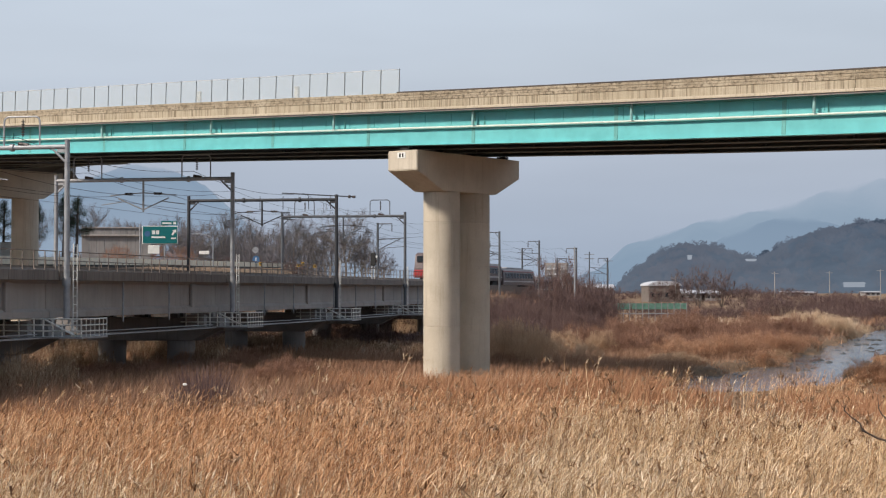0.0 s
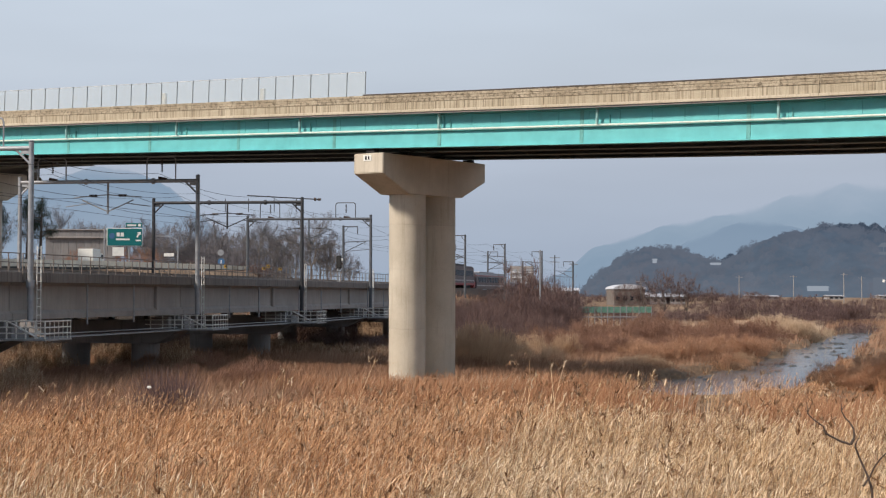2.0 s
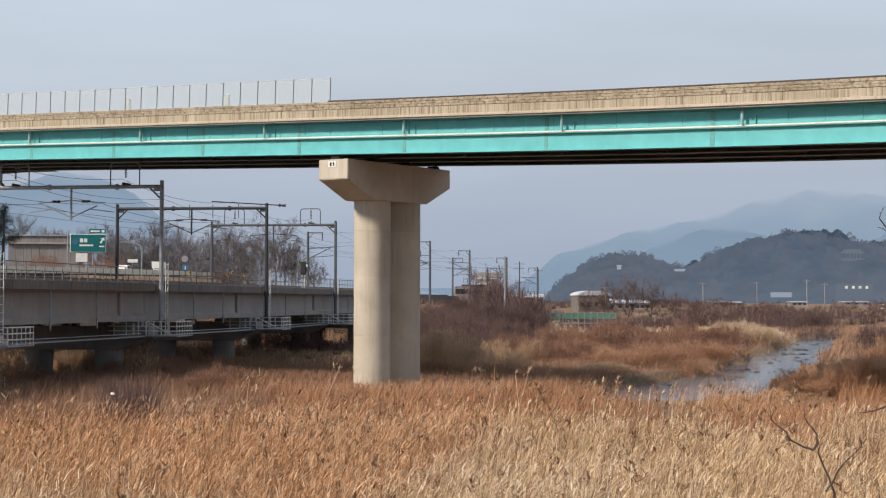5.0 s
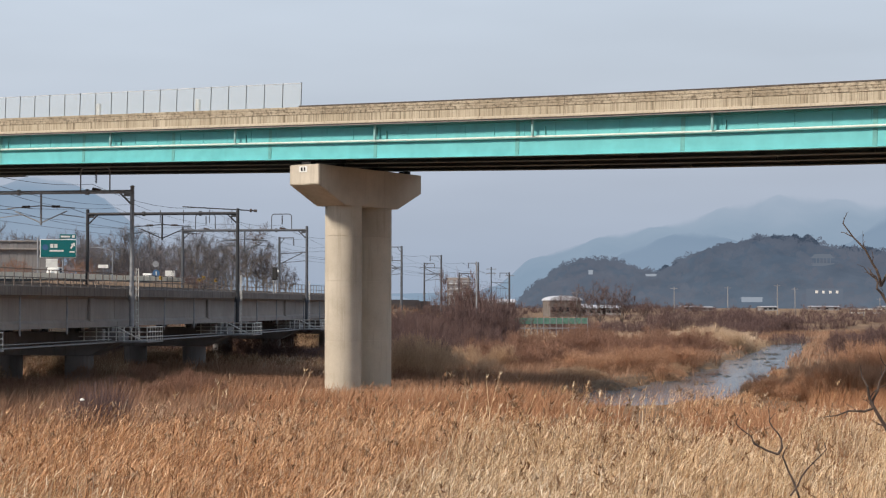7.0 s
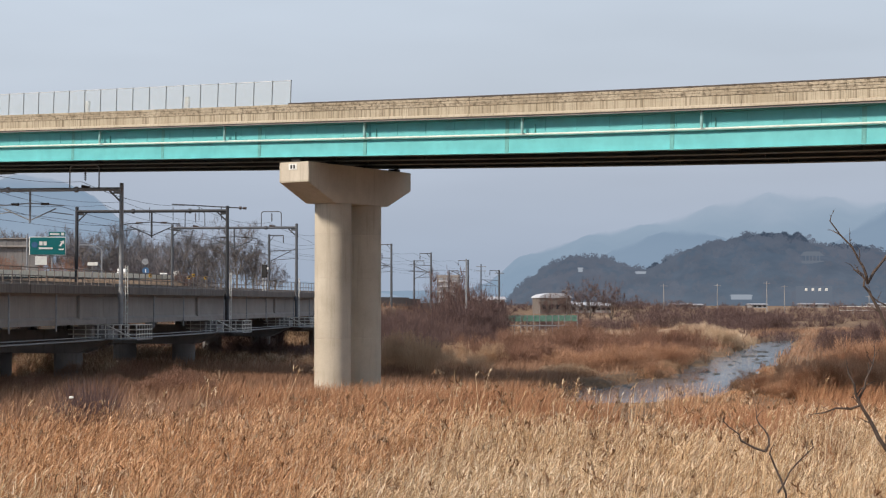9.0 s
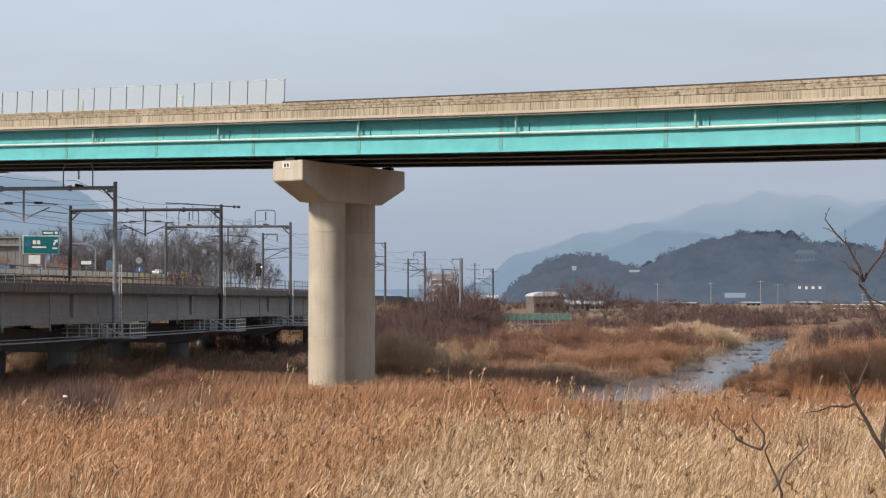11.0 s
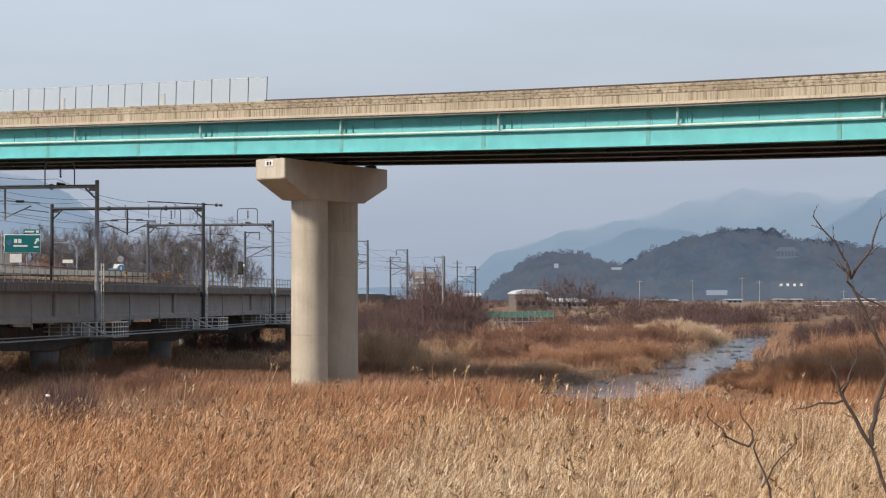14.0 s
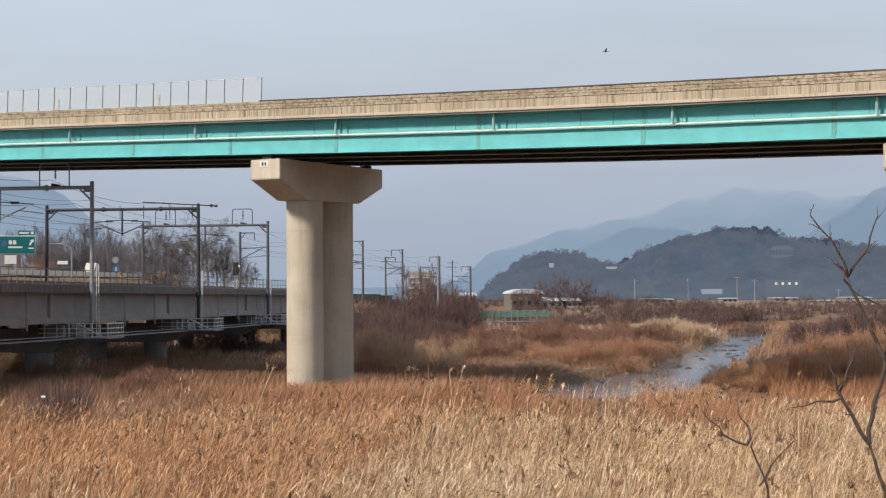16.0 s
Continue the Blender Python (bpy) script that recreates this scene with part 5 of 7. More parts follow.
# ---- the bird ----
def small_bird():
    v = thing("bird", Matrix(), "small dark bird in flight", "bird")
    bm = B()
    bmesh.ops.create_uvsphere(bm, u_segments=10, v_segments=8, radius=1.0, matrix=Matrix.Diagonal((0.13, 0.045, 0.045, 1)))
    part("body", bm, M_BIRD, v)
    bm = B()
    bmesh.ops.create_uvsphere(bm, u_segments=8, v_segments=6, radius=0.035, matrix=Matrix.Translation((0.14, 0, 0.02)))
    rod(bm, (0.165, 0, 0.02), (0.20, 0, 0.015), 0.01, 0.002, 6)
    part("head", bm, M_BIRD, v)
    part("tail", prism(B(), [(-0.11, -0.02), (-0.11, 0.02), (-0.24, 0.045), (-0.24, -0.045)], -0.006, 0.006, "z"), M_BIRD, v)
    out = []
    for s in (1, -1):
        bm = prism(B(), [(0.06, 0.0), (-0.06, 0.0), (-0.09, 0.13 * s), (-0.10, 0.24 * s), (-0.02, 0.20 * s), (0.05, 0.10 * s)], -0.005, 0.005, "z")
        out.append(part("wing", bm, M_BIRD, v))
    return v, out


BIRD, WINGS = small_bird()

# ---- things on the plain beyond ----
def far_at(px, dist, py=None):
    """Place at a bearing and distance, with the height that a level line of sight py below or above the eye gives."""
    x = (px - 784) / 2930 * dist
    return x, dist, (float(land(x, dist)) if py is None else 5 + (515 - py) / 2930 * dist)


def arched_shed():
    x, y, z = far_at(1176, 430)
    g = thing("shed", pose(x, y, z, 0, 0, 12), "pale shed with a low white arched roof", "shed")
    part("wall", box(B(), -4.3, 4.3, 0, 6, 0, 4.3, 0.03), M_FASCIA, g)
    bm = B()
    arc = [(-4.6, 4.304)] + [(-4.6 * math.cos(a), 4.3 + 1.25 * math.sin(a)) for a in np.linspace(0.2, math.pi - 0.2, 12)] + [(4.6, 4.304)]
    prism(bm, arc, -0.3, 6.3, "y")
    part("roof", bm, M_SHEDROOF, g, "white arched sheet roof")
    for k in range(4):
        part("window", box(B(), -3.8 + k * 2.0, -2.7 + k * 2.0, -0.05, 0.02, 1.4, 2.6), M_GLASS_D, g)


arched_shed()


def house(px, dist, w, h, roof, label, rz=0, deep=8.0, openings=3):
    x, y, z = far_at(px, dist)
    g = thing("house", pose(x, y, z, 0, 0, rz), label, "house", "far houses")
    part("wall", box(B(), -w / 2, w / 2, 0, deep, -0.5, h, 0.03), M_WALL_P, g)
    bm = B()
    prism(bm, [(-0.4, h), (deep + 0.4, h), (deep / 2, h + roof)], -w / 2 - 0.4, w / 2 + 0.4, "x")
    part("roof", bm, M_SHEDROOF if h >= 2.0 else M_ROOF, g)
    for k in range(openings):
        c = -w / 2 + w * (k + 0.5) / openings
        part("window", box(B(), c - 0.5, c + 0.5, -0.05, 0.02, h * 0.35, h * 0.75), M_GLASS_D, g)


for px, d, w, h, r in ((1195, 445, 6, 2.3, 0.8), (1222, 440, 6, 2.0, 0.7), (1243, 450, 6, 2.2, 0.7), (1262, 440, 4, 2.0, 0.7), (1402, 520, 5, 1.2, 0.4), (1425, 525, 6, 1.1, 0.4), (1545, 540, 5, 1.2, 0.4),
                       (1648, 560, 9, 1.1, 0.4), (1780, 560, 10, 1.2, 0.4), (1035, 480, 6, 2.8, 1.0), (1068, 500, 6, 2.6, 1.0)):
    house(px, d, w, h, r, "small pale house with a light roof on the plain")


def villa_on_hill(px, py, dist, w, h):
    x, y, z = far_at(px, dist, py)
    g = thing("house", pose(x, y, z), "white house on the wooded hill", "house", "hill houses")
    part("wall", box(B(), -w / 2, w / 2, 0, 6, -0.7, h, 0.05), M_HAZE_W, g)
    bm = B()
    prism(bm, [(-0.5, h), (6.5, h), (3, h + 0.5)], -w / 2 - 0.5, w / 2 + 0.5, "x")
    part("roof", bm, M_HAZE_W, g)


villa_on_hill(1222, 457, 935, 1.6, 1.3)
villa_on_hill(1515, 505, 620, 6.6, 0.7)
villa_on_hill(1331, 460, 900, 4.6, 0.1)


def hill_block():
    """Long low building with four lit white openings at the foot of the hill."""
    x, y, z = far_at(1648, 840, 500)
    g = thing("long_building", pose(x, y, z), "long grey building with four white panels", "building")
    part("wall", box(B(), -8.5, 8.5, 0, 8, -8, 4.6, 0.1), M_HAZE_D, g)
    for k in range(4):
        part("panel", box(B(), -6.0 + k * 3.55, -4.6 + k * 3.55, -0.1, -0.004, 2.1, 3.5, 0.05), M_WHITE, g)


hill_block()


def pavilion():
    x, y, z = far_at(1642, 918, 432)
    g = thing("pavilion", pose(x, y, z), "tile-roofed pavilion on the hill top", "pavilion")
    for k in range(5):
        part("column", rod(B(), (-4 + 2.0 * k, 0, -2), (-4 + 2.0 * k, 0, 0.9), 0.25, seg=8), M_HAZE_D, g)
    part("roof", prism(B(), [(-6.8, 0.9), (6.8, 0.9), (5.2, 1.6), (3.6, 3.2), (-3.6, 3.2), (-5.2, 1.6)], -1.0, 5.0, "y"), M_HAZE_D, g)
    part("base", box(B(), -6.4, 6.4, -0.5, 5, -6, -2, 0.1), M_HAZE_D, g)


pavilion()


def utility_pole(px, dist, top, arms=1, mat=None):
    x, y, z = far_at(px, dist)
    zt = 5 + (515 - top) / 2930 * dist
    g = thing("utility_pole", pose(x, y, z), "concrete utility pole on the plain", "utility pole", "utility poles")
    part("pole", rod(B(), (0, 0, -0.2), (0, 0, zt - z), 0.13, 0.09, 8), mat or M_WALL_P, g)
    for k in range(arms):
        part("cross_arm", box(B(), -0.9, 0.9, -0.06, 0.06, zt - z - 0.5 - 0.8 * k, zt - z - 0.38 - 0.8 * k, 0.01), M_STEEL, g)


for px, d, top in ((1371, 420, 481), (1468, 430, 480), (1558, 420, 476), (1590, 430, 482), (1745, 440, 500), (1196, 300, 488)):
    utility_pole(px, d, top)
utility_pole(1017, 205, 437, 0, M_STEEL)
utility_pole(1043, 300, 446, 2, M_DSTEEL)
utility_pole(1076, 320, 458, 1, M_DSTEEL)


def apartment():
    x, y, z = far_at(984, 620, 515)
    g = thing("apartment_block", pose(x, y, z, 0, 0, -8), "pale apartment block with rows of balconies", "apartment building")
    part("wall", box(B(), -4.2, 4.2, 0, 8, -4, 10.5, 0.1), M_RAILCON, g)
    for r in range(5):
        for c in range(3):
            w = part("window", box(B(), -3.6 + 2.6 * c, -1.8 + 2.6 * c, -0.1, 0.05, 0.5 + 2.0 * r, 1.5 + 2.0 * r), M_STEEL, g)
            part("balcony", box(B(), -3.7 + 2.6 * c, -1.7 + 2.6 * c, -0.7, -0.104, 0.0 + 2.0 * r, 0.5 + 2.0 * r, 0.03), M_SHEDROOF, w)


apartment()


def net_fence():
    a, b = far_at(1080, 244), far_at(1215, 247)
    m = Matrix.Translation((a[0], a[1], a[2])) @ Matrix.Rotation(math.atan2(b[1] - a[1], b[0] - a[0]), 4, "Z")
    n = math.hypot(b[0] - a[0], b[1] - a[1])
    g = thing("net_fence", m, "long green net fence on the plain", "fence")
    for k in range(13):
        part("post", rod(B(), (n * k / 12, 0, -0.3), (n * k / 12, 0, 3.3), 0.05, seg=6), M_STEEL, g)
    for k in range(12):
        part("net", box(B(), n * k / 12 + 0.07, n * (k + 1) / 12 - 0.07, -0.02, 0.02, 2.3, 3.2), M_NET, g)
    part("rail", box(B(), 0, n, -0.12, -0.05, 1.6, 1.75), M_STEEL, g, "pale lower rail")


net_fence()


def guard_rail():
    a, b = far_at(1690, 430), far_at(1980, 400)
    m = Matrix.Translation((a[0], a[1], 3.2)) @ Matrix.Rotation(math.atan2(b[1] - a[1], b[0] - a[0]), 4, "Z")
    n = math.hypot(b[0] - a[0], b[1] - a[1])
    g = thing("guard_rail", m, "long white roadside rail on the plain", "guard rail")
    for z in (0.0, 1.0):
        part("rail", box(B(), 0, n, -0.1, 0.1, z - 0.13, z + 0.05, 0.02), M_WHITE, g)
    for k in range(12):
        part("post", box(B(), n * k / 11 - 0.1, n * k / 11 + 0.1, 0.104, 0.3, -4, 1.0), M_STEEL, g)


guard_rail()


def stones():
    """Boulders lying in the stream."""
    rng = np.random.RandomState(4)
    for k in range(130):  # some strewn, most in bars across the current
        i = rng.uniform(6.2, 12.8) if k < 40 else (8.22, 9.5, 10.3, 11.05, 11.6, 12.3)[k % 6] + rng.normal(0, 0.04)
        j = int(i)
        c = STREAM[j] * (1 - i + j) + STREAM[j + 1] * (i - j)
        w = WIDE[j] * rng.uniform(-0.95, 1.05)
        s = rng.uniform(0.12, 0.40) * rng.uniform(0.5, 1.0) * (1.0 if j < 10 else 1.4)
        bm = B()
        bmesh.ops.create_icosphere(bm, subdivisions=2, radius=s)
        for v in bm.verts:
            v.co *= 1 + 0.45 * noise.noise(v.co * 2.3 / s + Vector((k * 3.1, 0, 0)))
            v.co.z *= 0.55
        solo("boulder", bm, M_ROCK, "dark wet boulder in the stream", "boulder", "boulders", m=pose(c[0] + w, c[1] + rng.uniform(-1, 1), -0.62, 0, 0, rng.uniform(0, 360)))


stones()

# ---- plants ----
RNG = np.random.RandomState(7)
PX = 1.0 / 2930.0


def at_bearing(px, dist):
    """Ground place at a bearing (counted from 784, 2930 to the unit) and a distance ahead."""
    x = (px - 784) * PX * dist
    return x, dist, float(land(x, dist))


def ribbons(base, way, length, width, curve, segs=2, tip=0.15, flat=None):
    """Bent tapering blades: base points, unit ways, lengths, widths and bends (a sideways vector at the tip). Quads."""
    n = len(base)
    side = np.cross(way, np.array([0.0, 0.0, 1.0]) if flat is None else flat)
    bad = np.linalg.norm(side, axis=1) < 0.15
    a = RNG.uniform(0, 2 * np.pi, n)
    rnd = np.stack([np.cos(a), np.sin(a), 0 * a], -1)
    side = np.where(bad[:, None], rnd, side)
    turn = RNG.uniform(0, 1, n)[:, None]
    side = side / np.linalg.norm(side, axis=1)[:, None] * (0.35 + 0.65 * turn) + rnd * (1 - turn) * 0.5
    vs = []
    for k in range(segs + 1):
        f = k / segs
        c = base + way * (length * f)[:, None] + curve * (f * f)
        w = (width * (1 - f * (1 - tip)))[:, None] * 0.5
        vs += [c - side * w, c + side * w]
    v = np.stack(vs, 1)  # n, 2(segs+1), 3
    st = 2 * (segs + 1)
    i = np.arange(n)[:, None] * st
    f = np.concatenate([np.stack([i + 2 * k, i + 2 * k + 1, i + 2 * k + 3, i + 2 * k + 2], -1).reshape(n, 4) for k in range(segs)])
    return v.reshape(-1, 3), f


def joined(parts):
    vs, fs, o = [], [], 0
    for v, f in parts:
        vs.append(v)
        fs.append(f + o)
        o += len(v)
    return np.concatenate(vs), np.concatenate(fs)


def unit(a):
    return a / np.linalg.norm(a, axis=1)[:, None]


def scatter(n, y0, y1, k0, k1, power=1.0):
    """Random places between two distances and two bearings (slopes)."""
    y = np.sqrt(RNG.uniform(y0 * y0, y1 * y1, n)) if power == 1.0 else RNG.uniform(y0, y1, n)
    return np.stack([y * RNG.uniform(k0, k1, n), y], -1)


def dry(p, margin):
    return stream_gap(p[:, 0], p[:, 1]) > margin


def patchy(p, s, seed):
    x, y = p[:, 0] * s + seed, p[:, 1] * s + seed * 1.7
    return 0.5 + 0.25 * (np.sin(x + 1.7 * np.sin(y * 0.8)) + np.sin(y * 1.3 + 1.3 * np.sin(x * 0.9 + 2)))


def reed_bed(p, leaves, plume, tall, material, name, label, fluff=1.0):
    n = len(p)
    z = land(p[:, 0], p[:, 1])
    h = tall * RNG.uniform(0.72, 1.12, n) * (0.85 + 0.3 * patchy(p, 0.35, 3))
    lodged = patchy(p, 0.45, 9) > 0.72
    lean = RNG.normal(0.12, 0.13, n) + np.where(lodged, RNG.uniform(0.1, 0.7, n), 0)
    az = RNG.normal(0.15, 0.6, n)
    way = unit(np.stack([np.sin(lean) * np.cos(az), np.sin(lean) * np.sin(az), np.cos(lean)], -1))
    base = np.stack([p[:, 0], p[:, 1], z - 0.05], -1)
    bend = np.stack([RNG.normal(0.10, 0.12, n), RNG.normal(0, 0.12, n), -0.05 * np.ones(n)], -1) * h[:, None] * 0.7
    out = [ribbons(base, way, h, np.full(n, 0.020), bend, 3, 0.5)]
    for _ in range(leaves):
        f = RNG.uniform(0.25, 0.95, n)
        b = base + way * (h * f)[:, None] + bend * (f * f)[:, None]
        a = RNG.normal(0.3, 1.3, n)
        up = RNG.uniform(0.1, 1.0, n)
        w = unit(np.stack([np.cos(a), np.sin(a), up], -1))
        ln = RNG.uniform(0.28, 0.62, n)
        dr = np.stack([np.cos(a) * 0.08, np.sin(a) * 0.08, -RNG.uniform(0.1, 0.5, n) * ln], -1)
        out.append(ribbons(b, w, ln, RNG.uniform(0.010, 0.022, n), dr, 2, 0.1))
    if plume:
        keep = RNG.uniform(0, 1, n) < 0.55
        tip = (base + way * h[:, None] + bend)[keep]
        m = len(tip)
        for _ in range(plume):
            a = RNG.normal(0.2, 0.9, m)
            w = unit(np.stack([0.5 / fluff * np.cos(a), 0.5 / fluff * np.sin(a), RNG.uniform(0.5, 1.2, m)], -1))
            ln = RNG.uniform(0.12, 0.26, m)
            out.append(ribbons(tip - w * 0.05, w, ln, RNG.uniform(0.014, 0.032, m) * fluff, np.stack([0.07 * np.cos(a), 0.05 * np.sin(a), -0.03 * np.ones(m)], -1), 2, 0.3))
    v, f = joined(out)
    me = raw_mesh(name, v, f, material)
    solo(name, me, material, label, "reeds", kind="stuff")


def mat_layer(p, lo, hi, material, name, label):
    """Fallen, tangled leaves between the stems."""
    n = len(p)
    z = land(p[:, 0], p[:, 1]) + RNG.uniform(lo, hi, n)
    a = RNG.normal(0.5, 1.0, n)
    w = unit(np.stack([np.cos(a), np.sin(a), RNG.normal(0.35, 0.5, n)], -1))
    ln = RNG.uniform(0.4, 1.0, n)
    v, f = ribbons(np.stack([p[:, 0], p[:, 1], z], -1), w, ln, RNG.uniform(0.018, 0.035, n), np.stack([0 * a, 0 * a, -0.25 * ln], -1), 2, 0.1)
    solo(name, raw_mesh(name, v, f, material), material, label, "reeds", kind="stuff")


def grass(p, lo, hi, material, name, label, blades=3, width=0.03):
    n = len(p)
    z = land(p[:, 0], p[:, 1])
    out = []
    for _ in range(blades):
        h = RNG.uniform(lo, hi, n) * (0.6 + 0.8 * patchy(p, 0.22, 5))
        lean = np.abs(RNG.normal(0.25, 0.22, n))
        az = RNG.normal(0.3, 1.4, n)
        way = np.stack([np.sin(lean) * np.cos(az), np.sin(lean) * np.sin(az), np.cos(lean)], -1)
        off = RNG.normal(0, 0.15, (n, 2))
        b = np.stack([p[:, 0] + off[:, 0], p[:, 1] + off[:, 1], z - 0.05], -1)
        out.append(ribbons(b, way, h, RNG.uniform(0.6, 1.4, n) * width, np.stack([0.25 * h * np.cos(az), 0.25 * h * np.sin(az), -0.12 * h], -1), 2, 0.15))
    v, f = joined(out)
    solo(name, raw_mesh(name, v, f, material), material, label, "grass", kind="stuff")


def withered_heads(p, lo=1.2, hi=1.95):
    """Dark seed heads and curled leaves here and there on the reed tops."""
    n = len(p)
    c = np.stack([p[:, 0], p[:, 1], land(p[:, 0], p[:, 1]) + RNG.uniform(lo, hi, n)], -1)
    out = []
    for _ in range(14):
        w = unit(RNG.normal(0, 1, (n, 3)) + np.array([0, 0, 0.4]))
        out.append(ribbons(c + RNG.normal(0, 0.04, (n, 3)), w, RNG.uniform(0.06, 0.2, n), RNG.uniform(0.03, 0.07, n), RNG.normal(0, 0.04, (n, 3)), 1, 0.4))
    v, f = joined(out)
    solo("withered_heads", raw_mesh("withered_heads", v, f, M_DEADLEAF), M_DEADLEAF, "dark withered seed heads among the reeds", "reeds", kind="stuff")


def reeds_and_grass():
    edge = lambda p: 53 - 1.5 * smooth01((p[:, 0] - 2) / 10) + 1.5 * np.sin(p[:, 0] * 0.5)
    p = scatter(33000, 15, 56, -0.40, 0.46)
    p = p[(p[:, 1] < edge(p)) & dry(p, 0.6)]
    hollow = (patchy(p, 0.62, 21) > 0.80) & (p[:, 1] < 37) & (p[:, 0] > -3)
    p = p[~hollow]
    pale = p[:, 1] < 30 + 28 * smooth01((p[:, 0] / p[:, 1] + 0.03) / 0.19) + 3.5 * np.sin(p[:, 0] * 0.55 + 1.5 * np.sin(p[:, 1] * 0.4)) + RNG.normal(0, 1.5, len(p))
    reed_bed(p[pale], 7, 4, 1.75, M_REED, "reed_bed", "dense tan dry reeds leaning in the foreground")
    reed_bed(p[~pale], 5, 5, 1.75, M_REED_O, "reed_bed", "rusty orange dry reeds with feathery plumes")
    p = np.concatenate([scatter(2600, 12, 50, -1.2, -0.42), scatter(2600, 12, 46, 0.48, 1.2)])
    p = p[dry(p, 1.0)]
    reed_bed(p, 5, 3, 1.7, M_REED, "reed_bed", "scattered tan dry reeds on the flood plain")
    p = scatter(30000, 14, 52, -0.42, 0.48)
    p = p[dry(p, 1.0)]
    mat_layer(p, 0.1, 1.15, M_STRAW, "fallen_reeds", "pale tangled fallen reed leaves")
    p = scatter(60000, 46, 128, -0.36, 0.40)
    k = p[:, 0] / p[:, 1]
    low_bank = (k > 0.10 + 0.03 * np.sin(p[:, 1])) & (k < 0.285) & (p[:, 1] > 74) & (p[:, 1] < 128) & (off_line(p[:, 0], p[:, 1], STREAM)[0] < 30) & (p[:, 0] > np.interp(p[:, 1], [56, 90, 112, 128], [5, 9, 18, 26]))
    q = p[dry(p, 0.1) & (p[:, 1] > edge(p) - 6) & low_bank]
    grass(q, 0.12, 0.34, M_GRASS, "short_grass", "short brown grass on the low stream bank", 3, 0.04)
    p = p[dry(p, 0.4) & (p[:, 1] > edge(p) - 6) & ~low_bank]
    # the shade in front of the viaduct is put into this duller grass
    dull = (p[:, 1] < 90) & (p[:, 0] / p[:, 1] + 0.03 * np.sin(p[:, 1] * 0.3) < -0.08) & (p[:, 1] > 58)
    grass(p[dull], 0.62, 1.30, M_GRASS_F, "brown_grass", "brown dry grass before the railway viaduct, dulled by painted shade", 3, 0.035)
    p = p[~dull]
    near = p[:, 1] < 90
    grass(p[near], 0.62, 1.35, M_GRASS, "brown_grass", "tall orange-brown dry grass round the bridge pier", 3, 0.035)
    grass(p[~near], 0.35, 0.95, M_GRASS_F, "brown_grass", "orange-brown dry grass on the river flat", 3, 0.042)
    p = scatter(50000, 125, 300, -0.30, 0.50)
    p = p[dry(p, 0.4) & (off_line(p[:, 0], p[:, 1], SLIP)[0] > 13)]
    grass(p, 0.4, 1.1, M_GRASS_F, "brown_grass", "dull brown dry grass on the far flood plain", 2, 0.09)
    p = np.concatenate([scatter(7000, 195, 268, 0.195, 0.25), scatter(2600, 205, 330, 0.10, 0.19), scatter(2500, 150, 180, 0.13, 0.17)])
    p = p[dry(p, 0.2) & (patchy(p, 0.09, 2) > 0.55)]
    grass(p, 0.5, 1.4, M_STRAW, "straw_grass", "pale straw-coloured tall grass on the stream bank", 3, 0.12)
    p = scatter(5200, 52, 88, -0.16, 0.08)
    p = p[dry(p, 1.0) & (patchy(p, 0.16, 6) > 0.58)]
    grass(p, 0.6, 1.3, M_STRAW, "straw_grass", "pale patches of straw grass near the pier", 3, 0.035)
    p = np.concatenate([scatter(420, 24, 56, -0.38, 0.44), scatter(220, 42, 55, -0.1, 0.3)])
    p = p[dry(p, 0.5)]
    withered_heads(p)
    p = np.concatenate([scatter(36, 45, 54, 0.06, 0.16), scatter(16, 46, 54, 0.18, 0.26), scatter(12, 45, 54, -0.08, 0.04)])
    withered_heads(p, 1.7, 2.7)
    p = scatter(650, 60, 84, 0.178, 0.25)
    p = p[(patchy(p, 0.55, 4) + 0.35 * np.sin((p[:, 0] / p[:, 1] - 0.165) / 0.09 * np.pi) > 0.62)]
    reed_bed(p, 5, 4, 1.05, M_REED_O, "reed_bed", "short tan reeds standing at the stream's edge")
    # tall single stems with plumes that stand above the rest
    p = np.concatenate([scatter(90, 40, 52, 0.03, 0.30), scatter(40, 40, 50, 0.08, 0.16), scatter(24, 38, 50, -0.27, -0.02)])
    p = p[dry(p, 0.3)]
    reed_bed(p, 3, 9, 2.75, M_REED, "tall_reeds", "single tall reed stems with pale plumes", 1.7)


reeds_and_grass()


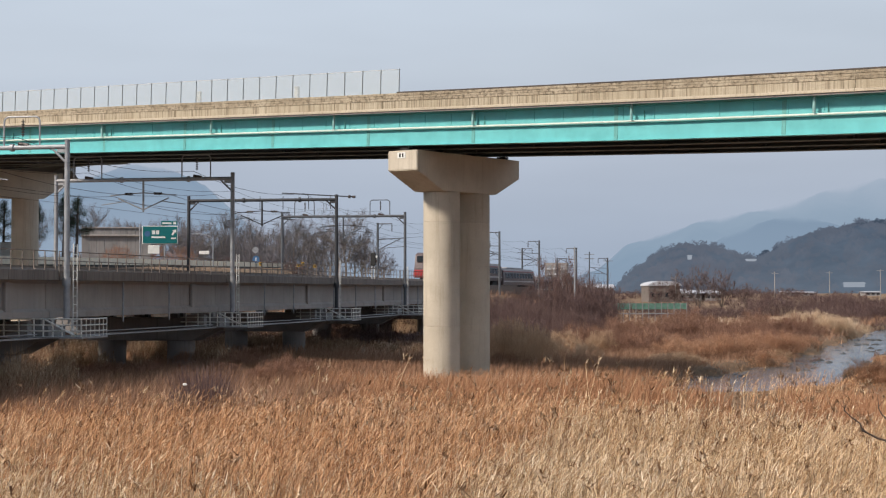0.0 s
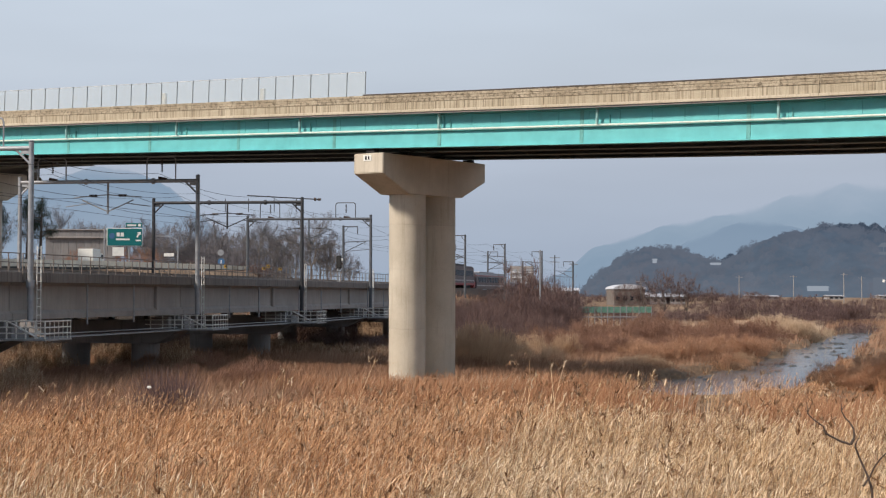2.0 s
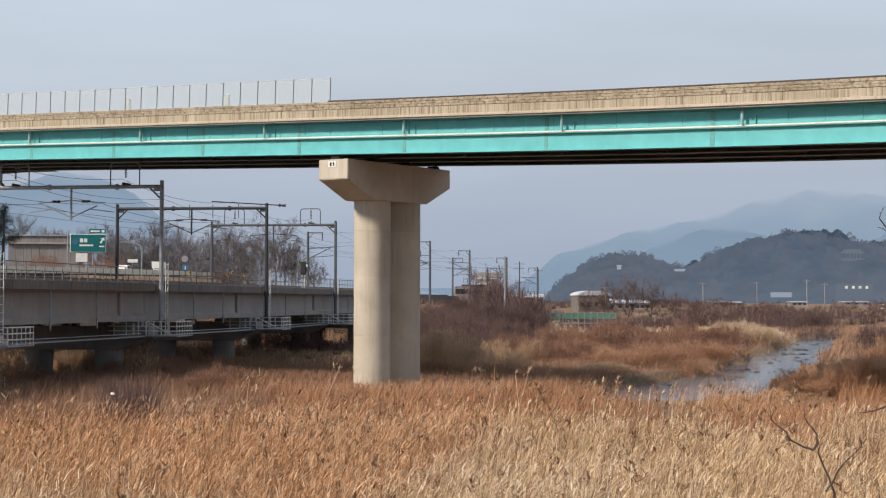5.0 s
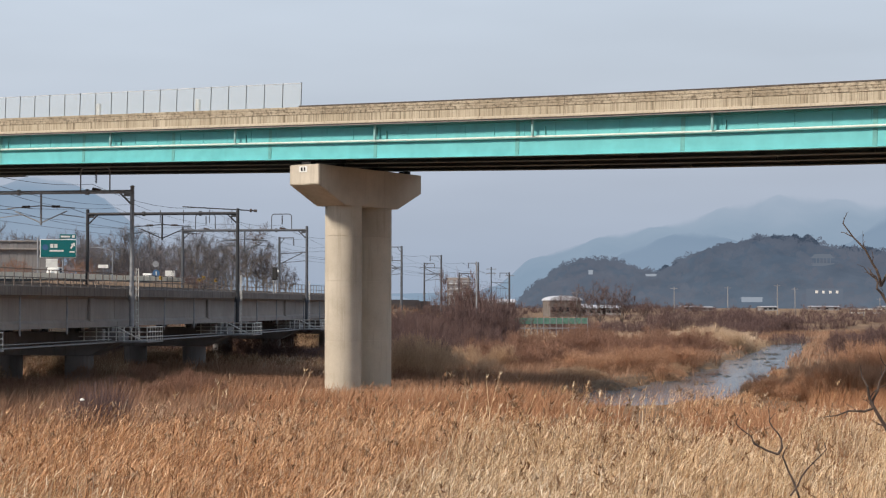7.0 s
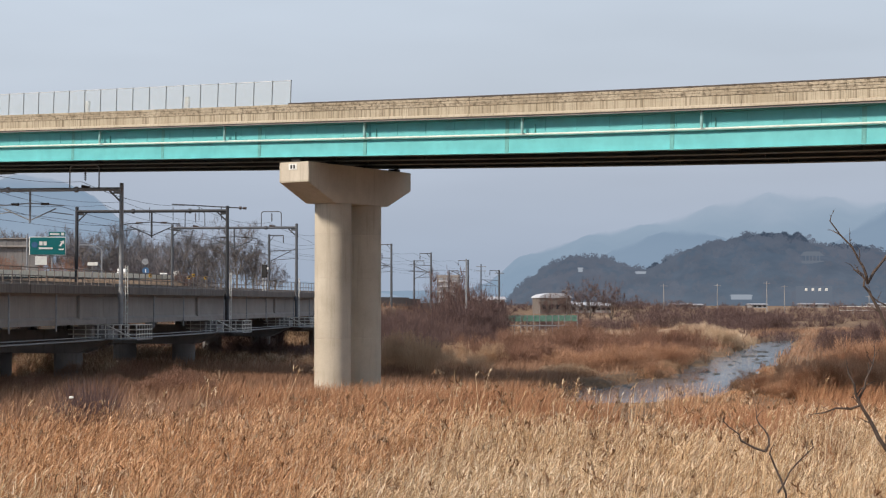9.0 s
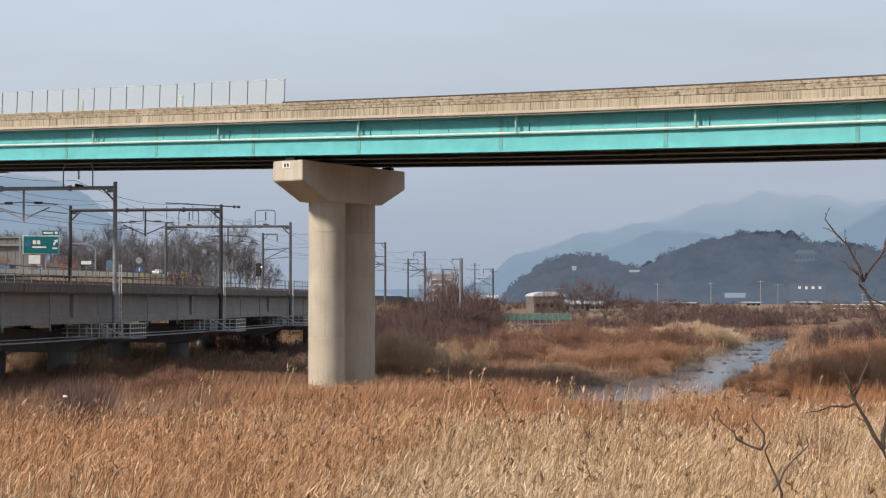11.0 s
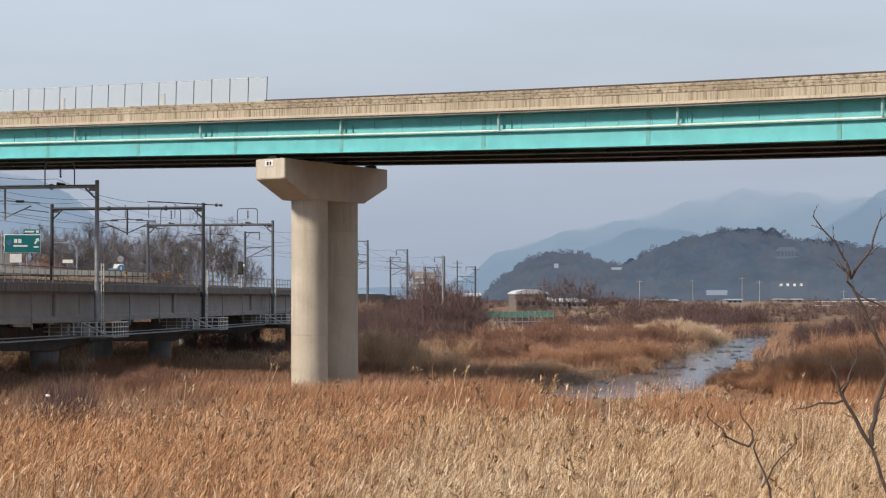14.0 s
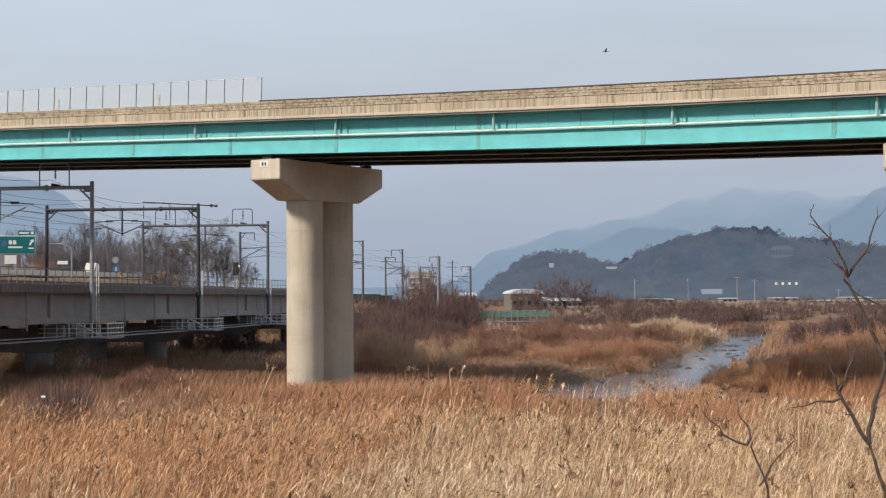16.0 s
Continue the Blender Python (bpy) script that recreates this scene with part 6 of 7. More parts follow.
# bushes: sheaves of bare twigs
def bush_mesh(name, stems, material, seed, spread=1.0, leafy=0.0, width=0.009, clumps=34, sprays=70):
    """A bush one metre high and two wide: stems from the root, and lumpy sprays of short twigs over its dome."""
    rng = np.random.RandomState(seed)
    n = stems
    a = rng.uniform(0, 2 * np.pi, n)
    r = np.sqrt(rng.uniform(0, 1, n))
    root = np.stack([0.25 * r * np.cos(a), 0.25 * r * np.sin(a), -0.08 * np.ones(n)], -1)
    lump = 0.82 + 0.18 * np.sin(3 * a + seed) + 0.10 * np.sin(7 * a + 2 * seed)
    tip = np.stack([spread * r * np.cos(a) * lump, spread * r * np.sin(a) * lump, np.sqrt(np.clip(1.04 - 0.75 * r * r, 0.05, 1)) * lump], -1) * rng.uniform(0.6, 0.98, n)[:, None]
    d = tip - root
    ln = np.linalg.norm(d, axis=1)
    up = np.stack([0 * a, 0 * a, 0.10 * ln], -1)
    out = [ribbons(root, d / ln[:, None], ln, np.full(n, width), up, 2, 0.35)]
    # lumps of sprays
    a = rng.uniform(0, 2 * np.pi, clumps)
    r = np.sqrt(rng.uniform(0, 1, clumps)) * rng.uniform(0.75, 1.0, clumps)
    mid = np.stack([0.82 * spread * r * np.cos(a), 0.82 * spread * r * np.sin(a), 0.72 * np.sqrt(np.clip(1.0 - 0.85 * r * r, 0.05, 1)) * rng.uniform(0.6, 1.1, clumps)], -1)
    size = rng.uniform(0.16, 0.30, clumps)
    c = np.repeat(np.arange(clumps), sprays)
    m = len(c)
    w = unit(rng.normal(0, 1, (m, 3)) + np.array([0, 0, 0.55]))
    b = mid[c] + w * (size[c] * rng.uniform(0.1, 0.6, m))[:, None]
    b[:, 2] = np.maximum(b[:, 2], 0.02)
    out.append(ribbons(b, unit(w + rng.normal(0, 0.35, (m, 3))), size[c] * rng.uniform(0.3, 0.75, m), np.full(m, width * 0.9), rng.normal(0, 0.02, (m, 3)), 1, 0.3))
    if leafy:
        m = int(n * leafy)
        i = rng.randint(0, n, m)
        f = rng.uniform(0.3, 1.0, m)
        out.append(ribbons(root[i] + d[i] * f[:, None], unit(rng.normal(0, 1, (m, 3))), rng.uniform(0.04, 0.10, m), rng.uniform(0.02, 0.05, m), rng.normal(0, 0.02, (m, 3)), 1, 0.4))
    v, f = joined(out)
    return raw_mesh(name, v, f, material)


BUSH = {
    "purple": [bush_mesh("bush", 150, M_TWIG_P, s, 1.0, 0.0, 0.011, 46, 80) for s in (1, 2)],
    "red": [bush_mesh("bush", 150, M_TWIG_R, s, 1.05, 0.0, 0.011, 46, 80) for s in (3, 4)],
    "olive": [bush_mesh("bush", 150, M_TWIG_O, s, 1.0, 0.0, 0.011, 46, 80) for s in (5, 6)],
    "rust": [bush_mesh("bush", 150, M_TWIG_B, s, 1.1, 0.0, 0.011, 46, 80) for s in (9, 10)],
    "straw": [bush_mesh("bush", 150, M_STRAW, s, 1.15, 0.0, 0.012, 46, 80) for s in (13, 14)],
    "leafy": [bush_mesh("bush", 400, M_LEAFY, s, 1.0, 3.0, 0.010, 24, 40) for s in (7, 8)],
}
THICKET_MESH = {k: [bush_mesh("thicket", 110, m, s, 1.0, 0.0, 0.016, 26, 40) for s in (11, 12)] for k, m in (("purple", M_TWIG_P), ("red", M_TWIG_R), ("grey", M_TWIG_G))}
THICKET = {"purple": [], "red": [], "grey": []}
WORDS = {
    "purple": ("purplish-brown bare willow bush on the river flat", "bare bushes"),
    "red": ("reddish-brown bare willow bush beside the stream", "bare bushes"),
    "straw": ("pale straw-coloured clump of tall dead grass", "grass clumps"),
    "rust": ("rust-brown bare bush on the stream bank", "bare bushes"),
    "olive": ("olive-brown twiggy bush in dry grass", "bare bushes"),
    "leafy": ("brown bush with withered pale leaves", "leafy bushes"),
}


def on_road(x, y):
    return y > 100 and float(off_line(x, y, SLIP)[0]) < 8.0


def bush(kind, px, dist, wide, tall):
    grown = 1.0
    while on_road((px - 784) * PX * dist, dist):  # step back behind the road
        dist, grown = dist * 1.1, grown * 1.1
    x, y, z = at_bearing(px, dist)
    wide, tall = wide * grown, tall * grown
    if dist > 200:  # far ones merge into a thicket
        me = THICKET_MESH[kind][int(RNG.randint(2))]
        co = np.empty(len(me.vertices) * 3)
        me.vertices.foreach_get("co", co)
        f = np.empty(len(me.polygons) * 4, int)
        me.polygons.foreach_get("vertices", f)
        t = RNG.uniform(0, 6.28)
        co = co.reshape(-1, 3) @ np.array([[math.cos(t), math.sin(t), 0], [-math.sin(t), math.cos(t), 0], [0, 0, 1]])
        THICKET[kind].append((co * np.array([wide / 2, wide / 2, tall]) + np.array([x, y, z]), f.reshape(-1, 4)))
        return None
    ob = new("bush", BUSH[kind][int(RNG.randint(2))])
    ob.matrix_world = Matrix.Translation((x, y, z)) @ Matrix.Rotation(RNG.uniform(0, 6.28), 4, "Z") @ Matrix.Diagonal((wide / 2, wide / 2, tall, 1))
    return tagged(ob, WORDS[kind][0], "bush", WORDS[kind][1])


def band(kind, px0, px1, d0, d1, n, wide, tall):
    for k in range(n):
        px = px0 + (px1 - px0) * (k + RNG.uniform(0.1, 0.9)) / n
        s = RNG.uniform(0.8, 1.2)
        bush(kind, px, RNG.uniform(d0, d1), wide * s, tall * s * RNG.uniform(0.85, 1.15))


def all_bushes():
    band("purple", 872, 1075, 178, 200, 14, 6.5, 5.2)
    band("purple", 872, 1060, 150, 172, 14, 5.0, 3.9)
    band("purple", 880, 1010, 135, 148, 8, 3.8, 2.9)
    band("olive", 868, 965, 108, 116, 6, 3.6, 2.9)
    band("olive", 965, 1080, 112, 128, 6, 3.4, 2.0)
    band("red", 980, 1180, 128, 150, 9, 4.5, 2.2)
    band("red", 1140, 1400, 142, 158, 15, 5.2, 2.5)
    band("red", 1180, 1440, 150, 185, 10, 6.0, 2.8)
    band("red", 1140, 1330, 130, 138, 7, 4.0, 1.9)
    band("olive", 1165, 1240, 111, 114, 5, 2.6, 0.9)
    band("rust", 1240, 1335, 124, 128, 6, 2.8, 1.2)
    band("red", 1330, 1400, 140, 146, 5, 3.2, 1.6)
    band("red", 1425, 1475, 131, 135, 4, 1.6, 1.1)
    band("purple", 1420, 1620, 230, 300, 20, 6.0, 2.8)
    band("purple", 965, 1085, 230, 246, 9, 8.5, 7.2)
    band("purple", 1130, 1330, 266, 284, 14, 7.0, 2.6)
    band("purple", 1080, 1185, 296, 320, 9, 6.0, 2.9)
    band("purple", 1080, 1420, 460, 520, 26, 9.0, 2.6)
    band("red", 1075, 1300, 206, 232, 9, 3.6, 1.0)
    band("purple", 1190, 1330, 296, 322, 9, 6.0, 2.4)
    band("purple", 1330, 1580, 296, 322, 18, 8.0, 4.0)
    band("purple", 1100, 1300, 330, 420, 9, 8.0, 1.7)
    band("purple", 1300, 1450, 330, 420, 8, 9.0, 3.2)
    band("purple", 1450, 1900, 300, 430, 34, 9.0, 3.8)
    band("red", 1640, 1750, 93, 104, 6, 3.0, 1.5)
    band("rust", 1690, 1900, 98, 125, 11, 4.4, 2.4)
    band("red", 1665, 1730, 122, 134, 3, 3.4, 1.6)
    band("red", 1000, 1200, 150, 176, 10, 5.0, 2.2)
    band("rust", 1160, 1420, 116, 140, 14, 4.6, 1.7)
    band("straw", 1400, 1515, 188, 198, 12, 4.2, 2.4)
    band("straw", 1385, 1440, 163, 170, 4, 3.0, 1.5)
    band("straw", 1100, 1310, 192, 199, 8, 3.8, 0.8)
    band("rust", 1520, 1640, 84, 92, 9, 2.8, 1.1)
    band("rust", 1600, 1820, 86, 98, 16, 3.6, 2.1)
    band("rust", 1680, 1900, 96, 112, 12, 4.4, 3.1)
    bush("red", 1435, 119, 2.1, 1.3)
    bush("olive", 1378, 124, 2.6, 1.0)
    band("purple", 1660, 1950, 130, 185, 14, 6.0, 3.4)
    band("rust", 1740, 1950, 95, 115, 6, 4.4, 2.2)
    band("leafy", -60, 135, 74, 82, 9, 3.0, 2.3)
    band("leafy", 130, 300, 118, 126, 6, 3.0, 1.7)
    band("leafy", -60, 430, 98, 120, 15, 3.2, 1.9)
    band("red", 100, 330, 84, 96, 7, 2.6, 1.1)
    band("red", 330, 560, 78, 104, 9, 2.8, 1.3)
    band("leafy", 330, 560, 140, 150, 6, 3.2, 1.6)
    band("purple", 560, 760, 150, 165, 8, 4.4, 1.8)
    band("leafy", 560, 760, 128, 140, 5, 3.0, 1.2)
    band("purple", 380, 700, 165, 190, 12, 6.5, 3.6)
    band("purple", -80, 420, 140, 165, 14, 6.0, 2.6)
    band("red", 560, 690, 285, 310, 8, 7.0, 6.0)
    band("red", 20, 330, 262, 270, 16, 6.0, 4.2)
    band("grey", 300, 690, 352, 380, 26, 10.0, 7.0)
    band("grey", 60, 640, 396, 430, 40, 13.0, 8.5)
    band("purple", 300, 660, 345, 360, 12, 8.0, 3.0)


all_bushes()
for kind, m, label in (("purple", M_TWIG_P, "far purplish-brown bare thickets on the plain"), ("red", M_TWIG_R, "reddish-brown scrub on the far slope"), ("grey", M_TWIG_G, "grey bare thickets beyond the slip road")):
    v, f = joined(THICKET[kind])
    solo("thicket", raw_mesh("thicket", v, f, m), m, label, "thicket", kind="stuff")


# bare trees
def tubes(segs, sides=5):
    """Open tapering tubes; rows of both ends and both radii."""
    a = np.array([g[0] for g in segs], float)
    b = np.array([g[1] for g in segs], float)
    r = np.array([[g[2], g[3]] for g in segs], float)
    d = unit(b - a)
    ref = np.where(np.abs(d[:, 2:3]) > 0.9, np.array([[1.0, 0, 0]]), np.array([[0, 0, 1.0]]))
    u = unit(np.cross(d, ref))
    w = np.cross(d, u)
    n = len(a)
    ring = []
    for p, k in ((a, 0), (b, 1)):
        for s in range(sides):
            t = 2 * np.pi * s / sides
            ring.append(p + (u * np.cos(t) + w * np.sin(t)) * r[:, k:k + 1])
    v = np.stack(ring, 1)
    i = np.arange(n)[:, None] * 2 * sides
    f = np.concatenate([np.stack([i + s, i + (s + 1) % sides, i + sides + (s + 1) % sides, i + sides + s], -1).reshape(n, 4) for s in range(sides)])
    return v.reshape(-1, 3), f


def bare_tree_meshes(seed, tall=12.0, bark=None, twig=None, open_angle=38, limbs=16):
    """Trunk with limbs as one mesh, and the fine twigs of the crown as another."""
    rng = np.random.RandomState(seed)
    segs = []
    p = np.array([0, 0, -0.3])
    trunk_at = [p]
    d = np.array([0, 0, 1.0])
    for k in range(7):
        d = d + rng.normal(0, 0.05, 3)
        d = d / np.linalg.norm(d)
        q = p + d * tall * 0.125
        segs.append((p, q, tall * 0.014 * (1 - 0.12 * k), tall * 0.014 * (1 - 0.12 * (k + 1))))
        p = q
        trunk_at.append(p)
    b0, w0, l0 = [], [], []
    for k in range(limbs):
        h = rng.uniform(0.18, 0.92)
        f = h * 7
        i = min(int(f), 6)
        q = trunk_at[i] * (1 - f + i) + trunk_at[i + 1] * (f - i)
        az, tilt = k * 2.4 + rng.uniform(-0.3, 0.3), radians(rng.normal(open_angle, 9))
        d = np.array([math.cos(az) * math.sin(tilt), math.sin(az) * math.sin(tilt), math.cos(tilt)])
        ln, r = tall * (0.50 * (1 - 0.62 * h) + 0.06), tall * 0.0055 * (1.1 - 0.6 * h)
        for s in range(5):
            d = d + rng.normal(0, 0.07, 3) + np.array([0, 0, 0.06])
            d = d / np.linalg.norm(d)
            e = q + d * ln / 5
            segs.append((q, e, r * (1 - 0.17 * s), r * (1 - 0.17 * (s + 1))))
            for _ in range(4):
                w = d + rng.normal(0, 0.42, 3) + np.array([0, 0, 0.15])
                b0.append(q + (e - q) * rng.uniform())
                w0.append(w / np.linalg.norm(w))
                l0.append(tall * rng.uniform(0.09, 0.17) * (1.15 - 0.13 * s))
            q = e
    v, f = tubes(segs)
    trunk = raw_mesh("trunk", v, f, bark)
    b0, w0, l0 = np.array(b0), np.array(w0), np.array(l0)
    n = len(b0)
    out = [ribbons(b0, w0, l0, np.full(n, 0.0024 * tall), rng.normal(0, 0.01 * tall, (n, 3)), 2, 0.3)]
    for _ in range(14):
        t = rng.uniform(0.15, 1.0, n)
        w = unit(w0 + rng.normal(0, 0.45, (n, 3)) + np.array([0, 0, 0.12]))
        out.append(ribbons(b0 + w0 * (l0 * t)[:, None], w, l0 * rng.uniform(0.35, 0.7, n), np.full(n, 0.0017 * tall), rng.normal(0, 0.006 * tall, (n, 3)), 1, 0.3))
    v, f = joined(out)
    return trunk, raw_mesh("crown", v, f, twig)


def round_tree_meshes(seed, tall, bark, twig):
    """A spreading bare tree: forked limbs to a rounded crown, filled with fine twigs."""
    rng = np.random.RandomState(seed)
    segs, b0, w0 = [], [], []
    root, fork = np.array([0, 0, -0.3]), np.array([rng.normal(0, 0.02) * tall, 0, 0.20 * tall])
    segs.append((root, fork, 0.020 * tall, 0.016 * tall))

    def grow(p, goal, r, level):
        way = (goal - p) / np.linalg.norm(goal - p)
        steps, ln = 4, np.linalg.norm(goal - p)
        for k in range(steps):
            e = p + (goal - p) / (steps - k) + rng.normal(0, 0.05 * ln, 3) * (k < steps - 1)
            segs.append((p, e, r * (1 - 0.16 * k), r * (1 - 0.16 * (k + 1))))
            if level < 2 and k >= 1 - level:
                for _ in range(1 if level else 2):
                    side = e + (way * 0.5 + rng.normal(0, 0.5, 3) + np.array([0, 0, 0.05])) * ln * rng.uniform(0.28, 0.48)
                    grow(e, side, r * 0.5, level + 1)
            if level:
                for _ in range(3):
                    w = way + rng.normal(0, 0.6, 3) + np.array([0, 0, 0.2])
                    b0.append(p + (e - p) * rng.uniform())
                    w0.append(w / np.linalg.norm(w))
            p = e
    for k in range(7):
        a, t = k * 2.4 + rng.uniform(-0.3, 0.3), math.sqrt((k + 0.5) / 7)
        grow(fork, np.array([0.36 * tall * t * math.cos(a), 0.36 * tall * t * math.sin(a), tall * (0.90 - 0.26 * t * t)]), 0.009 * tall, 0)
    v, f = tubes(segs, 4)
    fit = 0.92 * tall / v[:, 2].max()
    trunk = raw_mesh("trunk", v * fit, f, bark)
    b0, w0 = np.array(b0) * fit, np.array(w0)
    n = len(b0)
    ln = tall * rng.uniform(0.04, 0.08, n)
    out = [ribbons(b0, w0, ln, np.full(n, 0.0024 * tall), rng.normal(0, 0.006 * tall, (n, 3)), 1, 0.3)]
    for _ in range(6):
        w = unit(w0 + rng.normal(0, 0.5, (n, 3)))
        out.append(ribbons(b0 + w0 * (ln * rng.uniform(0.3, 1, n))[:, None], w, ln * rng.uniform(0.4, 0.8, n), np.full(n, 0.0018 * tall), 0 * w, 1, 0.3))
    v, f = joined(out)
    return trunk, raw_mesh("crown", v, f, twig)


TREES = [bare_tree_meshes(21, 12.0, M_BARK_P, M_TWIG_G, 36, 20), round_tree_meshes(22, 12.0, M_BARK_P, M_TWIG_G), round_tree_meshes(23, 12.0, M_BARK, M_TWIG_P)]


def tree(k, px, dist, base_z, tall, label):
    while on_road((px - 784) * PX * dist, dist):  # step back behind the road
        dist, tall = dist * 1.1, tall * 1.1
    x = (px - 784) * PX * dist
    g = thing("bare_tree", Matrix.Translation((x, dist, base_z)) @ Matrix.Rotation(RNG.uniform(0, 6.28), 4, "Z") @ Matrix.Scale(tall / 11.0, 4), label, "tree", "bare trees")
    part("trunk", TREES[k][0], None, g)
    part("crown", TREES[k][1], None, g)


def all_trees():
    for px, d, z, h in ((612, 330, 8, 13.5), (585, 345, 8, 11), (640, 350, 7, 10.5), (520, 380, 9, 12.5), (480, 390, 9, 12), (440, 400, 9, 13), (400, 410, 10, 13), (545, 390, 9, 11), (360, 400, 10, 12), (320, 410, 10, 12),
                        (210, 390, 10, 12), (170, 380, 10, 13), (120, 370, 10, 13), (60, 360, 10, 12), (250, 400, 10, 12), (415, 440, 11, 13), (500, 450, 11, 13), (660, 380, 6, 9), (680, 390, 6, 8), (378, 370, 9, 10), (460, 375, 9, 10), (340, 380, 9, 11), (505, 370, 9, 9.5), (560, 400, 9, 11), (290, 400, 10, 11), (425, 380, 9, 10), (600, 400, 8, 10), (535, 420, 9, 12), (470, 430, 10, 12), (350, 365, 9, 9), (390, 372, 9, 10.5), (410, 366, 9, 9.5), (450, 362, 9, 9), (490, 366, 9, 10), (515, 358, 9, 9), (556, 362, 8, 9), (575, 372, 8, 10), (628, 362, 7, 10), (648, 372, 7, 9), (330, 372, 9, 10), (305, 380, 9, 11), (232, 385, 10, 11), (265, 390, 10, 11)):
        tree(1 if px in (612, 585, 640) else int(RNG.randint(2)), px, d, z, h, "grey bare winter tree beyond the slip road")
    for px, d, h in ((1200, 300, 8.0), (1236, 306, 9.2), (1276, 320, 8.6), (1165, 330, 6.5), (1320, 340, 6.0), (1360, 350, 5.0)):
        tree(2, px, d, float(land((px - 784) * PX * d, d)), h, "purplish bare round-crowned tree on the plain")
    for px, d, top in ((1018, 240, 6.8), (1030, 248, 6.6), (1064, 258, 6.2)):
        zb = float(land((px - 784) * PX * d, d))
        tree(2, px, d, zb, top - zb, "bare twiggy tree beside the railway bank")


all_trees()


def pine(px, dist, base_z, tall, seed):
    rng = np.random.RandomState(seed)
    x = (px - 784) * PX * dist
    g = thing("pine_tree", pose(x, dist, base_z), "dark green pine tree behind the railway", "tree", "pines")
    bm = B()
    rod(bm, (0, 0, -0.3), (0.2, 0, tall), 0.25, 0.05, 8)
    ends = []
    for k in range(26):
        z = tall * (0.35 + 0.63 * k / 26)
        a = rng.uniform(0, 6.28)
        r = (1.05 - k / 26) * tall * 0.30 * rng.uniform(0.7, 1.2)
        e = (0.2 * z / tall + r * math.cos(a), r * math.sin(a), z + r * 0.15)
        rod(bm, (0.2 * z / tall, 0, z), e, 0.06, 0.02, 5)
        for f in np.linspace(0.4, 1, 5):
            ends.append((0.2 * z / tall + r * f * math.cos(a), r * f * math.sin(a), z + r * f * 0.15))
    part("trunk", bm, M_BARK, g)
    b = np.repeat(np.array(ends), 60, 0) + rng.normal(0, 0.28, (len(ends) * 60, 3))
    w = unit(rng.normal(0, 1, b.shape) + np.array([0, 0, 0.5]))
    v, f = ribbons(b, w, rng.uniform(0.12, 0.3, len(b)), np.full(len(b), 0.05), 0 * b, 1, 0.2)
    part("crown", raw_mesh("crown", v, f, M_PINE), None, g)


pine(135, 205, 9.0, 7.6, 3)
pine(112, 210, 9.0, 8.2, 4)
pine(60, 215, 9.0, 7.5, 5)
pine(5, 220, 9.0, 8.0, 6)


def tussock(px, dist, seed):
    """A dark spiky tuft of dead stalks standing in the grass."""
    rng = np.random.RandomState(seed)
    x, y, z = at_bearing(px, dist)
    n = 420
    a, r = rng.uniform(0, 6.28, n), np.sqrt(rng.uniform(0, 1, n))
    base = np.stack([0.55 * r * np.cos(a), 0.4 * r * np.sin(a), 0 * a - 0.05], -1)
    w = unit(np.stack([0.45 * r * np.cos(a), 0.45 * r * np.sin(a), 1.0 + 0 * a], -1) + rng.normal(0, 0.12, (n, 3)))
    v, f = ribbons(base, w, rng.uniform(1.1, 2.35, n), np.full(n, 0.024), rng.normal(0, 0.08, (n, 3)), 2, 0.3)
    solo("tussock", raw_mesh("tussock", v, f, M_TWIG_P), M_TWIG_P, "dark spiky tussock of dead stalks in the grass", "tussock", "tussocks", m=pose(x, y, z))


def scrap(px, dist, h):
    """A crumpled white sheet caught in the stalks."""
    x, y, z = at_bearing(px, dist)
    bm = B()
    bmesh.ops.create_icosphere(bm, subdivisions=2, radius=0.065)
    for v in bm.verts:
        v.co = Vector((v.co.x * 1.3, v.co.y * 0.6, v.co.z * 0.8)) * (1 + 0.5 * noise.noise(v.co * 9))
    solo("plastic_scrap", bm, M_WHITE, "crumpled white plastic scrap caught in dead stalks", "litter", m=pose(x, y, z + h))


tussock(352, 62.0, 2)
tussock(338, 60.5, 3)
tussock(380, 63.0, 4)
scrap(327, 59.0, 1.6)


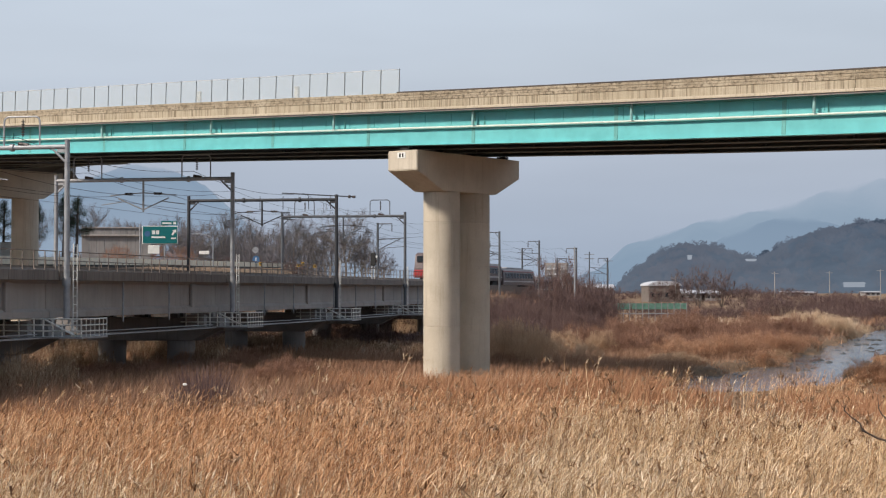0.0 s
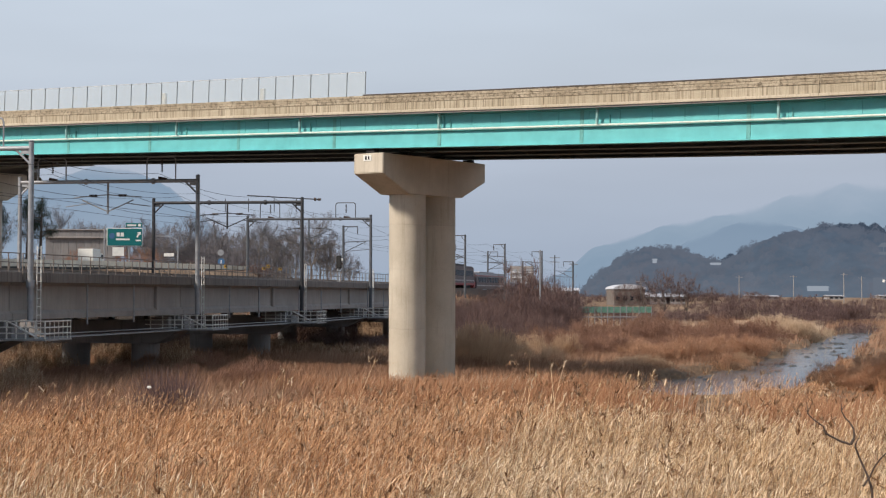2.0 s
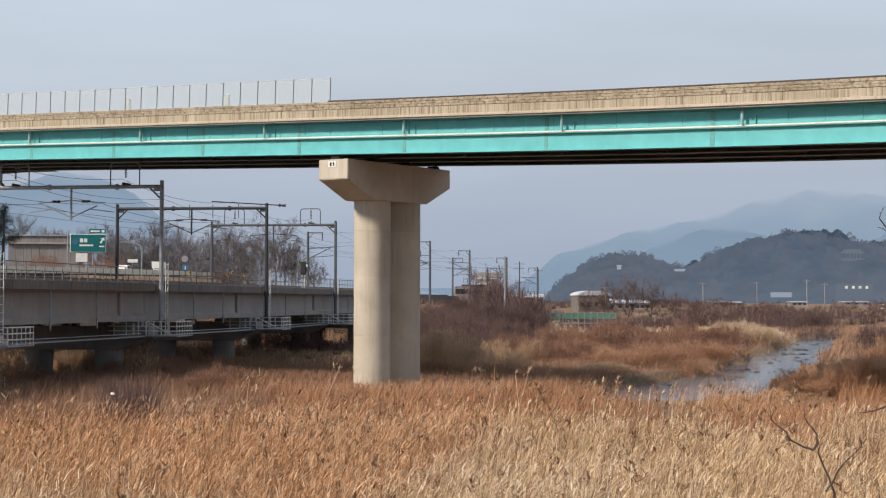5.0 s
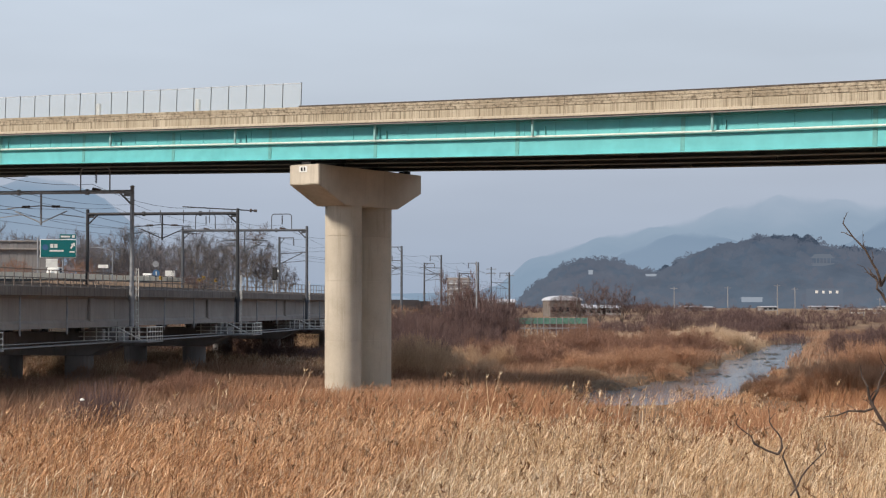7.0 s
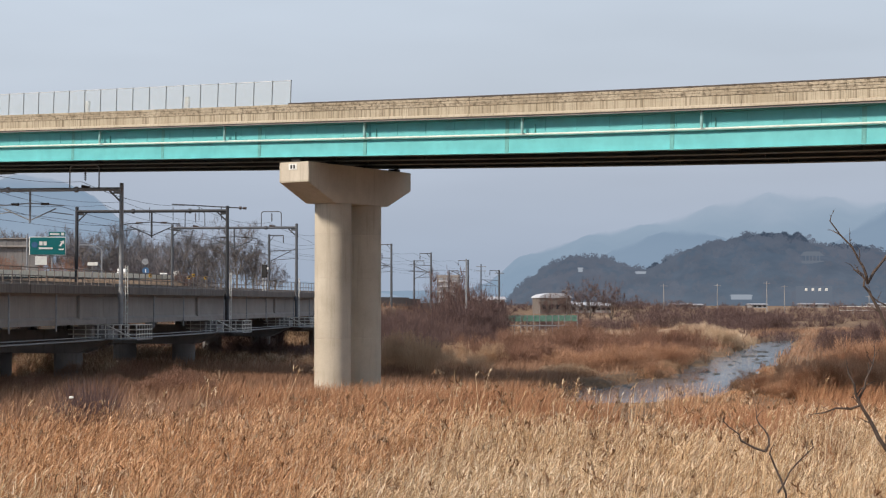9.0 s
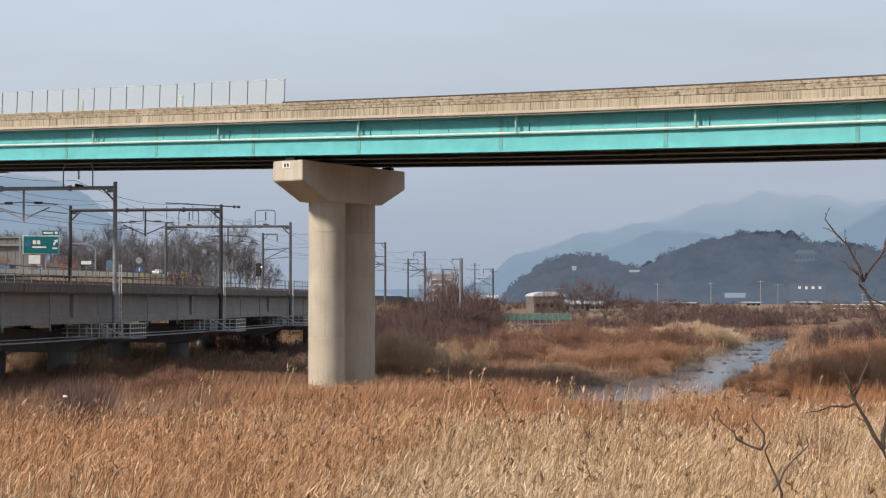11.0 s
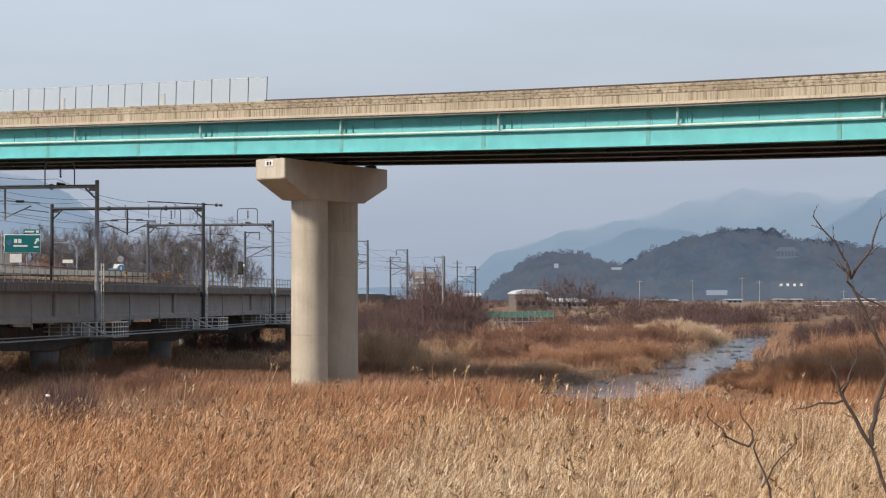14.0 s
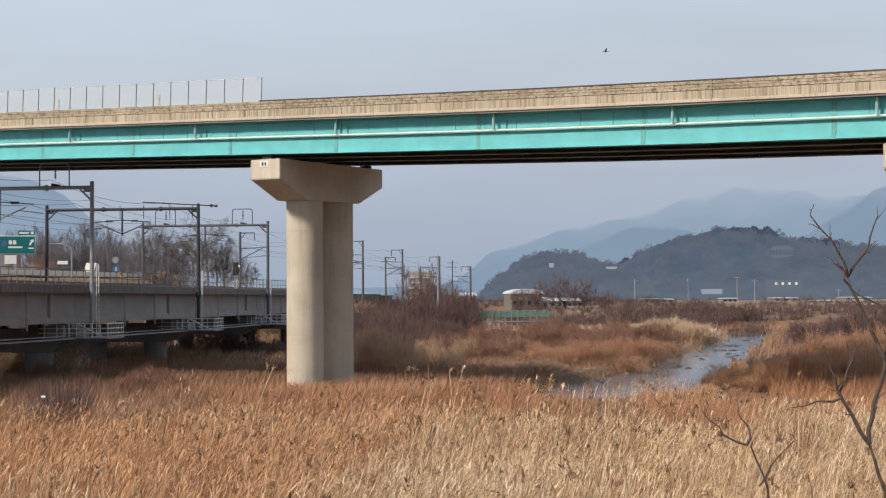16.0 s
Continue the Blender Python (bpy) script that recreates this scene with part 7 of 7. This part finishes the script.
# the bare shrub on the bank close to the camera
def near_shrub(px, dist, limbs, seed, label):
    """Bare shrub; each limb: start (across, up), radius, and strides (across, up) from knot to knot."""
    rng = np.random.RandomState(seed)
    x = math.tan(math.atan((px - 784) * PX) + radians(5.08)) * dist
    base = float(land(x, dist))
    g = thing("bare_shrub", pose(x, dist, base), label, "shrub", "bare shrubs")

    def twig(bm, p, d, ln, r):
        q = Vector(p)
        for k in range(3):
            d = (d + Vector(rng.normal(0, 0.22, 3))).normalized()
            e = q + d * ln / 3
            rod(bm, q, e, r * (1 - 0.28 * k), r * (1 - 0.28 * (k + 1)), 6)
            if k < 2 and rng.uniform() < 0.6:
                rod(bm, e, e + (d + Vector(rng.normal(0, 0.7, 3))).normalized() * ln * 0.16, r * 0.6, r * 0.4, 6)
            q = e

    for (x0, z0), r, strides in limbs:
        bm = B()
        q, y = Vector((x0, 0, z0 - base)), 0.0
        n = len(strides)
        for k, (dx, dz) in enumerate(strides):
            a = q
            for h in range(3):
                e = a + Vector((dx, rng.normal(0.02, 0.03), dz)) / 3 + Vector(rng.normal(0, 0.010, 3)) * (h < 2)
                f0, f1 = (k + h / 3) / n, (k + (h + 1) / 3) / n
                rod(bm, a, e, r * (1 - 0.62 * f0), r * (1 - 0.62 * f1), 8)
                bmesh.ops.create_icosphere(bm, subdivisions=1, radius=r * 1.15 * (1 - 0.62 * f1), matrix=Matrix.Translation(e))
                if z0 - base > 1.4 and rng.uniform() < 0.5:
                    d = Vector((dx, 0, dz)).normalized()
                    twig(bm, e, (d + Vector((rng.choice((-0.9, 0.9)), rng.normal(0, 0.3), 0.2))).normalized(), rng.uniform(0.06, 0.15), r * 0.35)
                a = e
            q = a
        twig(bm, q, Vector((rng.normal(0, 0.3), 0, 1)).normalized(), 0.08, r * 0.35)
        part("stem", bm, M_BARK_D, g)


near_shrub(1533, 9.0, [
    ((0.14, 2.1), 0.019, [(-0.06, 0.9), (-0.08, 0.93), (-0.07, 0.25)]),
    ((-0.07, 4.18), 0.013, [(-0.16, 0.255), (-0.08, 0.175)]),
    ((-0.23, 4.435), 0.007, [(-0.12, 0.0), (-0.10, -0.015)]),
    ((-0.23, 4.435), 0.008, [(0.03, 0.14), (0.035, 0.13)]),
    ((-0.07, 4.18), 0.014, [(0.03, 0.24), (0.065, 0.285), (0.065, 0.225), (0.05, 0.2)]),
    ((0.02, 4.66), 0.012, [(-0.08, 0.2), (-0.10, 0.19), (-0.02, 0.06)]),
    ((-0.18, 5.11), 0.009, [(-0.06, 0.12), (-0.165, 0.23)]),
    ((-0.18, 5.11), 0.009, [(0.14, 0.16), (0.075, 0.15)]),
    ((0.05, 4.9), 0.007, [(-0.10, 0.05), (-0.09, 0.09)]),
    ((0.32, 2.1), 0.015, [(-0.10, 1.0), (-0.03, 1.0), (0.05, 0.5)]),
    ((0.19, 4.1), 0.008, [(-0.06, 0.18), (0.02, 0.25)]),
], 14, "bare dark-twigged shrub on the bank")
near_shrub(1323, 9.5, [
    ((0.12, 2.0), 0.013, [(-0.05, 0.95), (-0.07, 0.95), (-0.09, 0.24)]),
    ((-0.09, 4.14), 0.008, [(0.006, 0.11), (-0.055, 0.115)]),
    ((-0.09, 4.14), 0.007, [(-0.12, 0.06), (-0.10, 0.10)]),
    ((-0.02, 3.9), 0.006, [(0.10, 0.14), (0.12, 0.10)]),
    ((0.25, 2.0), 0.009, [(0.05, 0.9), (0.02, 0.95)]),
], 5, "small bare shrub on the bank")

# ---- what moves ----
TRACK = np.array([(bay_frame(i) @ Vector((0, 8.2, 0))).xy[:] for i in range(len(NEAR))])
TRACK_S = np.r_[0, np.cumsum(np.hypot(*np.diff(TRACK, axis=0).T))]


def on_track(s):
    def p(q):
        return np.array([np.interp(q, TRACK_S, TRACK[:, 0]), np.interp(q, TRACK_S, TRACK[:, 1])])
    a, b = p(s - 7), p(s + 7)
    c, d = (a + b) / 2, b - a
    return Matrix.Translation((c[0], c[1], DECK + 0.30 + float(np.interp(s, TRACK_S, DROP)))) @ Matrix.Rotation(math.atan2(d[1], d[0]), 4, "Z")


def bearing_s(px):
    """Way along the track at which the bearing of a point is px / 2930 to the right."""
    s = np.linspace(TRACK_S[6], TRACK_S[-1], 4000)
    x, y = np.interp(s, TRACK_S, TRACK[:, 0]), np.interp(s, TRACK_S, TRACK[:, 1])
    return float(np.interp((px - 784) / 2930, x / y, s))


def slip_k(px):
    k = np.linspace(2.0, len(SLIP) - 1.01, 3000)
    p = np.array([slip_at(q)[0] for q in k])
    r = p[:, 0] / p[:, 1]
    end = int(np.argmax(r))
    return float(np.interp((px - 784) / 2930, r[:end], k[:end]))


def drive(v, rows, side, back=False):
    out = []
    for t, px in rows:
        p, d = slip_at(slip_k(px) if px > -90 else 2.0 + (px + 90) / 200)
        n = np.array((d[1], -d[0]))
        q = p + n * side
        out.append((t, Matrix.Translation((q[0], q[1], float(road_z(q[1])) + 0.004)) @ Matrix.Rotation(math.atan2(d[1], d[0]) + (math.pi if back else 0), 4, "Z")))
    walk(v, out)


def motions():
    tail0, tail4 = bearing_s(753), bearing_s(914)
    speed = (tail4 - tail0) / 4.2
    for k, car in enumerate([LOCO] + COACH):
        mid = tail0 + (9.2 if k == 0 else 18.9 + 11.0 + 21.8 * (k - 1))
        walk(car, [(t, on_track(mid + speed * t)) for t in np.arange(0, 16.01, 1.0)])
    drive(VAN, [(0, 4), (1, 92), (1.5, 150), (2, 199), (2.5, 241), (3, 286), (3.5, 318), (4, 345), (6.5, 448), (8, 481), (10, 500), (16, 520)], 2.0)
    drive(CAR_A, [(0, -90), (2.5, 60), (4, 230), (5, 325), (6.5, 403), (8, 450), (9, 470), (11, 492), (16, 515)], 2.0)
    drive(CAR_B, [(0, -300), (3, -90), (6, 150), (7.5, 300), (8.5, 370), (9, 395), (11.5, 478), (12.4, 490), (16, 515)], 2.0)
    drive(TRUCK_B, [(0, -500), (5, -200), (8, -20), (10, 260), (11.5, 423), (12.4, 446), (13, 470), (14.2, 492), (16, 512)], 2.0)
    drive(CAR_C, [(0, -560), (6, -260), (9, -60), (11, 200), (12.5, 330), (13.5, 400), (14.5, 440), (16, 480)], 2.0)
    drive(TRUCK_C, [(0, 522), (8, 512), (11.5, 494), (13.2, 478), (14.2, 460), (15.1, 448), (16, 428)], -2.0, True)
    at = [(0, 80.0, 120, 55), (12.5, 42.6, 118, 26.7)]
    for t, px, py, yaw, pitch in ((13.0, 1554, 95, -4.022, 1.737), (13.4, 1451, 160, -4.10, 1.68), (13.6, 1382, 182, -4.2, 1.69), (14.0, 1254, 202, -4.561, 1.766), (14.5, 1130, 190, -4.927, 1.818), (15.0, 1071, 161, -5.080, 1.803),
                                  (15.2, 1066, 134, -4.95, 1.80), (15.4, 1062, 118, -4.76, 1.79), (15.6, 1070, 105, -4.72, 1.78), (16.0, 1075, 97, -4.725, 1.767)):
        d = 120.0
        a = math.atan((px - 784) / 2930) - radians(yaw)
        b = math.atan((441 - py) / 2930) + radians(pitch)
        at.append((t, d * math.sin(a), d * math.cos(a), 5 + d * math.tan(b)))
    rows = []
    for i, (t, x, y, z) in enumerate(at):
        j = min(i, len(at) - 2)
        h = math.atan2(at[j + 1][2] - at[j][2], at[j + 1][1] - at[j][1])
        rows.append((t, Matrix.Translation((x, y, z)) @ Matrix.Rotation(radians(178 if i < 7 else 150), 4, "Z")))
    walk(BIRD, rows)
    for s, w in zip((1, -1), WINGS):
        flap = [(0.0, pose(0, 0, 0))]
        for n in range(0, 34):
            flap.append((12.6 + n * 0.1, pose(0, 0, 0, s * (38 if n % 2 else -22))))
        walk(w, flap)


motions()
